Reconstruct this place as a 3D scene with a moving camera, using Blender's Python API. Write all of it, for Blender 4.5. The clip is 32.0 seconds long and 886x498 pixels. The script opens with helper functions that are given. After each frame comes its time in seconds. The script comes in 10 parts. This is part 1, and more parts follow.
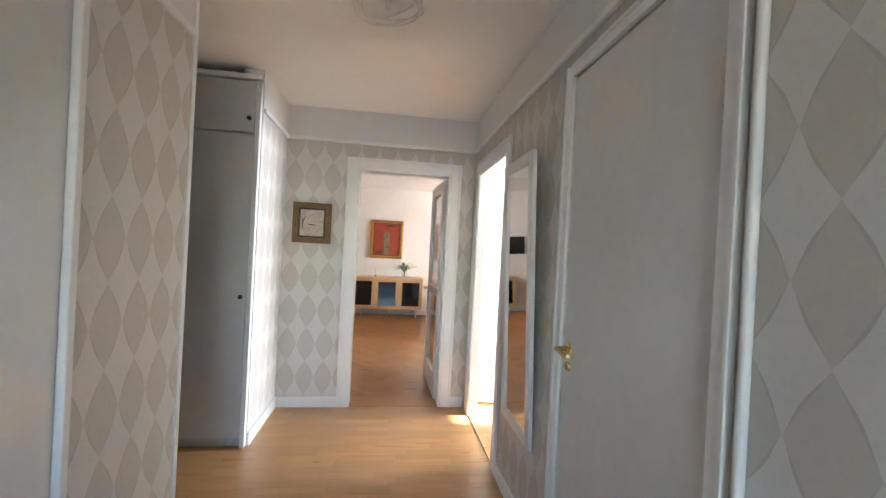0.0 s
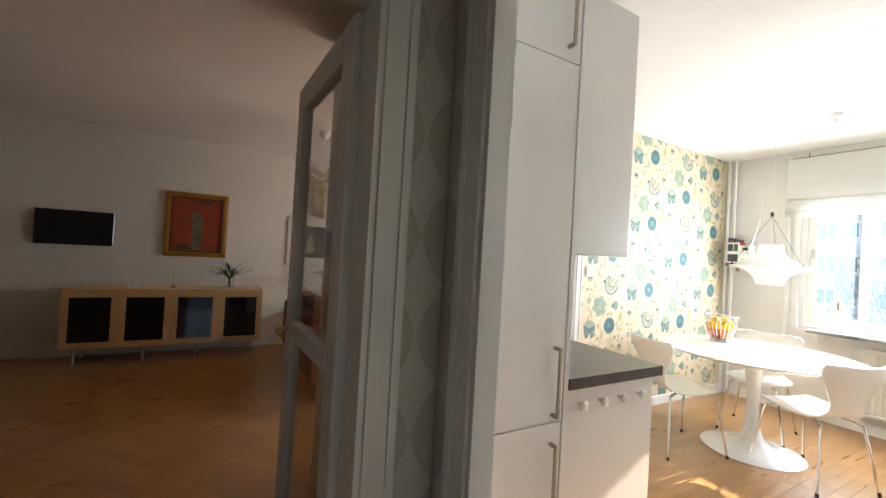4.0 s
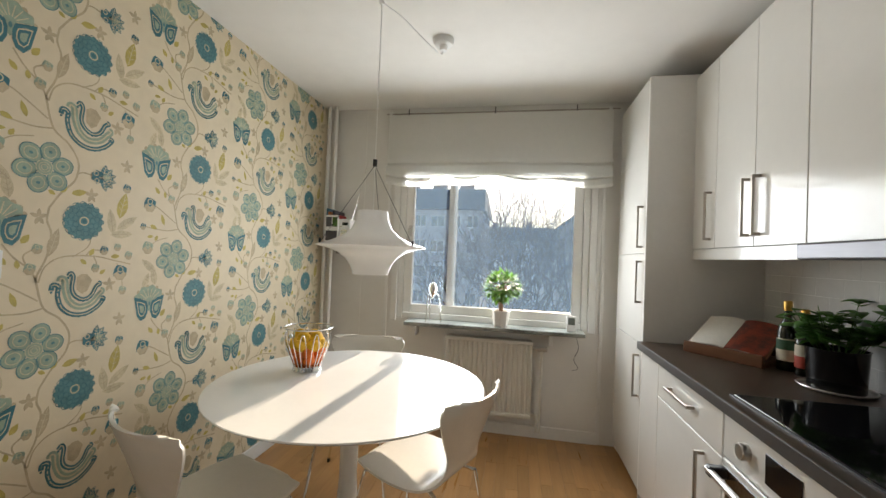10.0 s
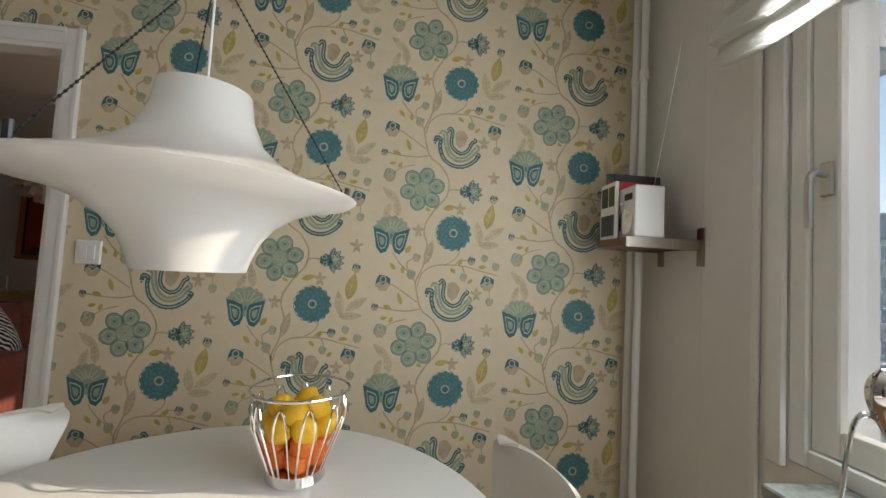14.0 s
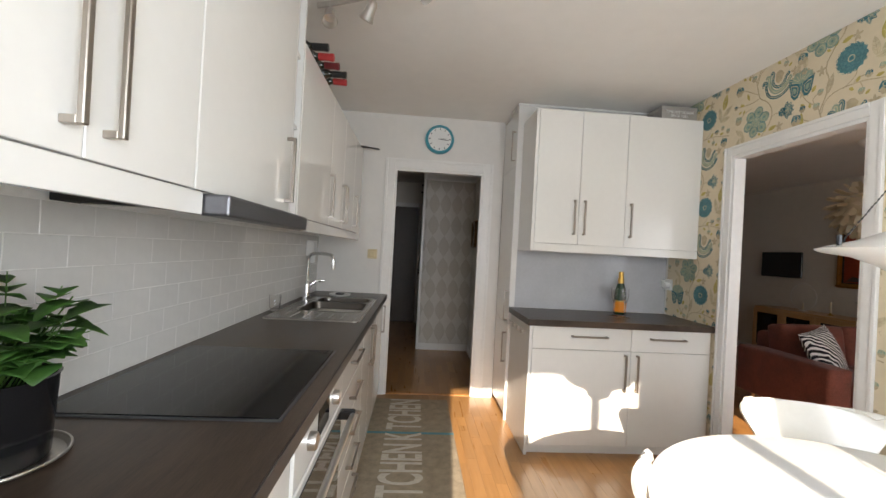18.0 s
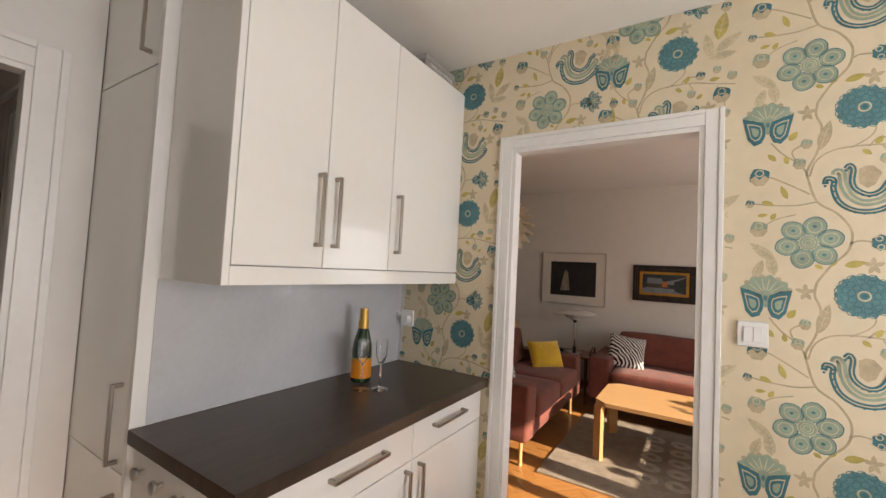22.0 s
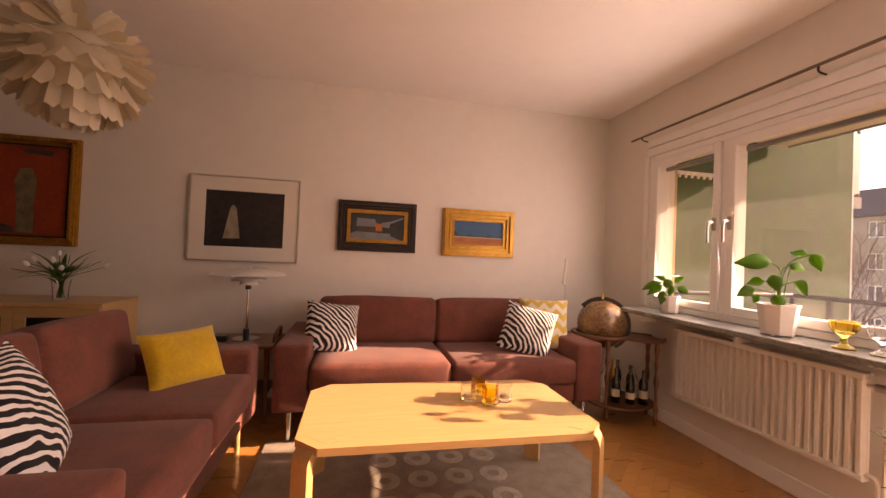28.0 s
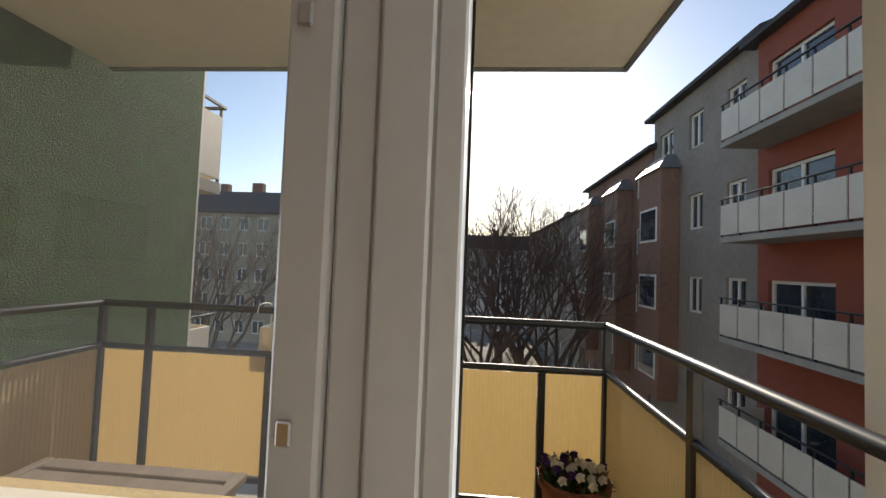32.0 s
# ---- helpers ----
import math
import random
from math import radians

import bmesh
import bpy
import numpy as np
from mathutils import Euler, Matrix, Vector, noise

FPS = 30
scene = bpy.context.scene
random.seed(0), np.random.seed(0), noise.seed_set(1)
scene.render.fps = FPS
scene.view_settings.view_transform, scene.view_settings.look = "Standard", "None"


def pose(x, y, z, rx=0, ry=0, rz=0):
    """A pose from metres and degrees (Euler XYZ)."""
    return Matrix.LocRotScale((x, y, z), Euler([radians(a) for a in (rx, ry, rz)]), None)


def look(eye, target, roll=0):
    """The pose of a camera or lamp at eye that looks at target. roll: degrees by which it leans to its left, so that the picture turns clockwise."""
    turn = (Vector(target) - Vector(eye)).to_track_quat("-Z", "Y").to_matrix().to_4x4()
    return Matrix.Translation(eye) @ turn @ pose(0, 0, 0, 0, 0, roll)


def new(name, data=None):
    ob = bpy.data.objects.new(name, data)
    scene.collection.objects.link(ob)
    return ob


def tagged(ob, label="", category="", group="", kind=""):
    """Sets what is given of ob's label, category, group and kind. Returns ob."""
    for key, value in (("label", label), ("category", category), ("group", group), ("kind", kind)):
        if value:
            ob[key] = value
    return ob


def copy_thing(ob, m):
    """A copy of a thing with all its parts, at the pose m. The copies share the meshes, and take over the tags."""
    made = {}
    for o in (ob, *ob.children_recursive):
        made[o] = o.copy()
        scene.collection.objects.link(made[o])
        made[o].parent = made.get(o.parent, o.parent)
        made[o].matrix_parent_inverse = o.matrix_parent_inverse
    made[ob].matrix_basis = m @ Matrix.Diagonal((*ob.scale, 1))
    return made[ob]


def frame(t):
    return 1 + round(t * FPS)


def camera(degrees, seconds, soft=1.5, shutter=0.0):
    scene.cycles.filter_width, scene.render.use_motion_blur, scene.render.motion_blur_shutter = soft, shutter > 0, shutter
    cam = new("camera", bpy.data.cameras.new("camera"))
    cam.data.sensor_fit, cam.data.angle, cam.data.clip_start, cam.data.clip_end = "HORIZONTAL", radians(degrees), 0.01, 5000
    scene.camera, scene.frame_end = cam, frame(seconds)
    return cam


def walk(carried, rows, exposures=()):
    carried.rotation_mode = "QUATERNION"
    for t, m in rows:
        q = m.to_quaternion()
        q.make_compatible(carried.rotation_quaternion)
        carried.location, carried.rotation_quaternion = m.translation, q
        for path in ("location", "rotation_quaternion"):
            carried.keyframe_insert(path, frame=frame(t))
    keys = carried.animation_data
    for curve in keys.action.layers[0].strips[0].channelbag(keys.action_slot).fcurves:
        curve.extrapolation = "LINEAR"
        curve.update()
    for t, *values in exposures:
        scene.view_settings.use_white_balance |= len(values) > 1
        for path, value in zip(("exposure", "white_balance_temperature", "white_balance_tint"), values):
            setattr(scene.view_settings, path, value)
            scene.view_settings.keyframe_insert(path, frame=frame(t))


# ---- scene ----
cam = camera(95.9, 32.0)
PATH = [
    (0, (0.847, 0.029, 1.375), (1.113, 2.011, 1.368), 3.0),
    (0.5, (0.784, 0.309, 1.367), (1.078, 2.288, 1.362), 3.0),
    (1, (0.736, 0.58, 1.347), (1.113, 2.544, 1.36), 2.8),
    (1.5, (0.722, 0.872, 1.343), (1.204, 2.813, 1.354), 2.7),
    (2, (0.696, 1.171, 1.339), (1.326, 3.069, 1.34), 2.7),
    (2.5, (0.693, 1.456, 1.324), (1.385, 3.332, 1.329), 2.5),
    (4.5, (1.073, 2.521, 1.304), (2.344, 4.065, 1.341), 2.9),
    (5, (1.109, 2.54, 1.314), (2.733, 3.708, 1.339), 2.3),
    (5.5, (1.205, 2.694, 1.308), (3.079, 3.393, 1.335), 2.3),
    (6, (1.354, 2.758, 1.294), (3.327, 3.087, 1.315), 1.9),
    (6.5, (1.524, 2.781, 1.292), (3.523, 2.837, 1.312), 2.0),
    (7, (1.68, 2.806, 1.267), (3.676, 2.679, 1.296), 2.0),
    (7.5, (1.879, 2.847, 1.276), (3.871, 2.671, 1.305), 2.0),
    (8, (2.052, 2.875, 1.247), (4.051, 2.853, 1.297), 2.0),
    (8.5, (2.219, 2.892, 1.264), (4.209, 3.095, 1.311), 2.2),
    (9, (2.36, 2.947, 1.265), (4.332, 3.279, 1.309), 2.3),
    (9.5, (2.522, 3.017, 1.283), (4.487, 3.39, 1.32), 2.4),
    (10, (2.697, 3.05, 1.314), (4.663, 3.417, 1.349), 2.3),
    (10.5, (2.951, 3.038, 1.385), (4.923, 3.369, 1.436), 2.3),
    (11, (3.254, 2.986, 1.37), (5.233, 3.26, 1.475), 2.4),
    (11.5, (3.567, 2.994, 1.346), (5.541, 3.295, 1.453), 2.2),
    (12, (3.84, 2.984, 1.346), (5.751, 3.566, 1.425), 2.3),
    (12.5, (4.111, 3.014, 1.296), (5.795, 4.089, 1.388), 2.3),
    (13, (4.352, 3.047, 1.259), (5.73, 4.492, 1.364), 2.6),
    (13.5, (4.572, 3.048, 1.24), (5.405, 4.863, 1.353), 2.8),
    (14, (4.72, 3.038, 1.241), (4.898, 5.028, 1.348), 3.2),
    (14.5, (4.826, 2.953, 1.265), (4.431, 4.911, 1.357), 3.4),
    (15, (4.884, 2.813, 1.251), (3.899, 4.55, 1.352), 4.0),
    (15.5, (4.963, 2.74, 1.263), (3.47, 4.068, 1.336), 3.6),
    (17.5, (5.094, 2.637, 1.279), (3.101, 2.81, 1.29), 3.1),
    (18, (5.057, 2.631, 1.296), (3.061, 2.764, 1.305), 3.1),
    (18.5, (4.947, 2.597, 1.332), (2.952, 2.734, 1.361), 3.1),
    (19, (4.817, 2.572, 1.346), (2.824, 2.718, 1.422), 3.1),
    (19.5, (4.665, 2.579, 1.352), (2.678, 2.773, 1.459), 3.0),
    (20, (4.46, 2.607, 1.381), (2.504, 3.015, 1.474), 2.9),
    (20.5, (4.188, 2.598, 1.382), (2.314, 3.29, 1.478), 3.0),
    (21, (3.925, 2.632, 1.39), (2.201, 3.642, 1.48), 3.1),
    (21.5, (3.673, 2.715, 1.393), (2.185, 4.047, 1.5), 2.8),
    (22, (3.425, 2.836, 1.405), (2.354, 4.522, 1.502), 3.0),
    (22.5, (3.268, 3.078, 1.379), (2.683, 4.99, 1.451), 2.8),
    (23, (3.161, 3.358, 1.365), (2.897, 5.34, 1.404), 2.9),
    (23.5, (3.05, 3.672, 1.349), (3.066, 5.672, 1.376), 3.2),
    (24, (2.984, 3.975, 1.339), (3.211, 5.961, 1.355), 2.5),
    (24.5, (2.935, 4.184, 1.229), (3.314, 6.147, 1.298), 2.8),
    (25, (2.903, 4.427, 1.238), (3.442, 6.352, 1.299), 2.7),
    (25.5, (2.923, 4.488, 1.19), (3.612, 6.364, 1.276), 2.4),
    (27.5, (2.907, 4.497, 1.131), (3.42, 6.429, 1.178), 2.4),
    (28, (2.985, 4.603, 1.156), (3.402, 6.558, 1.188), 2.4),
    (28.5, (3.084, 4.784, 1.198), (3.491, 6.742, 1.242), 2.5),
    (29, (3.182, 4.97, 1.24), (3.713, 6.898, 1.272), 2.3),
    (29.5, (3.296, 5.165, 1.229), (4.351, 6.863, 1.293), 2.1),
    (30, (3.537, 5.318, 1.247), (5.064, 6.606, 1.335), 1.9),
    (30.5, (3.87, 5.414, 1.247), (5.67, 6.279, 1.35), 1.7),
    (31, (4.216, 5.427, 1.234), (6.138, 5.971, 1.329), 1.5),
    (31.5, (4.535, 5.433, 1.232), (6.517, 5.69, 1.305), 2.2),
    (32, (4.775, 5.423, 1.211), (6.767, 5.574, 1.296), 2.2),
]
EXPOSURES = [(0, 4.65, 6150, 12), (2.5, 3.8, 6150, 12), (4.5, 2.0, 7200, 14), (6, 1.38, 8200, 18), (9, 0.95, 7600, 15), (12, 0.12, 7000, 11), (14, 0.08, 7200, 13), (15.5, 0.68, 7100, 13), (18, 1.3, 7000, 15), (22, 1.4, 7500, 20), (24, 1.6, 9000, 26), (25.5, 1.85, 11000, 50), (29, 1.6, 11000, 50), (30, 1.2, 8900, 30), (31, 0.6, 7400, 14), (32, 0.25, 6800, 10)]
walk(cam, [(t, look(eye, target, roll)) for t, eye, target, roll in PATH], EXPOSURES)
# ==== place ====

# ---- world and sun ----
SUN_AZ, SUN_EL = -4.8, 23.4      # degrees: azimuth from +x towards +y, height over the horizon
world = bpy.data.worlds.new("sky")
scene.world = world
world.use_nodes = True
wn = world.node_tree.nodes
sky = wn.new("ShaderNodeTexSky")
sky.sky_type = "NISHITA"
sky.sun_disc = False
sky.sun_elevation = radians(SUN_EL)
sky.sun_rotation = radians(90 - SUN_AZ)
sky.air_density, sky.dust_density, sky.ozone_density = 1.0, 0.5, 1.6
world.node_tree.links.new(sky.outputs[0], wn["Background"].inputs[0])
wn["Background"].inputs[1].default_value = 0.14
SUN_DIR = Vector((math.cos(radians(SUN_EL)) * math.cos(radians(SUN_AZ)), math.cos(radians(SUN_EL)) * math.sin(radians(SUN_AZ)), math.sin(radians(SUN_EL))))
sun = new("sun", bpy.data.lights.new("sun", "SUN"))
sun.data.energy, sun.data.angle, sun.data.color = 4.6, radians(0.6), (1.0, 0.90, 0.76)
sun.matrix_world = look(SUN_DIR * 60, (0, 0, 0))


def window_light(name, centre, size_y, size_z, watts):
    """An area lamp in a window's opening on the x side, for the sky's light."""
    ob = new(name, bpy.data.lights.new(name, "AREA"))
    ob.data.shape, ob.data.size, ob.data.size_y = "RECTANGLE", size_y, size_z
    ob.data.energy, ob.data.color = watts, (0.80, 0.90, 1.0)
    ob.matrix_world = look(centre, (centre[0] - 1, centre[1], centre[2] - 0.15))
    return ob


# the sky's light in the window openings
window_light("kitchen_window_light", (5.60, 3.25, 1.40), 1.25, 1.0, 20)
window_light("living_window_light", (5.13, 6.40, 1.40), 1.55, 0.95, 6)
window_light("balcony_door_light", (5.30, 5.12, 1.20), 0.55, 1.5, 4)
# weak fill lamp, added behind the walker at an unseen window
back_light = window_light("hall_fill_light", (0.75, -2.19, 1.5), 1.1, 1.1, 0.12)
back_light.matrix_world = look((0.75, -2.19, 1.5), (0.75, -1.0, 2.1))




# ---- helpers for meshes ----
def link_mesh(name, bm, material, smooth=False):
    me = bpy.data.meshes.new(name)
    bmesh.ops.recalc_face_normals(bm, faces=bm.faces)
    if smooth:
        for f in bm.faces:
            f.smooth = True
        for e in bm.edges:
            if len(e.link_faces) == 2 and e.calc_face_angle(0) > 0.7:
                e.smooth = False
    bm.to_mesh(me)
    bm.free()
    for m in material if isinstance(material, (list, tuple)) else [material]:
        me.materials.append(m)
    return new(name, me)


def part(name, bm, material, parent, label="", smooth=False):
    """Links a bmesh, in the parent's own space, as one part of a thing."""
    ob = link_mesh(name, bm, material, smooth)
    ob.parent = parent
    if label:
        ob["label"] = label
    return ob


def solid(name, bm, material, label="", category="", group="", kind="", at=None, smooth=False):
    """A thing of one mesh."""
    ob = link_mesh(name, bm, material, smooth)
    if at is not None:
        ob.matrix_world = at if isinstance(at, Matrix) else Matrix.Translation(at)
    return tagged(ob, label, category, group, kind)


def thing(name, at, label="", category="", group="", kind=""):
    """An empty at a thing's base, to take its parts."""
    ob = new(name)
    ob.empty_display_size = 0.05
    ob.matrix_world = at if isinstance(at, Matrix) else Matrix.Translation(at)
    return tagged(ob, label, category, group, kind)


def box(bm, lo, hi, bev=0.0, seg=1, m=None, mat=0):
    x0, y0, z0 = lo
    x1, y1, z1 = hi
    v = [bm.verts.new(p) for p in ((x0, y0, z0), (x1, y0, z0), (x1, y1, z0), (x0, y1, z0), (x0, y0, z1), (x1, y0, z1), (x1, y1, z1), (x0, y1, z1))]
    f = [bm.faces.new([v[i] for i in q]) for q in ((0, 3, 2, 1), (4, 5, 6, 7), (0, 1, 5, 4), (1, 2, 6, 5), (2, 3, 7, 6), (3, 0, 4, 7))]
    for q in f:
        q.material_index = mat
    if bev > 0:
        e = list({e for q in f for e in q.edges})
        r = bmesh.ops.bevel(bm, geom=e, offset=bev, segments=seg, affect="EDGES", profile=0.5)
        v = list({w for q in r["faces"] for w in q.verts} | {w for w in v if w.is_valid})
    if m is not None:
        bmesh.ops.transform(bm, matrix=m, verts=v)
    return bm


def boxed(lo, hi, bev=0.0, seg=1, m=None):
    return box(bmesh.new(), lo, hi, bev, seg, m)


def loft(bm, rings, closed=True, caps=True, mat=0):
    """Joins rings of points of equal count with quads."""
    rows = [[bm.verts.new(p) for p in ring] for ring in rings]
    n = len(rows[0])
    for a, b in zip(rows, rows[1:]):
        for i in range(n if closed else n - 1):
            j = (i + 1) % n
            f = bm.faces.new((a[i], a[j], b[j], b[i]))
            f.material_index = mat
    if caps and closed:
        bm.faces.new(rows[0][::-1]).material_index = mat
        bm.faces.new(rows[-1]).material_index = mat
    return bm


def tube(bm, pts, r, n=8, caps=True, mat=0, flat=None):
    """A round bar along points; r may be a list. flat: (a, b) half sizes of a flat bar instead."""
    pts = [Vector(p) for p in pts]
    rings, up = [], None
    for i, p in enumerate(pts):
        d = (pts[min(i + 1, len(pts) - 1)] - pts[max(i - 1, 0)]).normalized()
        if up is None:
            up = Vector((0, 0, 1)) if abs(d.z) < 0.9 else Vector((1, 0, 0))
        s = d.cross(up).normalized()
        up = s.cross(d).normalized()
        q = r[i] if isinstance(r, (list, tuple)) else r
        if flat:
            rings.append([p + s * a * flat[0] + up * b * flat[1] for a, b in ((-1, -1), (1, -1), (1, 1), (-1, 1))])
        else:
            rings.append([p + q * (math.cos(k * math.tau / n) * s + math.sin(k * math.tau / n) * up) for k in range(n)])
    return loft(bm, rings, True, caps, mat)


def lathe(bm, profile, n=24, centre=(0, 0, 0), caps=True, mat=0, sx=1.0, sy=1.0):
    """A turned shape about z from (radius, height) pairs."""
    c = Vector(centre)
    return loft(bm, [[c + Vector((r * sx * math.cos(k * math.tau / n), r * sy * math.sin(k * math.tau / n), z)) for k in range(n)] for r, z in profile], True, caps, mat)


def bar_handle(length, proud=0.032, w=0.012):
    """A square bar handle along z, standing off along -y from y = 0, centred on the origin."""
    bm = bmesh.new()
    h = length / 2
    box(bm, (-w / 2, -proud, -h), (w / 2, -proud + w * 0.8, h), 0.0015)
    box(bm, (-w / 2, -proud + w * 0.8, -h), (w / 2, 0, -h + w), 0.001)
    box(bm, (-w / 2, -proud + w * 0.8, h - w), (w / 2, 0, h), 0.001)
    return bm


def smooth_path(pts, n=6):
    """A Catmull-Rom curve through points."""
    P = [Vector(p) for p in pts]
    P = [P[0] * 2 - P[1]] + P + [P[-1] * 2 - P[-2]]
    out = []
    for a, b, c, d in zip(P, P[1:], P[2:], P[3:]):
        for k in range(n):
            t = k / n
            out.append(0.5 * (2 * b + (c - a) * t + (2 * a - 5 * b + 4 * c - d) * t * t + (3 * b - a - 3 * c + d) * t ** 3))
    return out + [P[-2]]


# ---- materials ----
def material(name, colour, rough=0.5, metal=0.0, vary=0.06, scale=6.0, bump=0.0, bump_scale=80.0, coat=0.0, sheen=0.0, second=None, stretch=(1, 1, 1), emit=0.0):
    """A surface with two scales of variation in tone, and fine relief."""
    m = bpy.data.materials.new(name)
    m.use_nodes = True
    nt = m.node_tree
    p = nt.nodes["Principled BSDF"]
    L = nt.links.new
    tc = nt.nodes.new("ShaderNodeTexCoord")
    mp = nt.nodes.new("ShaderNodeMapping")
    mp.inputs["Scale"].default_value = stretch
    L(tc.outputs["Object"], mp.inputs[0])
    n1, n2 = nt.nodes.new("ShaderNodeTexNoise"), nt.nodes.new("ShaderNodeTexNoise")
    for n, s in ((n1, scale), (n2, scale * 9)):
        L(mp.outputs[0], n.inputs["Vector"])
        n.inputs["Scale"].default_value = s
        n.inputs["Detail"].default_value = 4
    mix = nt.nodes.new("ShaderNodeMix")
    mix.data_type = "FLOAT"
    mix.inputs[0].default_value = 0.4
    L(n1.outputs[0], mix.inputs[2])
    L(n2.outputs[0], mix.inputs[3])
    ramp = nt.nodes.new("ShaderNodeValToRGB")
    c = Vector(colour)
    lo = Vector(second) if second else c * (1 - vary * 2)
    hi = c if second else c * (1 + vary)
    ramp.color_ramp.elements[0].position, ramp.color_ramp.elements[1].position = 0.35, 0.62
    ramp.color_ramp.elements[0].color, ramp.color_ramp.elements[1].color = (*lo, 1), (*[min(1, v) for v in hi], 1)
    L(mix.outputs[0], ramp.inputs[0])
    L(ramp.outputs[0], p.inputs["Base Color"])
    rr = nt.nodes.new("ShaderNodeMapRange")
    rr.inputs[3].default_value, rr.inputs[4].default_value = max(0.02, rough * 0.82), min(1, rough * 1.18)
    L(n1.outputs[0], rr.inputs[0])
    L(rr.outputs[0], p.inputs["Roughness"])
    p.inputs["Metallic"].default_value = metal
    p.inputs["Coat Weight"].default_value = coat
    p.inputs["Sheen Weight"].default_value = sheen
    if bump:
        nb = nt.nodes.new("ShaderNodeTexNoise")
        nb.inputs["Scale"].default_value, nb.inputs["Detail"].default_value = bump_scale, 6
        L(mp.outputs[0], nb.inputs["Vector"])
        b = nt.nodes.new("ShaderNodeBump")
        b.inputs["Strength"].default_value, b.inputs["Distance"].default_value = bump, 0.01
        L(nb.outputs[0], b.inputs["Height"])
        L(b.outputs[0], p.inputs["Normal"])
    if emit:
        L(ramp.outputs[0], p.inputs["Emission Color"])
        p.inputs["Emission Strength"].default_value = emit
    return m


def glass(name, colour=(1, 1, 1), rough=0.0, ior=1.45):
    m = bpy.data.materials.new(name)
    m.use_nodes = True
    p = m.node_tree.nodes["Principled BSDF"]
    p.inputs["Base Color"].default_value = (*colour, 1)
    p.inputs["Roughness"].default_value = rough
    p.inputs["Transmission Weight"].default_value = 1.0
    p.inputs["IOR"].default_value = ior
    return m


def pane_glass(name, tint=(1, 1, 1), dirt_haze=0.009, film=(0.85, 0.88, 0.92)):
    """Thin window glass: clear with a weak gloss."""
    m = bpy.data.materials.new(name)
    m.use_nodes = True
    nt = m.node_tree
    out = nt.nodes["Material Output"]
    nt.nodes.remove(nt.nodes["Principled BSDF"])
    t, g, mx, fr = (nt.nodes.new(k) for k in ("ShaderNodeBsdfTransparent", "ShaderNodeBsdfGlossy", "ShaderNodeMixShader", "ShaderNodeLayerWeight"))
    pw = nt.nodes.new("ShaderNodeMath")
    pw.operation = "POWER"
    pw.inputs[1].default_value = 5.0
    ad = nt.nodes.new("ShaderNodeMath")
    ad.operation = "MULTIPLY_ADD"
    ad.inputs[1].default_value, ad.inputs[2].default_value = 0.9, 0.025
    t.inputs[0].default_value = (*tint, 1)
    g.inputs["Roughness"].default_value = 0.02
    fr.inputs[0].default_value = 0.5
    nt.links.new(fr.outputs["Facing"], pw.inputs[0])
    nt.links.new(pw.outputs[0], ad.inputs[0])
    nt.links.new(ad.outputs[0], mx.inputs[0])
    nt.links.new(t.outputs[0], mx.inputs[1])
    nt.links.new(g.outputs[0], mx.inputs[2])
    # translucent film: slight dirt, and haze laid over the view outside
    haze_film, veil = nt.nodes.new("ShaderNodeBsdfTranslucent"), nt.nodes.new("ShaderNodeMixShader")
    haze_film.inputs[0].default_value = (*film, 1)
    veil.inputs[0].default_value = dirt_haze
    nt.links.new(mx.outputs[0], veil.inputs[1])
    nt.links.new(haze_film.outputs[0], veil.inputs[2])
    nt.links.new(veil.outputs[0], out.inputs[0])
    return m


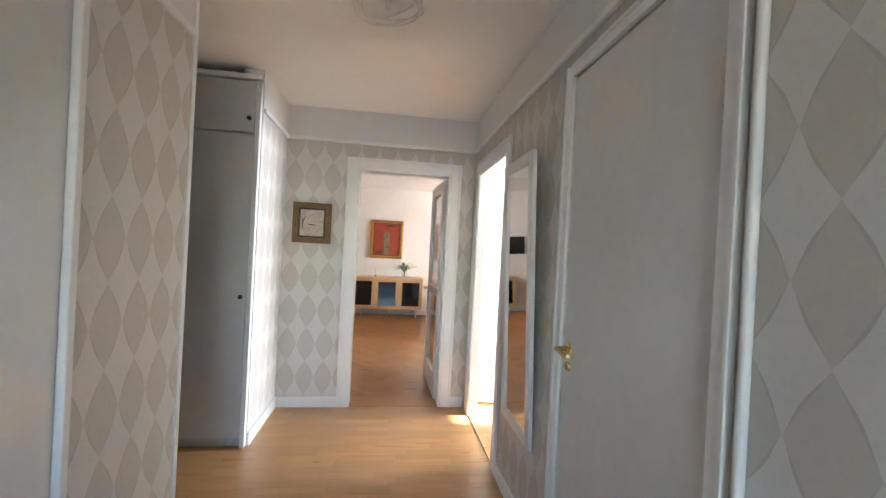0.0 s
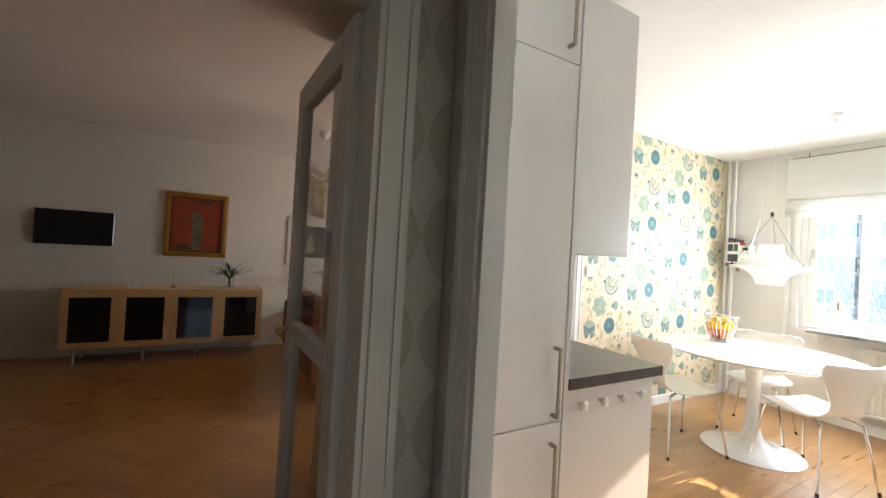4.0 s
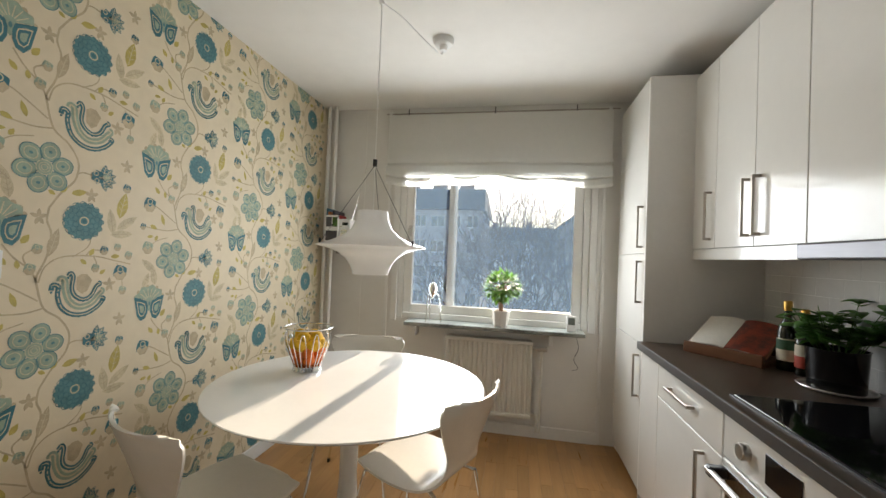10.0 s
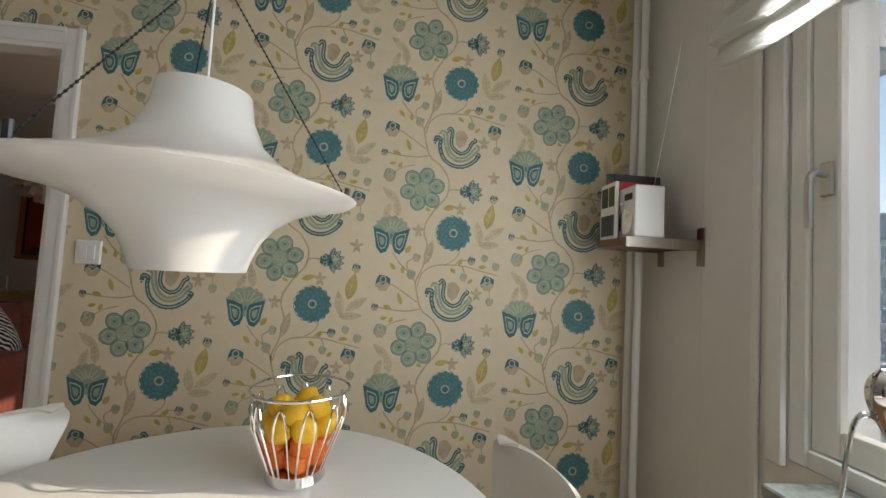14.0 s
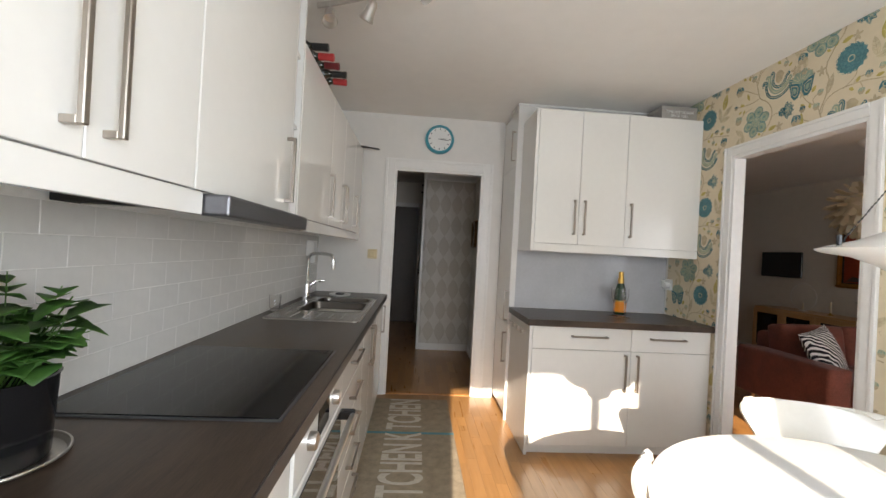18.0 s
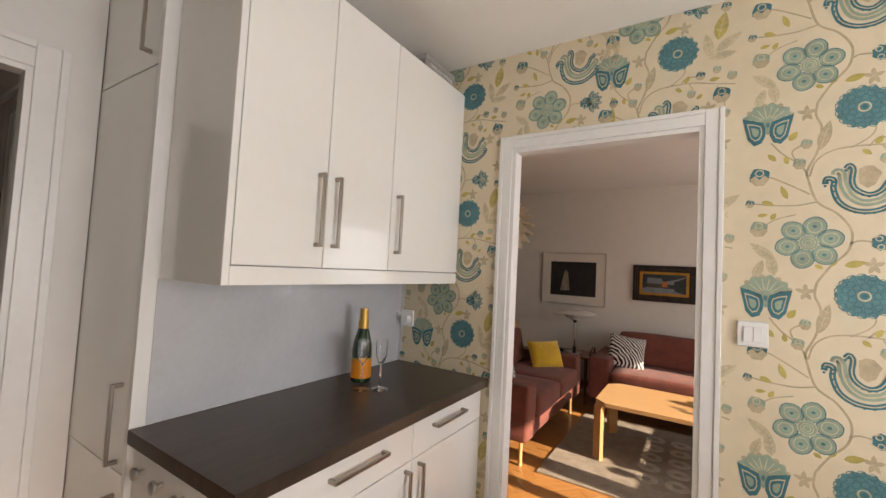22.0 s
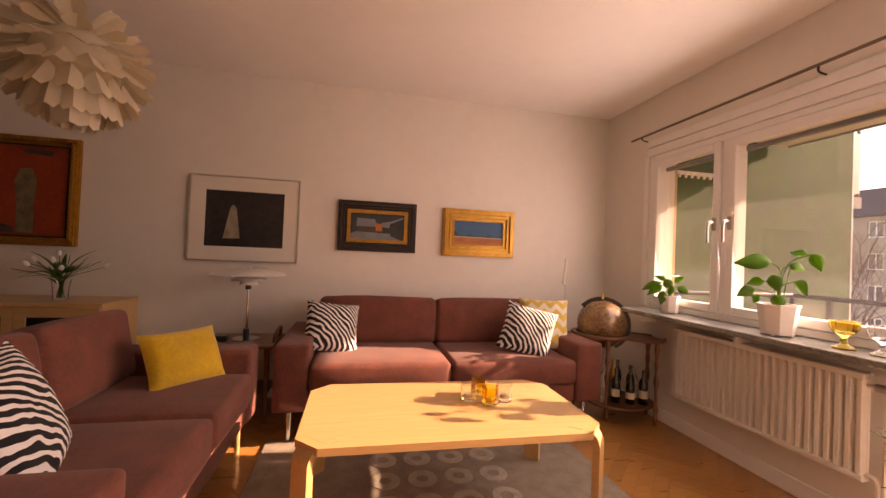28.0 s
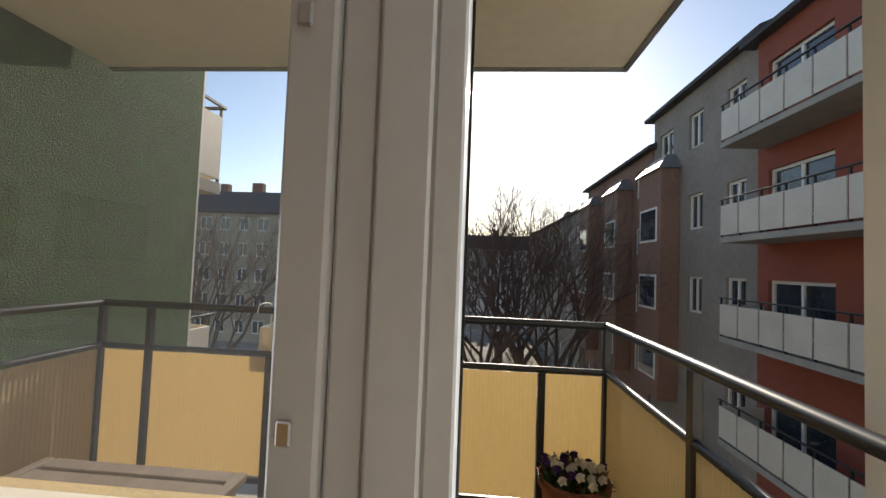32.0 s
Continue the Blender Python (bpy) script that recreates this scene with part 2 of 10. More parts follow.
def wood(name, a, b, rough=0.4, grain=(1.2, 14, 14), coat=0.0, per_piece=0.12):
    """Wood with long grain along x, each piece toned a little apart."""
    m = bpy.data.materials.new(name)
    m.use_nodes = True
    nt = m.node_tree
    L = nt.links.new
    p = nt.nodes["Principled BSDF"]
    tc, mp, oi = (nt.nodes.new(k) for k in ("ShaderNodeTexCoord", "ShaderNodeMapping", "ShaderNodeObjectInfo"))
    mp.inputs["Scale"].default_value = grain
    L(tc.outputs["Object"], mp.inputs[0])
    add = nt.nodes.new("ShaderNodeVectorMath")
    L(mp.outputs[0], add.inputs[0])
    sc = nt.nodes.new("ShaderNodeMath")
    sc.operation = "MULTIPLY"
    sc.inputs[1].default_value = 37.0
    gi, su = nt.nodes.new("ShaderNodeNewGeometry"), nt.nodes.new("ShaderNodeMath")
    L(oi.outputs["Random"], su.inputs[0])
    L(gi.outputs["Random Per Island"], su.inputs[1])
    L(su.outputs[0], sc.inputs[0])
    L(sc.outputs[0], add.inputs[1])
    n1, n2 = nt.nodes.new("ShaderNodeTexNoise"), nt.nodes.new("ShaderNodeTexNoise")
    for n, s, d in ((n1, 2.0, 1.2), (n2, 9.0, 0.3)):
        n.inputs["Scale"].default_value, n.inputs["Detail"].default_value, n.inputs["Distortion"].default_value = s, 6, d
        L(add.outputs[0], n.inputs["Vector"])
    mix = nt.nodes.new("ShaderNodeMix")
    mix.data_type = "FLOAT"
    mix.inputs[0].default_value = 0.45
    L(n1.outputs[0], mix.inputs[2])
    L(n2.outputs[0], mix.inputs[3])
    ramp = nt.nodes.new("ShaderNodeValToRGB")
    ramp.color_ramp.elements[0].position, ramp.color_ramp.elements[1].position = 0.24, 0.78
    ramp.color_ramp.elements[0].color, ramp.color_ramp.elements[1].color = (*a, 1), (*b, 1)
    L(mix.outputs[0], ramp.inputs[0])
    hs = nt.nodes.new("ShaderNodeHueSaturation")
    mr, ge, av = nt.nodes.new("ShaderNodeMapRange"), nt.nodes.new("ShaderNodeNewGeometry"), nt.nodes.new("ShaderNodeMath")
    mr.inputs[3].default_value, mr.inputs[4].default_value = 1 - per_piece, 1 + per_piece
    av.operation, av.inputs[1].default_value = "MULTIPLY_ADD", 0.7
    fr = nt.nodes.new("ShaderNodeMath")
    fr.operation, fr.inputs[1].default_value = "MULTIPLY", 0.3
    L(oi.outputs["Random"], fr.inputs[0])
    L(ge.outputs["Random Per Island"], av.inputs[0])
    L(fr.outputs[0], av.inputs[2])
    L(av.outputs[0], mr.inputs[0])
    L(mr.outputs[0], hs.inputs["Value"])
    L(ramp.outputs[0], hs.inputs["Color"])
    L(hs.outputs[0], p.inputs["Base Color"])
    rr = nt.nodes.new("ShaderNodeMapRange")
    rr.inputs[3].default_value, rr.inputs[4].default_value = rough * 0.75, rough * 1.25
    L(n1.outputs[0], rr.inputs[0])
    L(rr.outputs[0], p.inputs["Roughness"])
    bp = nt.nodes.new("ShaderNodeBump")
    bp.inputs["Strength"].default_value, bp.inputs["Distance"].default_value = 0.12, 0.003
    L(n2.outputs[0], bp.inputs["Height"])
    L(bp.outputs[0], p.inputs["Normal"])
    p.inputs["Coat Weight"].default_value = coat
    return m


M = {}
M["wall"] = material("wall_paint", (0.74, 0.70, 0.63), 0.75, vary=0.02, scale=1.5, bump=0.05, bump_scale=140)
M["kwall"] = material("kitchen_wall_paint", (0.76, 0.74, 0.70), 0.7, vary=0.02, scale=1.5, bump=0.05, bump_scale=140)
M["ceiling"] = material("ceiling_paint", (0.86, 0.84, 0.80), 0.85, vary=0.015, scale=1.2, bump=0.04, bump_scale=120)
M["trim"] = material("white_trim_paint", (0.80, 0.79, 0.76), 0.35, vary=0.02, scale=4, bump=0.03, bump_scale=60)
M["cabinet"] = material("white_lacquer", (0.80, 0.79, 0.75), 0.16, vary=0.01, scale=3, coat=0.3)
M["cab_side"] = material("white_laminate", (0.76, 0.75, 0.72), 0.4, vary=0.015, scale=4)
M["worktop"] = material("dark_brown_laminate", (0.080, 0.054, 0.039), 0.32, vary=0.2, scale=3, second=(0.034, 0.023, 0.016), stretch=(1, 9, 1), bump=0.04, bump_scale=200)
M["worktop_across"] = material("dark_brown_laminate_across", (0.080, 0.054, 0.039), 0.32, scale=3, second=(0.034, 0.023, 0.016), stretch=(9, 1, 1), bump=0.04, bump_scale=200)
M["hood_steel"] = material("dark_brushed_steel", (0.16, 0.16, 0.17), 0.38, 0.8, vary=0.05, scale=6, stretch=(0.3, 6, 6))
M["steel"] = material("brushed_steel", (0.62, 0.60, 0.57), 0.32, 1.0, vary=0.02, scale=10)
M["bronze"] = material("dark_bronze", (0.22, 0.165, 0.115), 0.4, 0.6, vary=0.1, scale=12)
M["nickel"] = material("dull_nickel", (0.40, 0.36, 0.315), 0.34, 1.0, vary=0.03, scale=12)
M["chrome"] = material("chrome", (0.80, 0.80, 0.80), 0.07, 1.0, vary=0.02)
M["white_plastic"] = material("white_plastic", (0.80, 0.80, 0.78), 0.3, vary=0.01)
M["black"] = material("black_plastic", (0.012, 0.012, 0.013), 0.35, vary=0.1)
M["black_glass"] = material("black_ceramic_glass", (0.006, 0.006, 0.007), 0.06, vary=0.1)
M["dark_void"] = material("dark_recess", (0.02, 0.018, 0.016), 0.8, vary=0.1)
M["oak_floor"] = wood("oak_strip_floor", (0.34, 0.165, 0.055), (0.46, 0.25, 0.095), 0.3, (0.7, 9, 9), 0.25, 0.17)
M["oak_floor_warm"] = wood("oak_parquet_warm", (0.34, 0.145, 0.040), (0.50, 0.245, 0.080), 0.3, (0.7, 9, 9), 0.25, 0.17)
M["birch"] = wood("birch_veneer", (0.50, 0.285, 0.118), (0.64, 0.40, 0.185), 0.35, (1.0, 10, 10), 0.15, 0.05)
M["teak"] = wood("dark_teak", (0.10, 0.035, 0.014), (0.22, 0.085, 0.035), 0.4, (1.2, 12, 12), 0.2, 0.08)
M["fabric"] = material("brown_red_velour", (0.175, 0.048, 0.030), 0.9, vary=0.16, scale=9, bump=0.25, bump_scale=260, sheen=0.12)
M["pane"] = pane_glass("window_glass")
# stronger bluish film, which puts the haze of the kitchen view into the glass
M["pane_hazy"] = pane_glass("hazy_window_glass", dirt_haze=0.085, film=(0.40, 0.66, 1.0))
M["clear_glass"] = glass("clear_glass")
M["stone"] = material("grey_marble_sill", (0.22, 0.235, 0.215), 0.3, vary=0.35, scale=7, bump=0.03)
M["radiator"] = material("radiator_enamel", (0.72, 0.69, 0.62), 0.35, vary=0.02)
M["brass"] = material("brass", (0.62, 0.42, 0.15), 0.25, 1.0, vary=0.06)
M["worktop_edge"] = material("worktop_edge", (0.05, 0.042, 0.037), 0.5, vary=0.1)
M["oven_glass"] = material("smoky_glass", (0.045, 0.032, 0.024), 0.05, vary=0.1, coat=0.6)
M["tile"] = material("white_glazed_tile", (0.70, 0.69, 0.66), 0.08, vary=0.02, scale=5, bump=0.02, bump_scale=9)
M["grout"] = material("light_grout", (0.80, 0.79, 0.76), 0.8, vary=0.08)
M["book_red"] = material("red_cloth", (0.45, 0.03, 0.03), 0.5, vary=0.08)
M["book_dark"] = material("dark_cloth", (0.05, 0.05, 0.06), 0.5, vary=0.1)
M["paper"] = material("paper", (0.78, 0.75, 0.68), 0.8, vary=0.04)
M["ground"] = material("winter_ground", (0.14, 0.12, 0.075), 0.95, scale=0.12, second=(0.34, 0.33, 0.33), bump=0.3, bump_scale=4)
M["far_pane"] = material("far_window_glass", (0.03, 0.04, 0.05), 0.05, vary=0.2, scale=0.4, coat=0.5)
M["plaster_pale"] = material("pale_grey_plaster", (0.56, 0.56, 0.57), 0.9, vary=0.08, scale=0.5, bump=0.1, bump_scale=8)
M["plaster_grey"] = material("grey_brown_plaster", (0.30, 0.27, 0.24), 0.9, vary=0.1, scale=0.5, bump=0.1, bump_scale=8)
M["plaster_red"] = material("red_plaster", (0.30, 0.085, 0.055), 0.9, vary=0.08, scale=0.5, bump=0.1, bump_scale=8)
M["plaster_tan"] = material("ochre_plaster", (0.38, 0.32, 0.24), 0.9, vary=0.1, scale=0.5)
M["roof_dark"] = material("dark_roof_felt", (0.055, 0.055, 0.06), 0.8, vary=0.2, scale=1.0)
M["brick_far"] = material("chimney_brick", (0.20, 0.10, 0.07), 0.9, vary=0.15, scale=3)
M["concrete"] = material("concrete", (0.36, 0.35, 0.32), 0.9, vary=0.08, scale=2)
M["dark_metal"] = material("dark_painted_metal", (0.035, 0.037, 0.04), 0.4, 0.4, vary=0.1)
M["bark"] = material("grey_bark", (0.10, 0.07, 0.055), 0.9, vary=0.2, scale=3, bump=0.3, bump_scale=40)
M["bal_panel"] = material("pale_sheet_metal", (0.62, 0.59, 0.52), 0.5, vary=0.05, scale=1.5)
M["green_wall"] = material("green_roughcast", (0.048, 0.105, 0.036), 0.95, vary=0.16, scale=5, bump=0.6, bump_scale=120)
M["chair_white"] = material("white_chair_lacquer", (0.78, 0.76, 0.70), 0.25, vary=0.015, coat=0.3)
M["table_white"] = material("white_table_lacquer", (0.76, 0.76, 0.745), 0.14, vary=0.01, coat=0.4)

M["lemon"] = material("lemon_peel", (0.80, 0.46, 0.02), 0.45, vary=0.06, scale=20, bump=0.25, bump_scale=260)
M["tangerine"] = material("tangerine_peel", (0.78, 0.17, 0.015), 0.4, vary=0.06, scale=20, bump=0.25, bump_scale=260)
M["pot_white"] = material("white_glazed_pot", (0.72, 0.66, 0.60), 0.35, vary=0.03)
M["pot_black"] = material("black_glazed_pot", (0.01, 0.01, 0.011), 0.12, vary=0.1)
M["soil"] = material("potting_soil", (0.035, 0.022, 0.014), 0.95, vary=0.3, scale=40, bump=0.5)
M["stem_brown"] = material("pale_brown_bark", (0.30, 0.17, 0.10), 0.8, vary=0.15, scale=30)
M["turquoise"] = material("turquoise_plastic", (0.05, 0.30, 0.38), 0.3, vary=0.03)


def leafy(name, a, b, rough=0.35):
    """Leaf skin that lets some light through."""
    m = material(name, b, rough, second=a, scale=25)
    nt = m.node_tree
    out, p = nt.nodes["Material Output"], nt.nodes["Principled BSDF"]
    tr, mx = nt.nodes.new("ShaderNodeBsdfTranslucent"), nt.nodes.new("ShaderNodeMixShader")
    tr.inputs[0].default_value = (*(min(0.9, b[i] * f) for i, f in enumerate((1.9, 1.9, 0.5) if b[1] > b[0] * 1.2 else (1.1, 1.1, 1.1))), 1)
    mx.inputs[0].default_value = 0.28 if b[1] > b[0] * 1.2 else 0.4
    nt.links.new(p.outputs[0], mx.inputs[1])
    nt.links.new(tr.outputs[0], mx.inputs[2])
    nt.links.new(mx.outputs[0], out.inputs[0])
    return m


M["leaf_green"] = leafy("ficus_leaf", (0.025, 0.075, 0.016), (0.075, 0.17, 0.03))
M["basil_green"] = leafy("basil_leaf", (0.03, 0.10, 0.02), (0.08, 0.20, 0.04), 0.45)
M["big_leaf"] = leafy("broad_leaf", (0.022, 0.085, 0.012), (0.075, 0.20, 0.022), 0.3)
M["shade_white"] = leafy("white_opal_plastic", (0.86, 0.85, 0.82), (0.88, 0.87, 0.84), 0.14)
M["splash_grey"] = material("grey_splash_laminate", (0.50, 0.51, 0.53), 0.15, vary=0.03)
M["blind_cloth"] = leafy("cream_blind_cloth", (0.82, 0.80, 0.75), (0.87, 0.85, 0.80), 0.9)
M["blind_cloth"].node_tree.nodes["Mix Shader"].inputs[0].default_value = 0.62
M["book_blue"] = material("blue_cloth", (0.05, 0.16, 0.24), 0.5, vary=0.1)
M["book_orange"] = material("orange_cloth", (0.40, 0.13, 0.04), 0.5, vary=0.1)
M["food_photo"] = material("food_photo_print", (0.30, 0.06, 0.03), 0.35, scale=22, second=(0.03, 0.02, 0.02))
M["grey_lcd"] = material("grey_display", (0.18, 0.20, 0.18), 0.2, vary=0.05)
M["dark_glass"] = material("dark_bottle_glass", (0.012, 0.014, 0.008), 0.06, vary=0.1, coat=0.5)
M["green_glass"] = material("green_bottle_glass", (0.012, 0.045, 0.018), 0.06, vary=0.1, coat=0.5)
M["label_cream"] = material("cream_label", (0.62, 0.56, 0.44), 0.6, vary=0.06, scale=40)
M["label_green"] = material("green_label", (0.03, 0.10, 0.05), 0.5)
M["label_red"] = material("red_label", (0.42, 0.05, 0.03), 0.5)
M["label_orange"] = material("orange_label", (0.80, 0.26, 0.01), 0.5, vary=0.05)
M["gold_foil"] = material("gold_foil", (0.66, 0.40, 0.10), 0.32, 0.8, vary=0.1, scale=40, bump=0.2, bump_scale=200)
M["cream_plastic"] = material("cream_plastic", (0.66, 0.56, 0.34), 0.35, vary=0.02)
M["box_grey"] = material("grey_card", (0.36, 0.34, 0.31), 0.7, vary=0.05)
M["roll_dark"] = material("dark_red_foil", (0.16, 0.012, 0.015), 0.4, vary=0.06)
M["roll_red"] = material("red_paper", (0.42, 0.03, 0.03), 0.5, vary=0.06)
M["rug_beige"] = material("beige_woven_rug", (0.34, 0.28, 0.20), 0.95, vary=0.12, scale=20, bump=0.5, bump_scale=300)
M["rug_white"] = material("pale_rug_letters", (0.60, 0.56, 0.48), 0.95, vary=0.1, scale=30, bump=0.4, bump_scale=300)
M["rug_blue"] = material("blue_rug_stripe", (0.12, 0.30, 0.34), 0.95, vary=0.1)


def ogee_paper(name):
    """Beige wallpaper with a tall ogee and diamond print."""
    m = bpy.data.materials.new(name)
    m.use_nodes = True
    nt = m.node_tree
    L = nt.links.new
    p = nt.nodes["Principled BSDF"]

    def math_node(op, a, b=None, c=None):
        n = nt.nodes.new("ShaderNodeMath")
        n.operation = op
        for i, v in enumerate((a, b, c)):
            if v is None:
                continue
            if isinstance(v, (int, float)):
                n.inputs[i].default_value = v
            else:
                L(v, n.inputs[i])
        return n.outputs[0]

    tc, sep = nt.nodes.new("ShaderNodeTexCoord"), nt.nodes.new("ShaderNodeSeparateXYZ")
    L(tc.outputs["Object"], sep.inputs[0])
    u = math_node("ADD", math_node("ADD", sep.outputs[0], sep.outputs[1]), -2.177)
    w, h = 0.146, 0.268
    cu = math_node("COSINE", math_node("MULTIPLY", u, math.tau / w))
    cv = math_node("COSINE", math_node("MULTIPLY", math_node("ADD", sep.outputs[2], -1.483), math.tau / h))
    tri = math_node("MULTIPLY", math_node("ARCCOSINE", math_node("MULTIPLY", cv, 0.999)), 1 / math.pi)
    tru = math_node("MULTIPLY", math_node("ARCCOSINE", math_node("MULTIPLY", cu, 0.999)), 1 / math.pi)
    sides = math_node("ADD", tri, tru)
    dia = math_node("LESS_THAN", sides, 1.0)
    # a darker leaf shape swells from the cells between over the sides of each pale diamond
    swell = math_node("MULTIPLY_ADD", math_node("SUBTRACT", 1.0, math_node("MULTIPLY", cv, cv)), 0.11, sides)
    pale = math_node("LESS_THAN", swell, 1.0)
    mixa, mixb = nt.nodes.new("ShaderNodeMix"), nt.nodes.new("ShaderNodeMix")
    for x in (mixa, mixb):
        x.data_type = "RGBA"
    L(dia, mixa.inputs[0])
    mixa.inputs[6].default_value, mixa.inputs[7].default_value = (0.535, 0.495, 0.435, 1), (0.475, 0.435, 0.38, 1)
    L(pale, mixb.inputs[0])
    L(mixa.outputs[2], mixb.inputs[6])
    mixb.inputs[7].default_value = (0.63, 0.60, 0.55, 1)
    no = nt.nodes.new("ShaderNodeTexNoise")
    no.inputs["Scale"].default_value, no.inputs["Detail"].default_value = 60, 6
    L(tc.outputs["Object"], no.inputs["Vector"])
    hs, mr = nt.nodes.new("ShaderNodeHueSaturation"), nt.nodes.new("ShaderNodeMapRange")
    mr.inputs[3].default_value, mr.inputs[4].default_value = 0.93, 1.07
    L(no.outputs[0], mr.inputs[0])
    L(mr.outputs[0], hs.inputs["Value"])
    L(mixb.outputs[2], hs.inputs["Color"])
    # white band above the picture rail
    top = math_node("GREATER_THAN", sep.outputs[2], 2.20)
    fin = nt.nodes.new("ShaderNodeMix")
    fin.data_type = "RGBA"
    L(top, fin.inputs[0])
    L(hs.outputs[0], fin.inputs[6])
    fin.inputs[7].default_value = (0.72, 0.70, 0.66, 1)
    L(fin.outputs[2], p.inputs["Base Color"])
    p.inputs["Roughness"].default_value = 0.55
    return m


M["hallpaper"] = ogee_paper("beige_ogee_wallpaper")


def two_tone(name, a, b, kind="zebra", scale=1.0, rough=0.85):
    """A printed cloth: zebra stripes or chevrons."""
    m = bpy.data.materials.new(name)
    m.use_nodes = True
    nt = m.node_tree
    L = nt.links.new
    p = nt.nodes["Principled BSDF"]
    tc = nt.nodes.new("ShaderNodeTexCoord")
    ramp = nt.nodes.new("ShaderNodeValToRGB")
    ramp.color_ramp.elements[0].color, ramp.color_ramp.elements[1].color = (*a, 1), (*b, 1)
    if kind == "zebra":
        w = nt.nodes.new("ShaderNodeTexWave")
        w.wave_type, w.bands_direction, w.wave_profile = "BANDS", "DIAGONAL", "SIN"
        w.inputs["Scale"].default_value, w.inputs["Distortion"].default_value = 7.0 * scale, 4.5
        w.inputs["Detail"].default_value, w.inputs["Detail Scale"].default_value = 1.0, 0.9
        L(tc.outputs["Object"], w.inputs["Vector"])
        L(w.outputs["Fac"], ramp.inputs[0])
        ramp.color_ramp.elements[0].position, ramp.color_ramp.elements[1].position = 0.56, 0.61
    else:
        sep = nt.nodes.new("ShaderNodeSeparateXYZ")
        L(tc.outputs["Object"], sep.inputs[0])
        z1, z2, z3, z4 = (nt.nodes.new("ShaderNodeMath") for _ in range(4))
        z1.operation, z1.inputs[1].default_value = "PINGPONG", 0.045
        L(sep.outputs[0], z1.inputs[0])
        z2.operation = "ADD"
        L(z1.outputs[0], z2.inputs[0])
        L(sep.outputs[2], z2.inputs[1])
        z3.operation, z3.inputs[1].default_value = "PINGPONG", 0.045
        L(z2.outputs[0], z3.inputs[0])
        z4.operation, z4.inputs[1].default_value = "DIVIDE", 0.045
        L(z3.outputs[0], z4.inputs[0])
        L(z4.outputs[0], ramp.inputs[0])
        ramp.color_ramp.elements[0].position, ramp.color_ramp.elements[1].position = 0.5, 0.56
    L(ramp.outputs[0], p.inputs["Base Color"])
    p.inputs["Roughness"].default_value = rough
    nb, bp = nt.nodes.new("ShaderNodeTexNoise"), nt.nodes.new("ShaderNodeBump")
    nb.inputs["Scale"].default_value = 300
    L(tc.outputs["Object"], nb.inputs["Vector"])
    bp.inputs["Strength"].default_value, bp.inputs["Distance"].default_value = 0.2, 0.003
    L(nb.outputs[0], bp.inputs["Height"])
    L(bp.outputs[0], p.inputs["Normal"])
    return m


M["zebra"] = two_tone("zebra_cloth", (0.008, 0.007, 0.010), (0.78, 0.76, 0.73), "zebra", 2.3)
M["chevron"] = two_tone("yellow_chevron_cloth", (0.62, 0.43, 0.10), (0.72, 0.66, 0.52), "chevron")
M["yellow"] = material("mustard_velvet", (0.56, 0.34, 0.015), 0.85, vary=0.10, scale=7, bump=0.25, bump_scale=250, sheen=0.4)

# ---- more surfaces ----
M["hall_door"] = material("grey_white_door_paint", (0.66, 0.65, 0.62), 0.32, vary=0.03, scale=2.5, bump=0.04, bump_scale=50)
M["gold_frame"] = material("gilt_wood", (0.50, 0.25, 0.05), 0.33, 0.75, vary=0.14, scale=22, bump=0.2, bump_scale=120)
M["brown_gilt"] = material("dark_gilt_wood", (0.18, 0.10, 0.036), 0.4, 0.5, vary=0.2, scale=18, bump=0.2, bump_scale=120)
M["dark_frame"] = material("black_brown_frame", (0.022, 0.012, 0.008), 0.35, vary=0.15, scale=10)
M["silver_frame"] = material("pewter_frame", (0.58, 0.53, 0.46), 0.40, 0.3, vary=0.05)
M["mat_board"] = material("cream_mat_board", (0.72, 0.67, 0.58), 0.85, vary=0.02)
M["photo_black"] = material("dark_photo_print", (0.016, 0.013, 0.012), 0.4, scale=3, second=(0.04, 0.034, 0.03))
M["photo_pale"] = material("pale_photo_print", (0.20, 0.17, 0.13), 0.5, scale=14, second=(0.38, 0.33, 0.25))
M["oil_snow"] = material("winter_sketch_paint", (0.42, 0.32, 0.24), 0.6, scale=16, second=(0.66, 0.62, 0.54), bump=0.2)
M["oil_dark"] = material("dark_blue_paint", (0.018, 0.024, 0.026), 0.5, scale=9, second=(0.035, 0.045, 0.045))
M["oil_roof"] = material("grey_snow_paint", (0.20, 0.235, 0.255), 0.5, scale=12, second=(0.13, 0.15, 0.16))
M["sketch_snow"] = material("sketch_snow_paint", (0.60, 0.54, 0.46), 0.6, scale=20, second=(0.46, 0.38, 0.31), bump=0.2)
M["oil_barn"] = material("dark_barn_paint", (0.075, 0.05, 0.04), 0.5, vary=0.2, scale=20)
M["oil_sky"] = material("blue_sky_paint", (0.012, 0.085, 0.20), 0.6, scale=4, second=(0.018, 0.115, 0.23))
M["oil_field"] = material("orange_field_paint", (0.50, 0.17, 0.035), 0.5, scale=8, second=(0.36, 0.09, 0.025), stretch=(1, 1, 4))
M["oil_red"] = material("red_oil_paint", (0.36, 0.055, 0.018), 0.5, scale=5, second=(0.24, 0.03, 0.012), bump=0.2)
M["oil_figure"] = material("ochre_oil_paint", (0.22, 0.17, 0.09), 0.5, scale=16, second=(0.09, 0.075, 0.05))
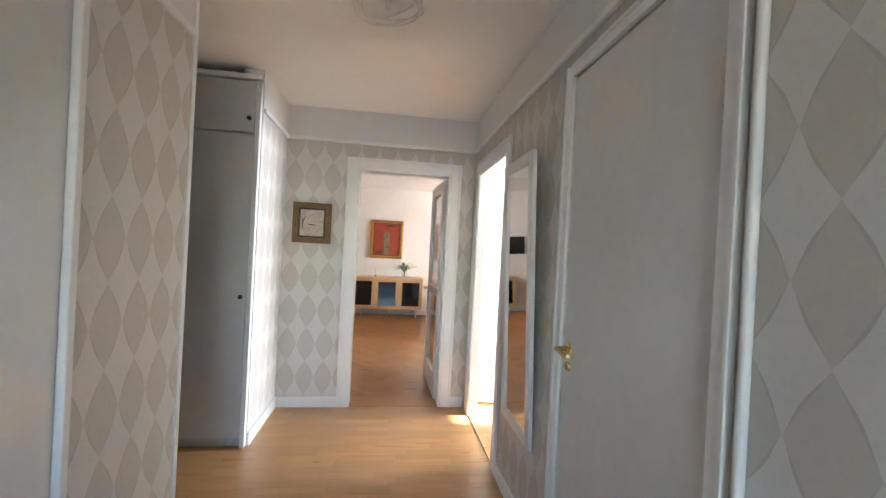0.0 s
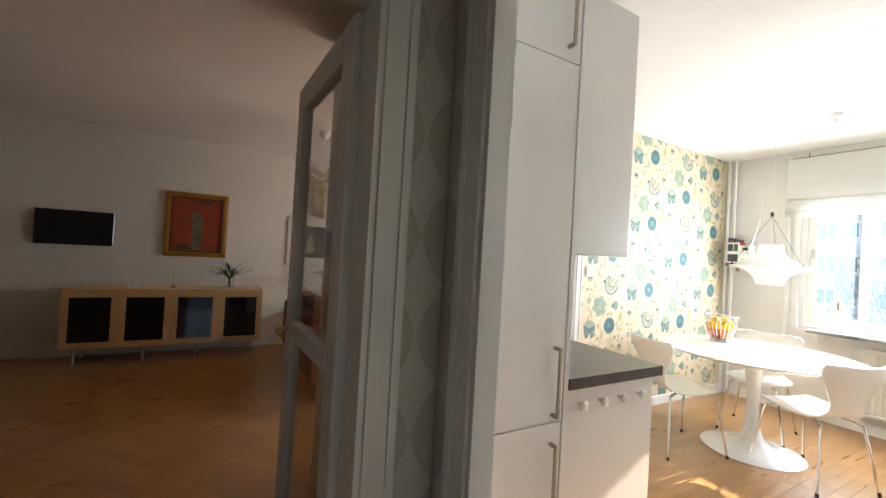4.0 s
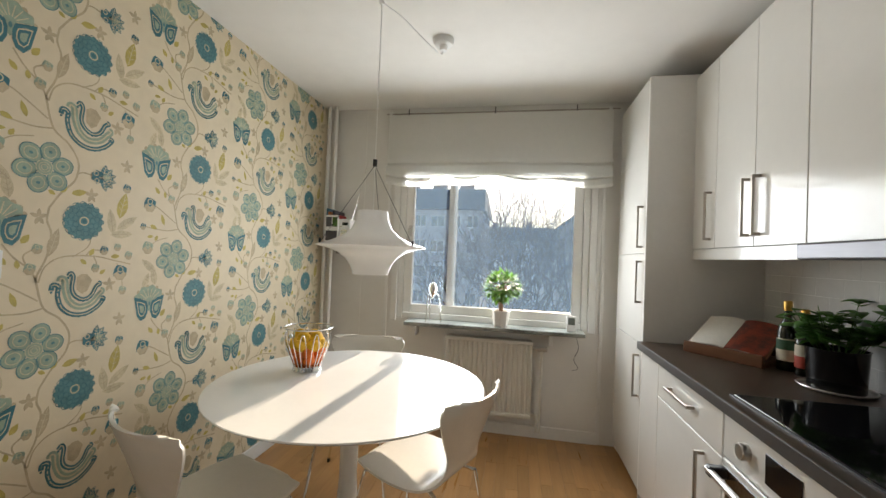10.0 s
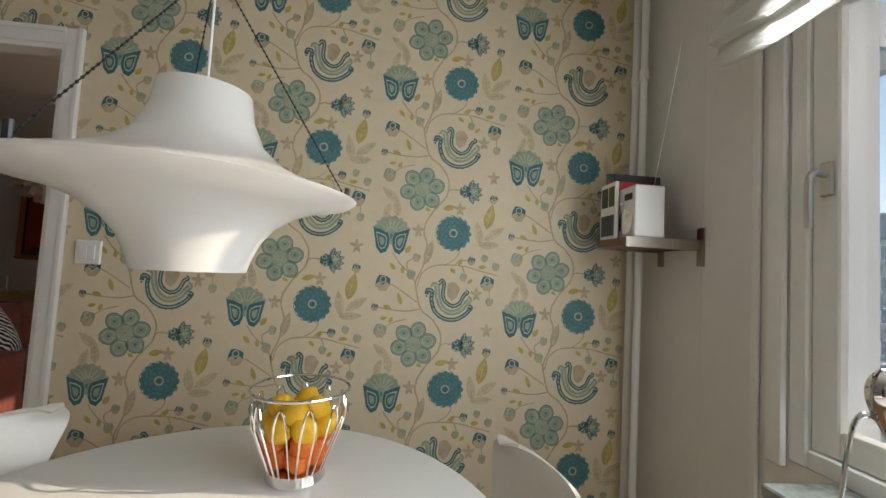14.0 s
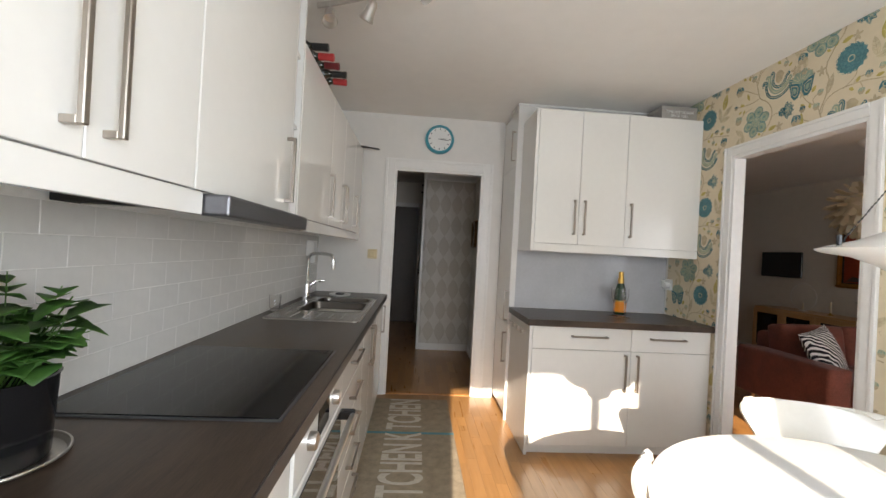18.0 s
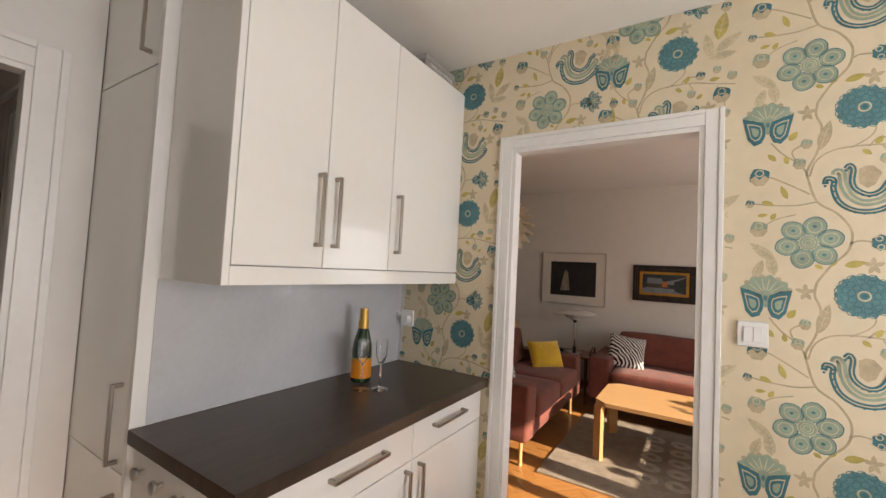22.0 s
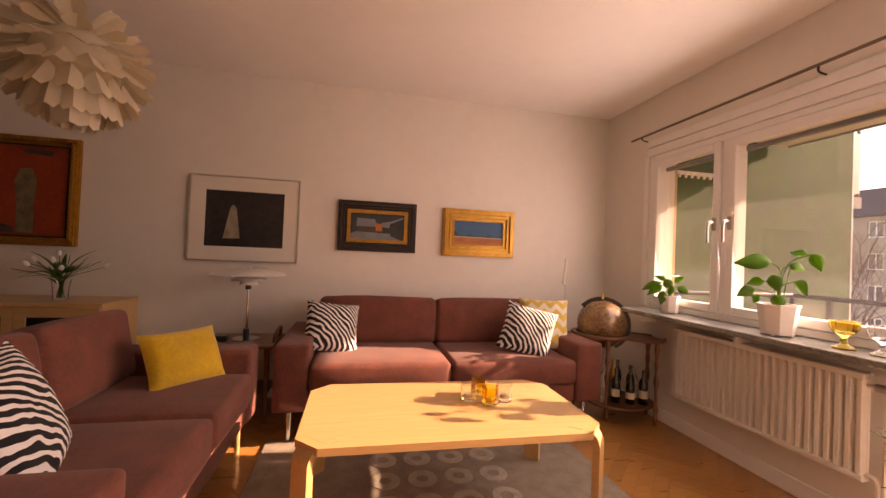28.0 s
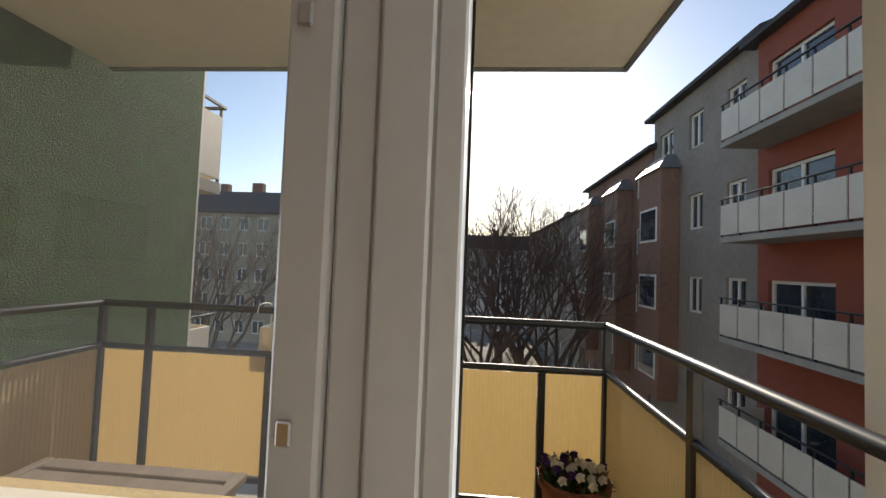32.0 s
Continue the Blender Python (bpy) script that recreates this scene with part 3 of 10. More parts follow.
M["rug_grey"] = material("grey_brown_pile", (0.32, 0.275, 0.215), 0.97, vary=0.12, scale=14, bump=0.5, bump_scale=280)
M["rug_ring"] = material("pale_ring_pile", (0.48, 0.43, 0.35), 0.97, vary=0.12, scale=20, bump=0.5, bump_scale=280)
M["lamp_leaf"] = leafy("cream_lamp_foil", (0.78, 0.70, 0.55), (0.84, 0.76, 0.61), 0.5)
M["bal_yellow"] = leafy("yellow_ribbed_panel", (0.64, 0.53, 0.32), (0.72, 0.61, 0.39), 0.5)
M["bal_yellow"].node_tree.nodes["Mix Shader"].inputs[0].default_value = 0.50
# darker than the rim: the bowl's dark reflections are put into its colour
M["sink_steel"] = material("darkened_sink_steel", (0.12, 0.105, 0.09), 0.36, 1.0, vary=0.03)
M["sink_rim"] = material("brushed_sink_steel", (0.27, 0.25, 0.225), 0.26, 1.0, vary=0.03, scale=10, stretch=(0.4, 6, 6))
M["opal"] = material("white_opal_metal", (0.76, 0.74, 0.70), 0.3, vary=0.01)
M["globe_map"] = material("antique_globe_map", (0.34, 0.22, 0.11), 0.22, scale=5.5, second=(0.09, 0.035, 0.014), coat=0.4)
M["amber_glass"] = glass("amber_pressed_glass", (1.0, 0.76, 0.22), 0.02)
M["tea_wax"] = material("candle_wax", (0.70, 0.62, 0.45), 0.5, vary=0.03)
M["flower_white"] = leafy("white_petal", (0.78, 0.76, 0.70), (0.86, 0.84, 0.79), 0.6)
M["flower_orange"] = leafy("orange_petal", (0.72, 0.22, 0.05), (0.80, 0.34, 0.10), 0.6)
M["flower_violet"] = leafy("violet_petal", (0.06, 0.03, 0.14), (0.12, 0.06, 0.22), 0.6)
M["flower_eye"] = material("flower_eye", (0.03, 0.015, 0.01), 0.9)
M["terracotta"] = material("terracotta_pot", (0.25, 0.085, 0.05), 0.75, vary=0.12, scale=9)
M["deck"] = wood("weathered_deck", (0.16, 0.07, 0.035), (0.26, 0.13, 0.07), 0.7, (1.2, 10, 10), 0.0, 0.15)
M["grey_slat"] = wood("weathered_grey_slat", (0.13, 0.10, 0.075), (0.24, 0.19, 0.145), 0.75, (1.2, 12, 12), 0.0, 0.1)
M["soffit"] = material("cream_slab_paint", (0.74, 0.70, 0.56), 0.85, vary=0.04, scale=1.5)
M["house_cream"] = material("cream_facade", (0.55, 0.42, 0.22), 0.9, vary=0.05, scale=2, bump=0.3, bump_scale=90)
M["brown_door"] = material("brown_painted_door", (0.06, 0.035, 0.022), 0.4, vary=0.1, scale=3)
M["plaster_brown"] = material("brown_red_plaster", (0.27, 0.16, 0.12), 0.9, vary=0.1, scale=0.5, bump=0.1, bump_scale=8)
M["mirror"] = material("silvered_mirror", (0.92, 0.93, 0.92), 0.012, 1.0, vary=0.0)
M["tv"] = material("black_screen", (0.006, 0.006, 0.007), 0.12, vary=0.1, coat=0.5)
M["zinc"] = material("zinc_sheet", (0.30, 0.30, 0.30), 0.5, 0.6, vary=0.1, scale=3)
M["foliage_dark"] = leafy("evergreen_leaf", (0.02, 0.05, 0.012), (0.05, 0.10, 0.025), 0.5)

# ---- the plan ----
FZ, CEIL = 0.04, 2.447                                 # floor and ceiling
HALL_R, HALL_END, PIER = 1.54, 3.343, 0.005          # faces of the hall's walls
WARD_Y = 2.69                                         # front of the hall wardrobe
KX0, KX1, KY0, KY1 = 1.60, 5.67, 1.792, 4.58          # the kitchen
LX0, LX1, LY0, LY1 = -3.6, 5.16, 4.645, 7.825        # the living room
LVD = (0.565, 1.33)                                  # hall to living room
HKD = (2.415, 3.180)                                  # hall to kitchen
KLD = (2.682, 3.444)                                   # kitchen to living room
HD = (0.785, 1.52)                                     # closed door in the hall
DOOR_H = 1.985


def slab(bm, lo, hi, holes=()):
    """A block with through holes, as one clean shell. Holes: (lo, hi) blocks."""
    cuts = [sorted({lo[a], hi[a], *[min(max(h[k][a], lo[a]), hi[a]) for h in holes for k in (0, 1)]}) for a in range(3)]
    n = [len(c) - 1 for c in cuts]

    def full(i, j, k):
        if not (0 <= i < n[0] and 0 <= j < n[1] and 0 <= k < n[2]):
            return False
        c = [(cuts[a][q] + cuts[a][q + 1]) / 2 for a, q in enumerate((i, j, k))]
        return not any(all(h[0][a] < c[a] < h[1][a] for a in range(3)) for h in holes)

    verts = {}

    def vert(i, j, k):
        if (i, j, k) not in verts:
            verts[i, j, k] = bm.verts.new((cuts[0][i], cuts[1][j], cuts[2][k]))
        return verts[i, j, k]

    for i in range(n[0]):
        for j in range(n[1]):
            for k in range(n[2]):
                if not full(i, j, k):
                    continue
                for d, q in (((-1, 0, 0), ((0, 0, 0), (0, 0, 1), (0, 1, 1), (0, 1, 0))), ((1, 0, 0), ((1, 0, 0), (1, 1, 0), (1, 1, 1), (1, 0, 1))), ((0, -1, 0), ((0, 0, 0), (1, 0, 0), (1, 0, 1), (0, 0, 1))), ((0, 1, 0), ((0, 1, 0), (0, 1, 1), (1, 1, 1), (1, 1, 0))), ((0, 0, -1), ((0, 0, 0), (0, 1, 0), (1, 1, 0), (1, 0, 0))), ((0, 0, 1), ((0, 0, 1), (1, 0, 1), (1, 1, 1), (0, 1, 1)))):
                    if not full(i + d[0], j + d[1], k + d[2]):
                        bm.faces.new([vert(i + a, j + b, k + c) for a, b, c in q])
    return bm


def structure(name, bm, mat, label=""):
    return solid(name, bm, mat, label, "", "", "structure")


def wall(name, lo, hi, holes=(), mat=None, label=""):
    return structure(name, slab(bmesh.new(), lo, hi, holes), mat or M["wall"], label)


# floors
structure("floor", boxed((-4.2, -2.4, -0.25), (6.05, 8.0, FZ - 0.012)), M["dark_void"], "concrete slab under the wooden floors")
# hall
wall("wall_hall_end", (-1.9, HALL_END, 0), (HALL_R - 0.002, HALL_END + 0.125, CEIL), [((LVD[0], 3, -1), (LVD[1], 4, DOOR_H)), ((1.514, HALL_END + 0.012, -1), (2, 4, 9))], M["hallpaper"], "hall end wall papered in beige ogee print")
wall("wall_hall_right", (HALL_R, -2.2, 0), (KX0 - 0.004, HALL_END + 0.012, CEIL), [((1, HKD[0], -1), (2, HKD[1], DOOR_H)), ((1, HD[0], -1), (2, HD[1], DOOR_H + 0.085))], M["hallpaper"], "hall wall papered in beige ogee print")
wall("wall_hall_pier", (PIER - 0.13, WARD_Y + 0.03, 0), (PIER, HALL_END - 0.002, CEIL), (), M["hallpaper"])
wall("wall_hall_left", (PIER - 0.13, 1.22, 0), (PIER, 1.81, CEIL), (), M["hallpaper"], "pier papered in beige ogee print")
wall("wall_hall_left_back", (PIER - 0.13, -2.2, 0), (PIER, 0.37, CEIL), (), M["wall"])
# the opening in this back wall is added for the hall's fill lamp
wall("wall_hall_back", (-1.9, -2.35, 0), (1.7, -2.202, CEIL), [((0.15, -3, 0.9), (1.35, -2, 2.1))], M["wall"])
wall("wall_passage_end", (-2.0, -2.2, 0), (-1.902, 3.46, CEIL), (), M["wall"])
wall("wall_behind_hall_door", (KX0 - 0.004, -2.2, 0), (KX0 + 0.1, KY0 - 0.152, CEIL), (), M["wall"])
# kitchen
wall("wall_kitchen_sink", (KX0, KY0 - 0.15, 0), (KX1 + 0.25, KY0, CEIL), (), M["kwall"])
wall("wall_kitchen_door_side", (KX0 - 0.004, KY0, 0), (KX0, HALL_END + 0.012, CEIL), [((1, HKD[0], -1), (2, HKD[1], DOOR_H))], M["kwall"])
wall("wall_kitchen_corner", (5.421, KY1, 0), (KX1 + 0.015, KY1 + 0.018, CEIL), (), M["kwall"])
wall("wall_kitchen_living", (1.514, KY1, 0), (5.42, LY0, CEIL), [((KLD[0], 4, -1), (KLD[1], 5, DOOR_H))], M["kwall"], "wall between kitchen and living room")
wall("wall_living_jog", (1.514, HALL_END + 0.127, 0), (1.530, KY1 - 0.002, CEIL), (), M["wall"])
KWIN = (2.55, 3.95, 0.83, 2.02)
wall("wall_kitchen_window_end", (KX1, 4.25, 0), (KX1 + 0.015, KY1 - 0.001, CEIL), (), M["kwall"])
wall("wall_kitchen_window", (KX1, KY0, 0), (KX1 + 0.25, 4.249, CEIL), [((5, KWIN[0], KWIN[2]), (7, KWIN[1], KWIN[3]))], M["kwall"])
# living room
wall("wall_living_far", (LX0 - 0.15, LY1, 0), (LX1 + 0.3, LY1 + 0.15, CEIL), (), M["wall"])
wall("wall_living_left", (LX0 - 0.15, HALL_END, 0), (LX0, LY1, CEIL), (), M["wall"])
wall("wall_living_near", (LX0, HALL_END, 0), (-1.902, HALL_END + 0.125, CEIL), (), M["wall"])
LWIN = (5.52, 7.27, 0.83, 1.975)
BDOOR = (4.76, 5.465, FZ + 0.03, 1.975)
wall("wall_living_window", (LX1, LY0, 0), (LX1 + 0.22, LY1, CEIL), [((4, LWIN[0], LWIN[2]), (6, LWIN[1], LWIN[3])), ((4, BDOOR[0], BDOOR[2]), (6, BDOOR[1], BDOOR[3]))], M["wall"])
structure("ceiling", boxed((-4.2, -2.4, CEIL), (6.05, 8.05, CEIL + 0.2)), M["ceiling"], "plain white plaster ceiling")

# ---- floral wallpaper on the kitchen's long wall ----
PAPER = {"ground": (0.70, 0.60, 0.43), "teal": (0.040, 0.170, 0.200), "blue": (0.095, 0.235, 0.25), "sage": (0.30, 0.385, 0.29), "vine": (0.50, 0.405, 0.26), "olive": (0.50, 0.40, 0.11), "pale": (0.60, 0.51, 0.335)}
PM = {k: material("print_" + k, v, 0.6, vary=0.10 if k != "ground" else 0.03, scale=30 if k != "ground" else 2.5) for k, v in PAPER.items()}
PI = {k: i for i, k in enumerate(PM)}


class Print:
    """Collects flat coloured shapes in the plane of the paper: u to the right, v up, and a layer."""

    def __init__(self):
        self.v, self.f, self.c = [], [], []

    def poly(self, pts, colour, layer):
        n = len(self.v)
        self.v += [(u, v, layer) for u, v in pts]
        self.f.append(list(range(n, n + len(pts))))
        self.c.append(PI[colour])

    def ring(self, inner, outer, colour, layer):
        n, k = len(self.v), len(inner)
        self.v += [(u, v, layer) for u, v in inner] + [(u, v, layer) for u, v in outer]
        for i in range(k):
            j = (i + 1) % k
            self.f.append([n + i, n + k + i, n + k + j, n + j])
            self.c.append(PI[colour])

    def ribbon(self, pts, w, colour, layer):
        P = [Vector((*p, 0)) for p in pts]
        n = len(self.v)
        for i, p in enumerate(P):
            d = (P[min(i + 1, len(P) - 1)] - P[max(0, i - 1)]).normalized()
            q = w[i] if isinstance(w, list) else w
            self.v += [(p.x - d.y * q, p.y + d.x * q, layer), (p.x + d.y * q, p.y - d.x * q, layer)]
        for i in range(len(P) - 1):
            a = n + 2 * i
            self.f.append([a, a + 1, a + 3, a + 2])
            self.c.append(PI[colour])


def curve2(pts, n=5):
    return [(p.x, p.y) for p in smooth_path([(*q, 0) for q in pts], n)]


def star(cu, cv, r, petals, dip, n=48, turn=0.0, power=1.0):
    return [(cu + r * (1 - dip * abs(math.sin(petals * a / 2)) ** power) * math.cos(a + turn), cv + r * (1 - dip * abs(math.sin(petals * a / 2)) ** power) * math.sin(a + turn)) for a in (k * math.tau / n for k in range(n))]


def leaf(pr, cu, cv, length, width, turn, colour, layer=1, vein=None):
    a = radians(turn)
    side = [(t, width * math.sin(math.pi * t) ** 0.8 * (1.15 - 0.4 * t)) for t in (0, 0.15, 0.3, 0.5, 0.7, 0.85, 1)]
    pts = [((t - 0.5) * length, w / 2) for t, w in side] + [((t - 0.5) * length, -w / 2) for t, w in side[-2:0:-1]]
    pr.poly([(cu + x * math.cos(a) - y * math.sin(a), cv + x * math.sin(a) + y * math.cos(a)) for x, y in pts], colour, layer)
    if vein:
        e = length * 0.42
        pr.ribbon([(cu - e * math.cos(a), cv - e * math.sin(a)), (cu + e * math.cos(a), cv + e * math.sin(a))], 0.0011, vein, layer + 1)
        for s in (-0.2, 0.0, 0.2):
            for d in (-1, 1):
                b = a + d * 0.9
                u, v = cu + s * length * math.cos(a), cv + s * length * math.sin(a)
                pr.ribbon([(u, v), (u + width * 0.38 * math.cos(b), v + width * 0.38 * math.sin(b))], 0.0009, vein, layer + 1)


def one_repeat():
    pr = Print()
    S = 1 / 983.0

    def at(x, y):
        return ((x - 460) * S, (612 - y) * S)

    def vine(*pts, w=0.0026):
        pr.ribbon(curve2([at(*p) for p in pts]), w, "vine", 0)

    vine((352, 578), (348, 620), (362, 665), (352, 740), (328, 800), (330, 830), (352, 905), (400, 945), (432, 1000), (425, 1060), (385, 1110), (352, 1165), w=0.0034)
    vine((333, 822), (350, 770), (400, 738), (500, 735), (580, 752), (640, 765))
    vine((352, 905), (300, 915), (235, 912), (190, 905))
    vine((335, 880), (290, 850), (240, 820), (215, 815))
    vine((330, 820), (310, 780), (265, 740), (235, 700))
    vine((300, 770), (290, 735), (320, 712))
    vine((428, 1040), (450, 1030), (490, 1035))
    vine((470, 737), (490, 715), (530, 713))
    vine((500, 737), (510, 760), (507, 775))
    vine((430, 738), (470, 710), (485, 685), (480, 660), w=0.002)
    vine((585, 760), (605, 800), (612, 855), w=0.002)
    vine((300, 945), (250, 960), (215, 985), w=0.002)
    # dahlia
    pr.poly(star(0, 0, 0.070, 16, 0.10, 96), "blue", 1)
    for r, k, t in ((0.060, 15, 0), (0.045, 12, 0.2), (0.030, 9, 0.1)):
        for i in range(k):
            a = i * math.tau / k + t
            cu, cv = r * math.cos(a), r * math.sin(a)
            pr.ring(star(cu, cv, 0.0085, 5, 0.0, 12), star(cu, cv, 0.0105, 5, 0.0, 12), "teal", 2)
    pr.ring(star(0, 0, 0.012, 5, 0, 20), star(0, 0, 0.016, 5, 0, 20), "pale", 3)
    pr.poly(star(0, 0, 0.009, 8, 0.3, 24), "teal", 3)
    # horseshoe of curled bands
    hu, hv = at(455, 872)

    def arm(*pts):
        return curve2([(hu + x, hv + y) for x, y in pts], 4)

    outer = arm((-0.086, 0.023), (-0.082, 0.041), (-0.065, 0.035), (-0.066, 0.004), (-0.051, -0.039), (-0.016, -0.065), (0.027, -0.068), (0.062, -0.051), (0.082, -0.031), (0.089, -0.018), (0.078, -0.015))
    middle = arm((-0.062, 0.052), (-0.059, 0.062), (-0.047, 0.055), (-0.043, 0.020), (-0.027, -0.020), (0.004, -0.041), (0.043, -0.033), (0.070, -0.004), (0.082, 0.010), (0.073, 0.016))
    inner = arm((-0.037, 0.070), (-0.029, 0.080), (-0.020, 0.066), (-0.023, 0.027), (-0.012, 0.0), (0.016, -0.016), (0.043, -0.004), (0.060, 0.029), (0.073, 0.037), (0.064, 0.043))
    for path, wd, col, lay in ((outer, 0.0080, "teal", 1), (middle, 0.0110, "sage", 2), (inner, 0.0075, "teal", 3)):
        pr.ribbon(path, wd, col, lay)
        pr.ribbon(path, wd * 0.22, "pale", lay + 2)
    for path in (outer, inner):
        for i, (u, v) in enumerate(path):
            if i % 2 == 0:
                pr.poly(star(u, v - 0.006, 0.0040, 5, 0, 8), "teal", 3.5)
    pr.poly([(hu - 0.008, hv + 0.066), (hu - 0.006, hv + 0.020), (hu + 0.012, hv + 0.004), (hu + 0.030, hv + 0.016), (hu + 0.044, hv + 0.052), (hu + 0.026, hv + 0.074), (hu + 0.008, hv + 0.076)], "vine", 1.5)
    # six-petalled flower
    fu, fv = at(332, 1037)
    for i in range(6):
        a = i * math.tau / 6 + 0.25
        cu, cv = fu + 0.055 * math.cos(a), fv + 0.055 * math.sin(a)
        pr.poly(star(cu, cv, 0.034, 2, 0.12, 20, a), "sage", 1)
        pr.ring(star(cu, cv, 0.019, 2, 0.1, 18, a), star(cu, cv, 0.0215, 2, 0.1, 18, a), "pale", 2)
        pr.ring(star(cu, cv, 0.031, 2, 0.1, 18, a), star(cu, cv, 0.034, 2, 0.1, 18, a), "blue", 2)
        pr.poly(star(cu, cv, 0.006, 2, 0.2, 8), "blue", 2)
    pr.poly(star(fu, fv, 0.026, 5, 0, 24), "sage", 3)
    for r in (0.008, 0.015, 0.023):
        pr.ring(star(fu, fv, r, 5, 0, 24), star(fu, fv, r + 0.0018, 5, 0, 24), "pale", 4)
    # fan with two drops
    gu, gv = at(225, 640)
    fan = [(gu, gv - 0.03)] + [(gu + (0.068 + 0.004 * math.cos(9 * b)) * math.cos(b), gv + 0.012 + (0.066 + 0.004 * math.cos(9 * b)) * math.sin(b)) for b in (radians(10 + k * 160 / 36) for k in range(37))]
    pr.poly(fan, "sage", 1)
    for k in range(8):
        b = radians(20 + k * 20)
        pr.ribbon([(gu + 0.018 * math.cos(b), gv + 0.012 + 0.018 * math.sin(b)), (gu + 0.058 * math.cos(b), gv + 0.012 + 0.056 * math.sin(b))], 0.0014, "pale", 2)
        pr.poly(star(gu + 0.066 * math.cos(b), gv + 0.012 + 0.064 * math.sin(b), 0.009, 5, 0, 8), "vine", 0.3 + 0.03 * k)
    for sgn in (-1, 1):
        drop = [(0.012, 0.014), (0.040, 0.028), (0.070, 0.034), (0.062, -0.004), (0.054, -0.044), (0.036, -0.066), (0.016, -0.058), (0.006, -0.034), (0.006, -0.006)]
        pr.poly([(gu + sgn * x, gv + y) for x, y in drop], "teal", 2)
        cx, cy = 0.034, -0.018
        for q, col, lay in ((0.66, "pale", 3), (0.56, "teal", 4), (0.34, "sage", 5)):
            pr.poly([(gu + sgn * (cx + (x - cx) * q), gv + cy + (y - cy) * q) for x, y in drop], col, lay)
    pr.poly(star(gu, gv + 0.004, 0.010, 2, 0.5, 12, math.pi / 2), "blue", 4)
    # spiky lotus
    lu, lv = at(517, 1035)
    for i, b in enumerate((-75, -42, -12, 18, 48, 80)):
        a = radians(b)
        leaf(pr, lu + 0.026 * math.cos(a), lv + 0.026 * math.sin(a), 0.050, 0.026, b, "teal" if i % 2 else "blue", 1 + 0.12 * i, "pale")
    pr.poly(star(lu - 0.018, lv, 0.026, 7, 0.15, 28), "teal", 3)
    for du, dv in ((-0.026, 0.012), (-0.022, -0.014)):
        pr.ring(star(lu + du, lv + dv, 0.006, 5, 0, 12), star(lu + du, lv + dv, 0.009, 5, 0, 12), "pale", 4)
    leaf(pr, lu + 0.008, lv + 0.002, 0.05, 0.022, 10, "sage", 3, "pale")
    # buds
    for x, y, r, col in ((205, 812, 0.031, "teal"), (600, 795, 0.030, "teal"), (180, 905, 0.014, "teal"), (535, 713, 0.017, "teal"), (610, 1058, 0.018, "teal"), (205, 990, 0.027, "sage"), (308, 776, 0.019, "sage"), (325, 712, 0.017, "sage"), (585, 700, 0.015, "sage"), (630, 730, 0.017, "sage"), (507, 777, 0.016, "sage"), (612, 865, 0.017, "sage")):
        u, v = at(x, y)
        pr.poly(star(u, v, r, 4, 0.16, 24, 0.5), col, 1)
        pr.poly([(u - r * 0.9, v - r * 0.3), (u - r * 0.4, v + r * 0.1), (u, v - r * 0.35), (u + r * 0.45, v + r * 0.1), (u + r * 0.9, v - r * 0.35), (u + r * 0.4, v - r * 1.05), (u - r * 0.4, v - r * 1.05)], "vine", 2)
        pr.ring(star(u, v + r * 0.35, r * 0.3, 5, 0, 10), star(u, v + r * 0.35, r * 0.42, 5, 0, 10), "pale", 3)
    # leaves
    level = 0.45
    for x, y, l, w, a, col in ((597, 540, 0.105, 0.045, 78, "olive"), (557, 605, 0.10, 0.036, 100, "pale"), (618, 605, 0.10, 0.036, 35, "pale"), (600, 650, 0.09, 0.034, 5, "pale"), (370, 690, 0.10, 0.034, 75, "vine"), (270, 870, 0.050, 0.018, 110, "olive"), (440, 515, 0.052, 0.024, 15, "olive"), (392, 512, 0.028, 0.016, 50, "olive"), (357, 527, 0.024, 0.014, -30, "olive"), (292, 683, 0.036, 0.022, 55, "olive"), (228, 905, 0.036, 0.018, -20, "olive"), (243, 950, 0.026, 0.016, 60, "olive"), (215, 945, 0.030, 0.014, 10, "olive"), (492, 720, 0.030, 0.018, 60, "olive"), (578, 735, 0.034, 0.018, 5, "olive"), (466, 755, 0.028, 0.016, -40, "olive"), (533, 792, 0.026, 0.015, 40, "olive"), (275, 762, 0.028, 0.016, 100, "olive"), (237, 750, 0.034, 0.018, 130, "olive"), (215, 1068, 0.09, 0.034, 140, "pale"), (240, 1110, 0.08, 0.034, 100, "pale"), (205, 1128, 0.07, 0.030, 70, "pale")):
        level += 0.022
        leaf(pr, *at(x, y), l, w, a, col, level, "vine" if col == "pale" else ("pale" if l > 0.06 else None))
    for x, y in ((325, 610), (560, 840), (605, 975), (480, 1105)):
        u, v = at(x, y)
        for b in (20, 90, 160, 250, 300):
            a = radians(b)
            leaf(pr, u + 0.014 * math.cos(a), v + 0.014 * math.sin(a), 0.027, 0.014, b, "vine", 0.2 + b / 2000)
    return pr


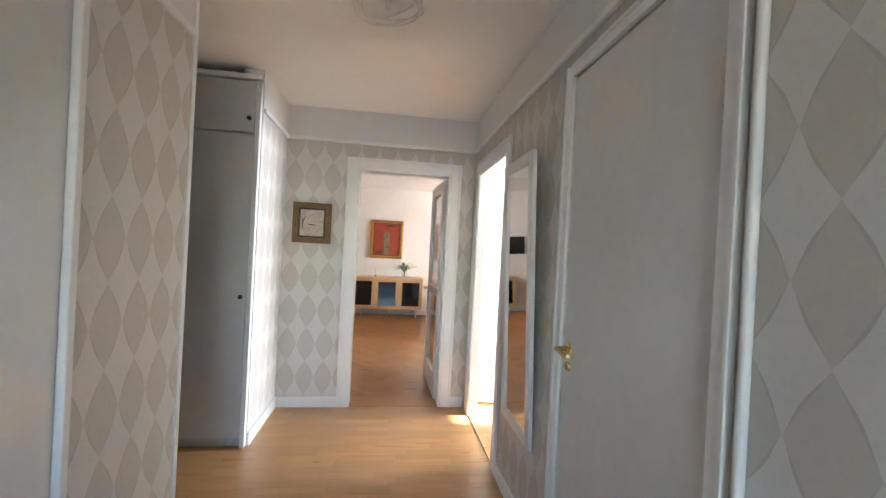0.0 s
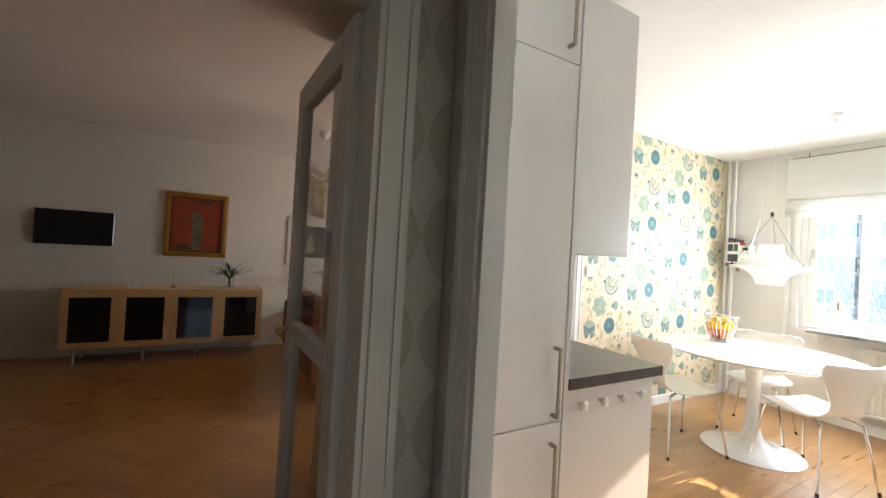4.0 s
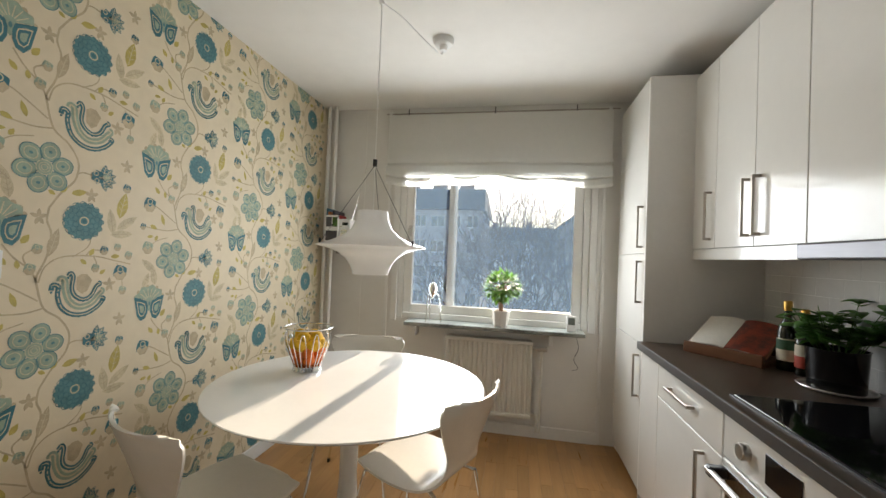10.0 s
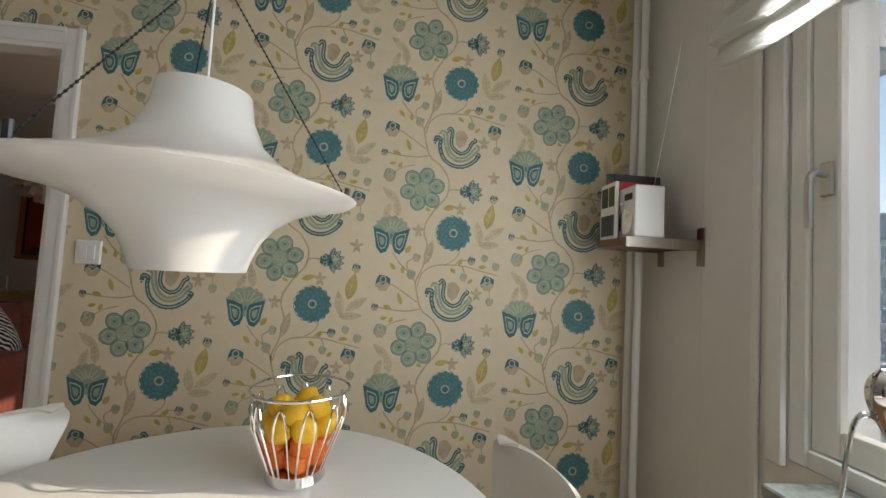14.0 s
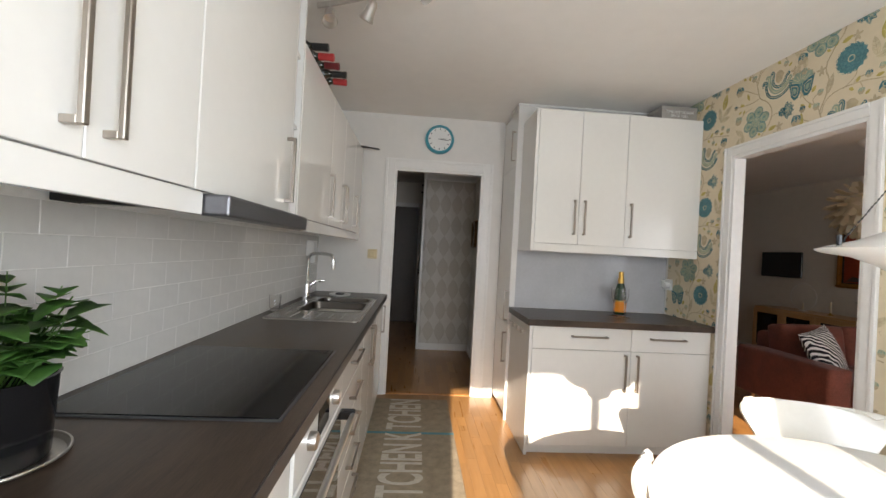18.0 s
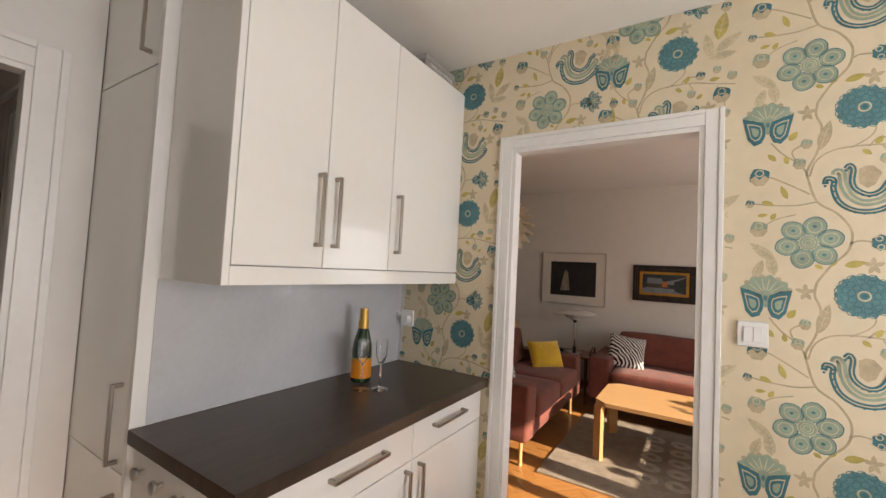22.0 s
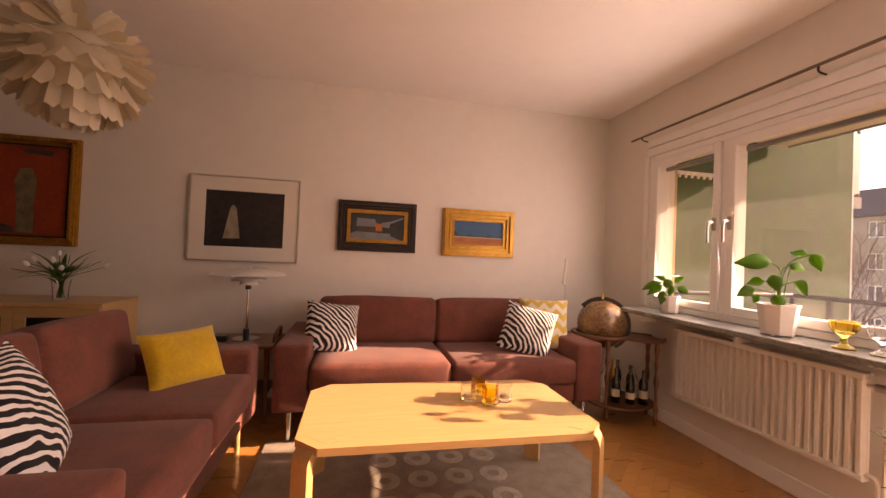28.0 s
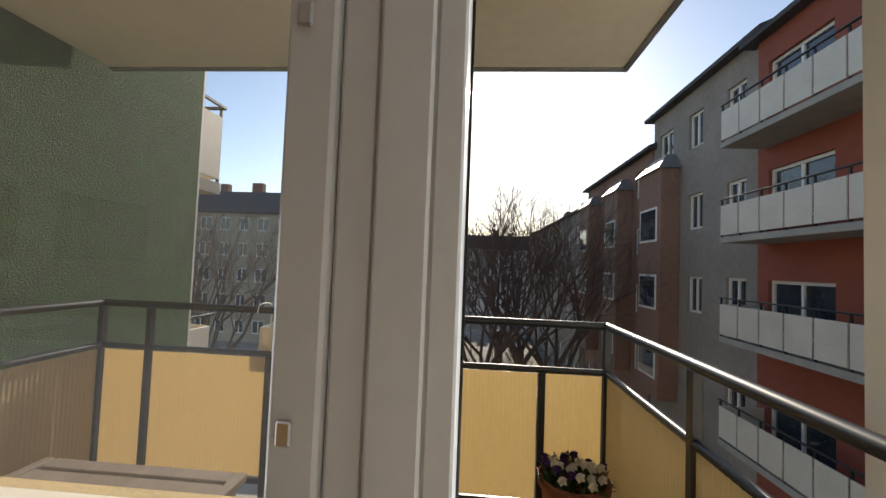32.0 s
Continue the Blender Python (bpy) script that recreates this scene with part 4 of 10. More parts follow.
def floral_wall(parent):
    pr = one_repeat()
    V, F, C = [], [], []
    W, HH = 0.515, 0.597
    holes = ((KLD[0] - 0.06, KLD[1] + 0.06, -1, DOOR_H + 0.05),)
    base = np.array(pr.v)
    for col in range(-5, 4):
        for row in range(-2, 4):
            du = (3.865 if col >= -1 else 4.0) + W * col
            dv = 0.79 + HH * row + (HH / 2 if col % 2 else 0)
            n = len(V)
            pts = np.stack([base[:, 0] + du, np.full(len(base), KY1 - 0.0022) - 0.0004 * base[:, 2], base[:, 1] + dv], 1)
            V += pts.tolist()
            for f, c in zip(pr.f, pr.c):
                m = pts[f].mean(0)
                if m[2] < 0 or m[2] > CEIL + 0.05 or m[0] > KX1 or m[0] < 2.09:
                    continue
                if (m[0] < KLD[0]) != (col < -1) or any(a < m[0] < b and z0 < m[2] < z1 for a, b, z0, z1 in holes):
                    if not (m[2] > DOOR_H + 0.05 and KLD[0] - 0.06 < m[0] < KLD[1] + 0.06 and col >= -3):
                        continue
                F.append([n + i for i in f])
                C.append(c)
    me = bpy.data.meshes.new("wallpaper_print")
    me.from_pydata(V, [], F)
    for m in PM.values():
        me.materials.append(m)
    me.polygons.foreach_set("material_index", C)
    ob = new("wallpaper_print", me)
    ob.parent = parent
    return tagged(ob, "teal and sage flowers printed on cream paper", "", "", "stuff")


paper = structure("wallpaper_kitchen", slab(bmesh.new(), (2.09, KY1 - 0.0018, 0.0), (KX1, KY1 - 0.0002, CEIL), [((KLD[0] - 0.01, 4, -1), (KLD[1] + 0.01, 5, DOOR_H + 0.01))]), PM["ground"], "cream wallpaper with teal and sage flowers")
floral_wall(paper)

# ---- door frames, skirting and windows ----
def casing(parent, axis, plane, out, a0, a1, top, width=0.085, thick=0.018):
    """Three mouldings round an opening on the face axis = plane, standing proud towards out (+1 or -1)."""
    def block(name, s0, s1, z0, z1):
        bm = bmesh.new()
        for k, (f0, f1, t) in enumerate(((0.0, 0.72, 0.7), (0.72, 1.0, 1.0))):
            # the outer edge carries a raised bead
            if name == "casing_head":
                b0, b1 = (z0 + (z1 - z0) * f0, z0 + (z1 - z0) * f1)
                lo, hi = [s0, b0], [s1, b1]
            else:
                inner_left = s1 <= a0 + 0.001
                if inner_left:
                    lo, hi = [s1 - (s1 - s0) * f1, z0], [s1 - (s1 - s0) * f0, z1]
                else:
                    lo, hi = [s0 + (s1 - s0) * f0, z0], [s0 + (s1 - s0) * f1, z1]
            p0, p1 = sorted((plane + out * 0.0005, plane + out * thick * t))
            if axis == "y":
                box(bm, (lo[0], p0, lo[1]), (hi[0], p1, hi[1]), 0.002)
            else:
                box(bm, (p0, lo[0], lo[1]), (p1, hi[0], hi[1]), 0.002)
        part(name, bm, M["trim"], parent)

    block("casing_side", a0 - width, a0, FZ, top + width)
    block("casing_side", a1, a1 + width, FZ, top + width)
    block("casing_head", a0 + 0.0005, a1 - 0.0005, top, top + width)


def lining(parent, axis, p0, p1, a0, a1, top):
    """The boards that line an opening."""
    for lo, hi, z0, z1 in ((a0, a0 + 0.018, FZ, top), (a1 - 0.018, a1, FZ, top), (a0 + 0.0185, a1 - 0.0185, top - 0.018, top)):
        b = boxed((lo, p0, z0), (hi, p1, z1), 0.001) if axis == "y" else boxed((p0, lo, z0), (p1, hi, z1), 0.001)
        part("lining", b, M["trim"], parent)


d = thing("door_1", (0, 0, 0), "white painted frame of the doorway to the living room", "", "", "structure")
casing(d, "y", HALL_END, -1, LVD[0], LVD[1], DOOR_H)
casing(d, "y", HALL_END + 0.125, 1, LVD[0], LVD[1], DOOR_H)
lining(d, "y", HALL_END - 0.004, HALL_END + 0.129, LVD[0], LVD[1], DOOR_H)
d = thing("door_2", (0, 0, 0), "white painted frame of the kitchen doorway", "", "", "structure")
casing(d, "x", HALL_R, -1, HKD[0], HKD[1], DOOR_H)
casing(d, "x", KX0, 1, HKD[0], HKD[1], DOOR_H)
lining(d, "x", HALL_R - 0.004, KX0 + 0.004, HKD[0], HKD[1], DOOR_H)
d = thing("door_3", (0, 0, 0), "white painted frame between kitchen and living room", "", "", "structure")
casing(d, "y", KY1, -1, KLD[0], KLD[1], DOOR_H, 0.060)
casing(d, "y", LY0, 1, KLD[0], KLD[1], DOOR_H, 0.060, 0.012)
lining(d, "y", KY1 - 0.004, LY0 + 0.004, KLD[0], KLD[1], DOOR_H)
for z in (0.25, 1.72):
    bm = bmesh.new()
    tube(bm, [(KLD[0] + 0.004, KY1 + 0.012, z - 0.045), (KLD[0] + 0.004, KY1 + 0.012, z + 0.045)], 0.006, 8)
    part("hinge", bm, M["steel"], d, "worn steel hinge knuckle", True)

# skirting boards
def skirting(name, lo, hi):
    structure(name, boxed(lo, hi, 0.003), M["trim"], "white painted skirting board")


SK = 0.085
skirting("baseboard", (PIER, HALL_END - 0.014, FZ), (LVD[0] - 0.086, HALL_END - 0.0005, FZ + SK))
skirting("baseboard", (LVD[1] + 0.086, HALL_END - 0.014, FZ), (HALL_R - 0.015, HALL_END - 0.0005, FZ + SK))
skirting("baseboard", (HALL_R - 0.014, HD[1] + 0.086, FZ), (HALL_R - 0.0005, HKD[0] - 0.086, FZ + SK))
skirting("baseboard", (PIER + 0.0005, WARD_Y + 0.03, FZ), (PIER + 0.014, HALL_END - 0.015, FZ + SK))
skirting("baseboard", (KLD[1] + 0.064, KY1 - 0.016, FZ), (KX1 - 0.016, KY1 - 0.0025, FZ + SK))
skirting("baseboard", (KX1 - 0.014, 2.46, FZ), (KX1 - 0.0005, KY1 - 0.018, FZ + SK))
skirting("baseboard", (KX0 + 0.0005, HKD[1] + 0.086, FZ), (KX0 + 0.014, 3.353, FZ + SK))
skirting("baseboard", (LX0, LY1 - 0.014, FZ), (LX1 - 0.015, LY1 - 0.0005, FZ + SK))
skirting("baseboard", (LX1 - 0.014, BDOOR[1] + 0.10, FZ), (LX1 - 0.0005, LY1 - 0.015, FZ + SK))
skirting("baseboard", (KLD[1] + 0.064, LY0 + 0.0005, FZ), (LX1 - 0.002, LY0 + 0.014, FZ + SK))
skirting("baseboard", (1.516, LY0 + 0.0005, FZ), (KLD[0] - 0.064, LY0 + 0.014, FZ + SK))

# picture rail in the hall
for lo, hi in (((PIER + 0.012, HALL_END - 0.022, 2.175), (HALL_R - 0.012, HALL_END - 0.0005, 2.205)), ((HALL_R - 0.022, -0.6, 2.175), (HALL_R - 0.0005, HALL_END - 0.0005, 2.205)), ((PIER + 0.0005, WARD_Y + 0.03, 2.175), (PIER + 0.022, HALL_END - 0.0005, 2.205))):
    structure("picture_rail", boxed(lo, hi, 0.006, 2), M["trim"], "white moulded picture rail")


def bar(parent, name, lo, hi, mat="trim", bev=0.004):
    return part(name, boxed(lo, hi, bev), M[mat], parent)


def sash(parent, x, y0, y1, z0, z1, w=0.06, t=0.045, glass="pane"):
    """One window light in the plane x: a frame of four bars and its glass."""
    bar(parent, "sash_bar", (x - t / 2, y0, z0), (x + t / 2, y0 + w, z1))
    bar(parent, "sash_bar", (x - t / 2, y1 - w, z0), (x + t / 2, y1, z1))
    bar(parent, "sash_bar", (x - t / 2, y0 + w + 0.0005, z0), (x + t / 2, y1 - w - 0.0005, z0 + w))
    bar(parent, "sash_bar", (x - t / 2, y0 + w + 0.0005, z1 - w), (x + t / 2, y1 - w - 0.0005, z1))
    if glass:
        g = part("pane", boxed((x - 0.002, y0 + w - 0.006, z0 + w - 0.006), (x + 0.002, y1 - w + 0.006, z1 - w + 0.006)), M[glass], parent, "clear window pane")
        g.visible_shadow = False


def window_frame(parent, x0, x1, y0, y1, z0, z1, w=0.045):
    bar(parent, "window_frame", (x0, y0, z0), (x1, y0 + w, z1))
    bar(parent, "window_frame", (x0, y1 - w, z0), (x1, y1, z1))
    bar(parent, "window_frame", (x0, y0 + w + 0.0005, z0), (x1, y1 - w - 0.0005, z0 + w))
    bar(parent, "window_frame", (x0, y0 + w + 0.0005, z1 - w), (x1, y1 - w - 0.0005, z1))


def window_handle(parent, x, y, z, mat="steel"):
    part("handle_plate", boxed((x - 0.008, y - 0.015, z - 0.04), (x, y + 0.015, z + 0.04), 0.003), M[mat], parent)
    bm = bmesh.new()
    tube(bm, smooth_path([(x - 0.005, y, z + 0.01), (x - 0.035, y, z + 0.012), (x - 0.048, y, z - 0.005), (x - 0.046, y + 0.004, z - 0.06), (x - 0.04, y + 0.008, z - 0.115)], 4), 0.0085, 10)
    part("window_handle", bm, M[mat], parent, "grey metal window handle", True)


# kitchen window
k = thing("window_1", (0, 0, 0), "white painted kitchen window with a narrow side light", "", "", "structure")
y0, y1, z0, z1 = KWIN
window_frame(k, KX1 - 0.002, KX1 + 0.16, y0, y1, z0, z1)
sash(k, KX1 + 0.03, y0 + 0.046, y1 - 0.046, z0 + 0.046, z1 - 0.046, 0.062, glass="pane_hazy")
bar(k, "mullion", (KX1 + 0.10, 3.525, z0 + 0.046), (KX1 + 0.15, 3.585, z1 - 0.046))
for a, b in ((KWIN[1], KWIN[1] + 0.05), (KWIN[0] - 0.05, KWIN[0])):
    bar(k, "architrave", (KX1 - 0.018, a + 0.0005, z0 - 0.02), (KX1 - 0.0025, b - 0.0005, z1 + 0.05))
bar(k, "architrave", (KX1 - 0.018, KWIN[0], z1 + 0.0005), (KX1 - 0.0025, KWIN[1], z1 + 0.05))
window_handle(k, KX1 + 0.006, y1 - 0.085, 1.50)
sl = thing("window_sill", (0, 0, 0), "grey-green marble window sill in the kitchen", "sill")
part("slab", boxed((KX1 - 0.18, 2.585, 0.805), (KX1 - 0.003, 3.84, 0.832), 0.004), M["stone"], sl)
for y in (2.80, 3.78):
    part("bracket", boxed((KX1 - 0.10, y - 0.012, 0.72), (KX1 - 0.0005, y + 0.012, 0.8045), 0.002), M["trim"], sl)
for y in (KWIN[0] - 0.09, KWIN[1] + 0.09):
    bm = bmesh.new()
    part("conduit", boxed((KX1 - 0.012, y - 0.012, 0.05), (KX1 - 0.0005, y + 0.012, 2.2), 0.003), M["trim"], k)

# ---- kitchen: fitted furniture ----
BASE_F, WALL_F = 2.378, 2.147        # fronts of the base and wall cabinets on the sink side
FT = 0.018                          # thickness of a front


def front_y(name, parent, x0, x1, z0, z1, y, handle=None, mat="cabinet", label=""):
    """A flat front that faces +y. handle: (x, z, length, 'v' or 'h')."""
    g = 0.0015
    d = part(name, boxed((x0 + g, y - FT, z0 + g), (x1 - g, y, z1 - g), 0.0015), M[mat], parent, label)
    if handle:
        hx, hz, hl, way = handle
        h = part("handle", bar_handle(hl), M["nickel"], d, "brushed steel bar handle")
        h.matrix_local = pose(hx, y, hz, 0, 90 if way == "h" else 0, 0) @ Matrix.Scale(-1, 4, (0, 1, 0)) if way == "v" else pose(hx, y, hz) @ Matrix.Scale(-1, 4, (0, 1, 0)) @ pose(0, 0, 0, 0, 90, 0)
    return d


def front_x(name, parent, y0, y1, z0, z1, x, handle=None, mat="cabinet"):
    """A flat front that faces +x."""
    g = 0.0015
    d = part(name, boxed((x - FT, y0 + g, z0 + g), (x, y1 - g, z1 - g), 0.0015), M[mat], parent)
    if handle:
        hy, hz, hl, way = handle
        h = part("handle", bar_handle(hl), M["nickel"], d, "brushed steel bar handle")
        h.matrix_local = pose(x, hy, hz, 0, 0, 90) @ (pose(0, 0, 0, 0, 90, 0) if way == "h" else Matrix())
    return d


def base_cabinet(x0, x1, label):
    c = thing("base_cabinet", (0, 0, 0), label, "cabinet", "base cabinets on the sink side")
    part("carcass", boxed((x0 + 0.001, KY0 + 0.005, 0.10), (x1 - 0.001, BASE_F - FT - 0.002, 0.858)), M["cab_side"], c)
    part("plinth", boxed((x0 + 0.001, KY0 + 0.03, FZ), (x1 - 0.001, BASE_F - 0.05, 0.098)), M["cab_side"], c)
    return c


c = base_cabinet(1.68, 2.20, "white integrated dishwasher front below the worktop")
front_y("door", c, 1.68, 2.20, 0.10, 0.858, BASE_F, (1.80, 0.72, 0.22, "v"))
c = base_cabinet(2.20, 2.90, "white sink base cabinet with two doors")
front_y("door", c, 2.20, 2.55, 0.10, 0.858, BASE_F, (2.512, 0.69, 0.235, "v"))
front_y("door", c, 2.55, 2.90, 0.10, 0.858, BASE_F, (2.588, 0.69, 0.235, "v"))
c = base_cabinet(2.90, 3.515, "white base cabinet with five drawers")
for k in range(5):
    z1 = 0.858 - k * 0.1516
    front_y("drawer", c, 2.90, 3.515, z1 - 0.1516, z1, BASE_F, (3.20, z1 - 0.065, 0.235, "h"))
c = base_cabinet(4.145, 4.745, "white base cabinet with a drawer over a door")
front_y("drawer", c, 4.145, 4.745, 0.70, 0.858, BASE_F, (4.47, 0.782, 0.235, "h"))
front_y("door", c, 4.145, 4.745, 0.10, 0.70, BASE_F, (4.27, 0.545, 0.235, "v"))
c = base_cabinet(4.745, 5.005, "narrow white base cabinet beside the tall unit")
front_y("door", c, 4.745, 5.005, 0.10, 0.858, BASE_F)

# built-in oven
ov = thing("oven", (0, 0, 0), "white built-in oven with dark glass door and steel handle", "oven")
part("oven_body", boxed((3.518, KY0 + 0.02, 0.06), (4.142, BASE_F - 0.02, 0.856)), M["dark_void"], ov)
part("control_panel", boxed((3.53, BASE_F - 0.02, 0.715), (4.13, BASE_F + 0.003, 0.852), 0.002), M["cabinet"], ov)
oven_door = part("oven_door", boxed((3.53, BASE_F - 0.02, 0.27), (4.13, BASE_F + 0.005, 0.71), 0.003), M["cabinet"], ov)
part("door_glass", boxed((3.555, BASE_F + 0.0055, 0.30), (4.105, BASE_F + 0.009, 0.69), 0.001), M["oven_glass"], oven_door, "smoky brown oven glass")
bm = bmesh.new()
tube(bm, [(3.54, BASE_F + 0.052, 0.672), (4.12, BASE_F + 0.052, 0.672)], 0.011, 12)
part("oven_handle", bm, M["steel"], oven_door, "long steel bar handle", True)
for x in (3.555, 4.105):
    part("handle_mount", boxed((x - 0.014, BASE_F + 0.005, 0.655), (x + 0.014, BASE_F + 0.060, 0.689), 0.004), M["black"], oven_door)
part("lower_drawer", boxed((3.53, BASE_F - 0.02, 0.10), (4.13, BASE_F + 0.002, 0.265), 0.002), M["cabinet"], ov)
part("plinth", boxed((3.53, KY0 + 0.03, FZ), (4.13, BASE_F - 0.05, 0.058)), M["cab_side"], ov)
part("display", boxed((3.77, BASE_F + 0.0035, 0.745), (3.91, BASE_F + 0.006, 0.825), 0.001), M["black_glass"], ov, "dark oven clock display")
for x in (3.69, 4.0):
    bm = bmesh.new()
    lathe(bm, [(0.024, 0), (0.024, 0.018), (0.021, 0.022)], 20)
    k = part("knob", bm, M["steel"], ov, "silver round oven knob", True)
    k.matrix_local = pose(x, BASE_F + 0.003, 0.785, -90, 0, 0)

# worktop with the sink let in
top = thing("worktop", (0, 0, 0), "long brown-grey laminate worktop over the base cabinets", "worktop")
SINK = (2.00, 2.96, 1.862, 2.352)
part("slab", slab(bmesh.new(), (1.605, KY0 + 0.003, 0.86), (5.007, 2.398, 0.90), [((SINK[0] + 0.02, SINK[2] + 0.02, 0), (SINK[1] - 0.02, SINK[3] - 0.02, 2))]), M["worktop"], top)
part("front_edge", boxed((1.605, 2.3985, 0.861), (5.007, 2.403, 0.8995), 0.0015), M["worktop_edge"], top, "dark laminate front edge")


def rounded(x0, x1, y0, y1, r, n=5):
    out = []
    for cx, cy, a0 in ((x1 - r, y1 - r, 0), (x0 + r, y1 - r, 90), (x0 + r, y0 + r, 180), (x1 - r, y0 + r, 270)):
        out += [(cx + r * math.cos(radians(a0 + 90 * k / n)), cy + r * math.sin(radians(a0 + 90 * k / n))) for k in range(n + 1)]
    return out


def sink_unit():
    s = thing("sink", (0, 0, 0), "stainless steel double-bowl sink with drainer let into worktop", "sink")
    x0, x1, y0, y1 = SINK
    z = 0.904
    bowls = ((2.045, 2.235, 1.967, 2.312, 0.13), (2.275, 2.665, 1.952, 2.317, 0.17))
    holes = [((a, c, 0), (b, d, 2)) for a, b, c, d, _ in bowls]
    part("rim", slab(bmesh.new(), (x0, y0, z - 0.003), (x1, y1, z), holes), M["sink_rim"], s)
    bm = bmesh.new()
    ring = [rounded(x0 - e, x1 + e, y0 - e, y1 + e, 0.03) for e in (0.0, 0.006, 0.006)]
    loft(bm, [[(x, y, zz) for x, y in r] for r, zz in zip(ring, (z + 0.002, z - 0.001, 0.9005))], True, False)
    part("rolled_edge", bm, M["steel"], s)
    for a, b, c, d, dep in bowls:
        bm = bmesh.new()
        loft(bm, [[(x, y, zz) for x, y in rounded(a - e, b + e, c - e, d + e, r)] for e, zz, r in ((0.010, z + 0.0015, 0.06), (0.0, z, 0.05), (-0.004, z - 0.03, 0.05), (-0.010, z - dep, 0.05), (-0.04, z - dep - 0.012, 0.04), (-0.075, z - dep - 0.016, 0.02))], True, False)
        bm.verts.ensure_lookup_table()
        bm.faces.new(bm.verts[-24:])
        bw = part("bowl", bm, M["sink_steel"], s, "brushed steel sink bowl", True)
        bm = bmesh.new()
        lathe(bm, [(0.0, 0.0), (0.034, 0.0), (0.036, 0.002), (0.030, 0.004), (0.008, 0.003), (0.0, 0.003)], 18, ((a + b) / 2, (c + d) / 2, z - dep - 0.0155), False)
        part("strainer", bm, M["chrome"], bw, "", True)
    for k in range(5):
        yy = 1.985 + k * 0.066
        bm = bmesh.new()
        tube(bm, [(2.715, yy, z - 0.001), (2.905, yy, z - 0.001)], 0.0028, 6)
        part("drain_rib", bm, M["chrome"], s, "", True)


def kitchen_tap():
    t = thing("kitchen_tap", (2.255, 1.895, 0.904), "tall chrome kitchen mixer tap with swivel spout", "tap")
    bm = bmesh.new()
    lathe(bm, [(0.030, 0), (0.030, 0.008), (0.025, 0.012), (0.024, 0.11), (0.021, 0.125), (0.012, 0.135)], 24)
    part("tap_body", bm, M["chrome"], t, "", True)
    bm = bmesh.new()
    tube(bm, smooth_path([(0, 0, 0.12), (0, 0, 0.26), (0.004, 0.006, 0.30), (0.02, 0.028, 0.322), (0.06, 0.09, 0.328), (0.11, 0.165, 0.325), (0.128, 0.192, 0.31), (0.132, 0.198, 0.262)], 5), 0.0105, 12)
    part("spout", bm, M["chrome"], t, "", True)
    bm = bmesh.new()
    tube(bm, [(0.132, 0.198, 0.268), (0.132, 0.199, 0.232)], 0.0135, 14)
    part("aerator", bm, M["steel"], t, "", True)
    bm = bmesh.new()
    tube(bm, smooth_path([(0.0, 0.015, 0.10), (-0.01, 0.055, 0.135), (-0.02, 0.11, 0.142)], 4), [0.014] * 4 + [0.009] * 4 + [0.007], 10)
    part("lever", bm, M["chrome"], t, "", True)


sink_unit()
kitchen_tap()

# hob
hob = thing("induction_hob", (0, 0, 0), "black glass induction hob set into the worktop", "hob")
part("glass", boxed((3.555, 1.842, 0.9005), (4.15, 2.347, 0.906), 0.002), M["black_glass"], hob)
part("rim", slab(bmesh.new(), (3.547, 1.834, 0.9005), (4.158, 2.355, 0.904), [((3.5545, 1.8415, 0), (4.1505, 2.3475, 2))]), M["hood_steel"], hob)

# wall cabinets on the sink side
def wall_cabinet(x0, x1, z0, z1, label):
    c = thing("wall_cabinet", (0, 0, 0), label, "cabinet", "wall cabinets on the sink side")
    part("carcass", boxed((x0 + 0.001, KY0 + 0.005, z0), (x1 - 0.001, WALL_F - FT - 0.002, z1)), M["cab_side"], c)
    return c


ZB, ZM = 1.40, 1.557
c = wall_cabinet(4.16, 5.005, ZB, 2.31, "tall white glossy wall cabinet with three doors")
front_y("door", c, 4.765, 5.005, ZB, 2.31, WALL_F, (4.81, ZM, 0.235, "v"))
front_y("door", c, 4.45, 4.765, ZB, 2.31, WALL_F, (4.488, ZM, 0.235, "v"))
front_y("door", c, 4.16, 4.45, ZB, 2.31, WALL_F, (4.413, ZM, 0.235, "v"))
c = wall_cabinet(3.53, 4.158, ZB, 2.31, "tall white glossy wall cabinet over the cooker hood")
front_y("door", c, 3.53, 4.158, ZB, 2.31, WALL_F, (3.58, ZM, 0.235, "v"))
c = thing("open_shelf_unit", (0, 0, 0), "narrow open white shelf between wall cabinets", "shelf")
for x in (3.426, 3.512):
    part("side_panel", boxed((x, KY0 + 0.005, ZB), (x + 0.016, WALL_F - 0.002, 2.30)), M["cab_side"], c)
for z in (ZB, 1.74, 2.02, 2.284):
    part("shelf", boxed((3.443, KY0 + 0.008, z), (3.511, WALL_F - 0.012, z + 0.016)), M["cab_side"], c)
part("back_panel", boxed((3.443, KY0 + 0.004, ZB + 0.017), (3.511, KY0 + 0.0075, 2.28)), M["cab_side"], c)
for k, (w, colour) in enumerate(((0.026, "book_red"), (0.020, "book_dark"))):
    bk = thing("cookbook", (3.447 + k * 0.028, 1.925, ZB + 0.0165), "thick cookbook with a red spine" if k == 0 else "dark cookbook standing upright", "book")
    part("cover", slab(bmesh.new(), (0, 0, 0), (w, 0.19, 0.27), [((0.003, -1, 0.003), (w - 0.003, 0.186, 0.267))]), M[colour], bk)
    part("pages", boxed((0.0032, 0.004, 0.0035), (w - 0.0032, 0.1855, 0.2665)), M["paper"], bk)
c = wall_cabinet(2.475, 3.424, ZB, 2.10, "white glossy wall cabinet with two doors")
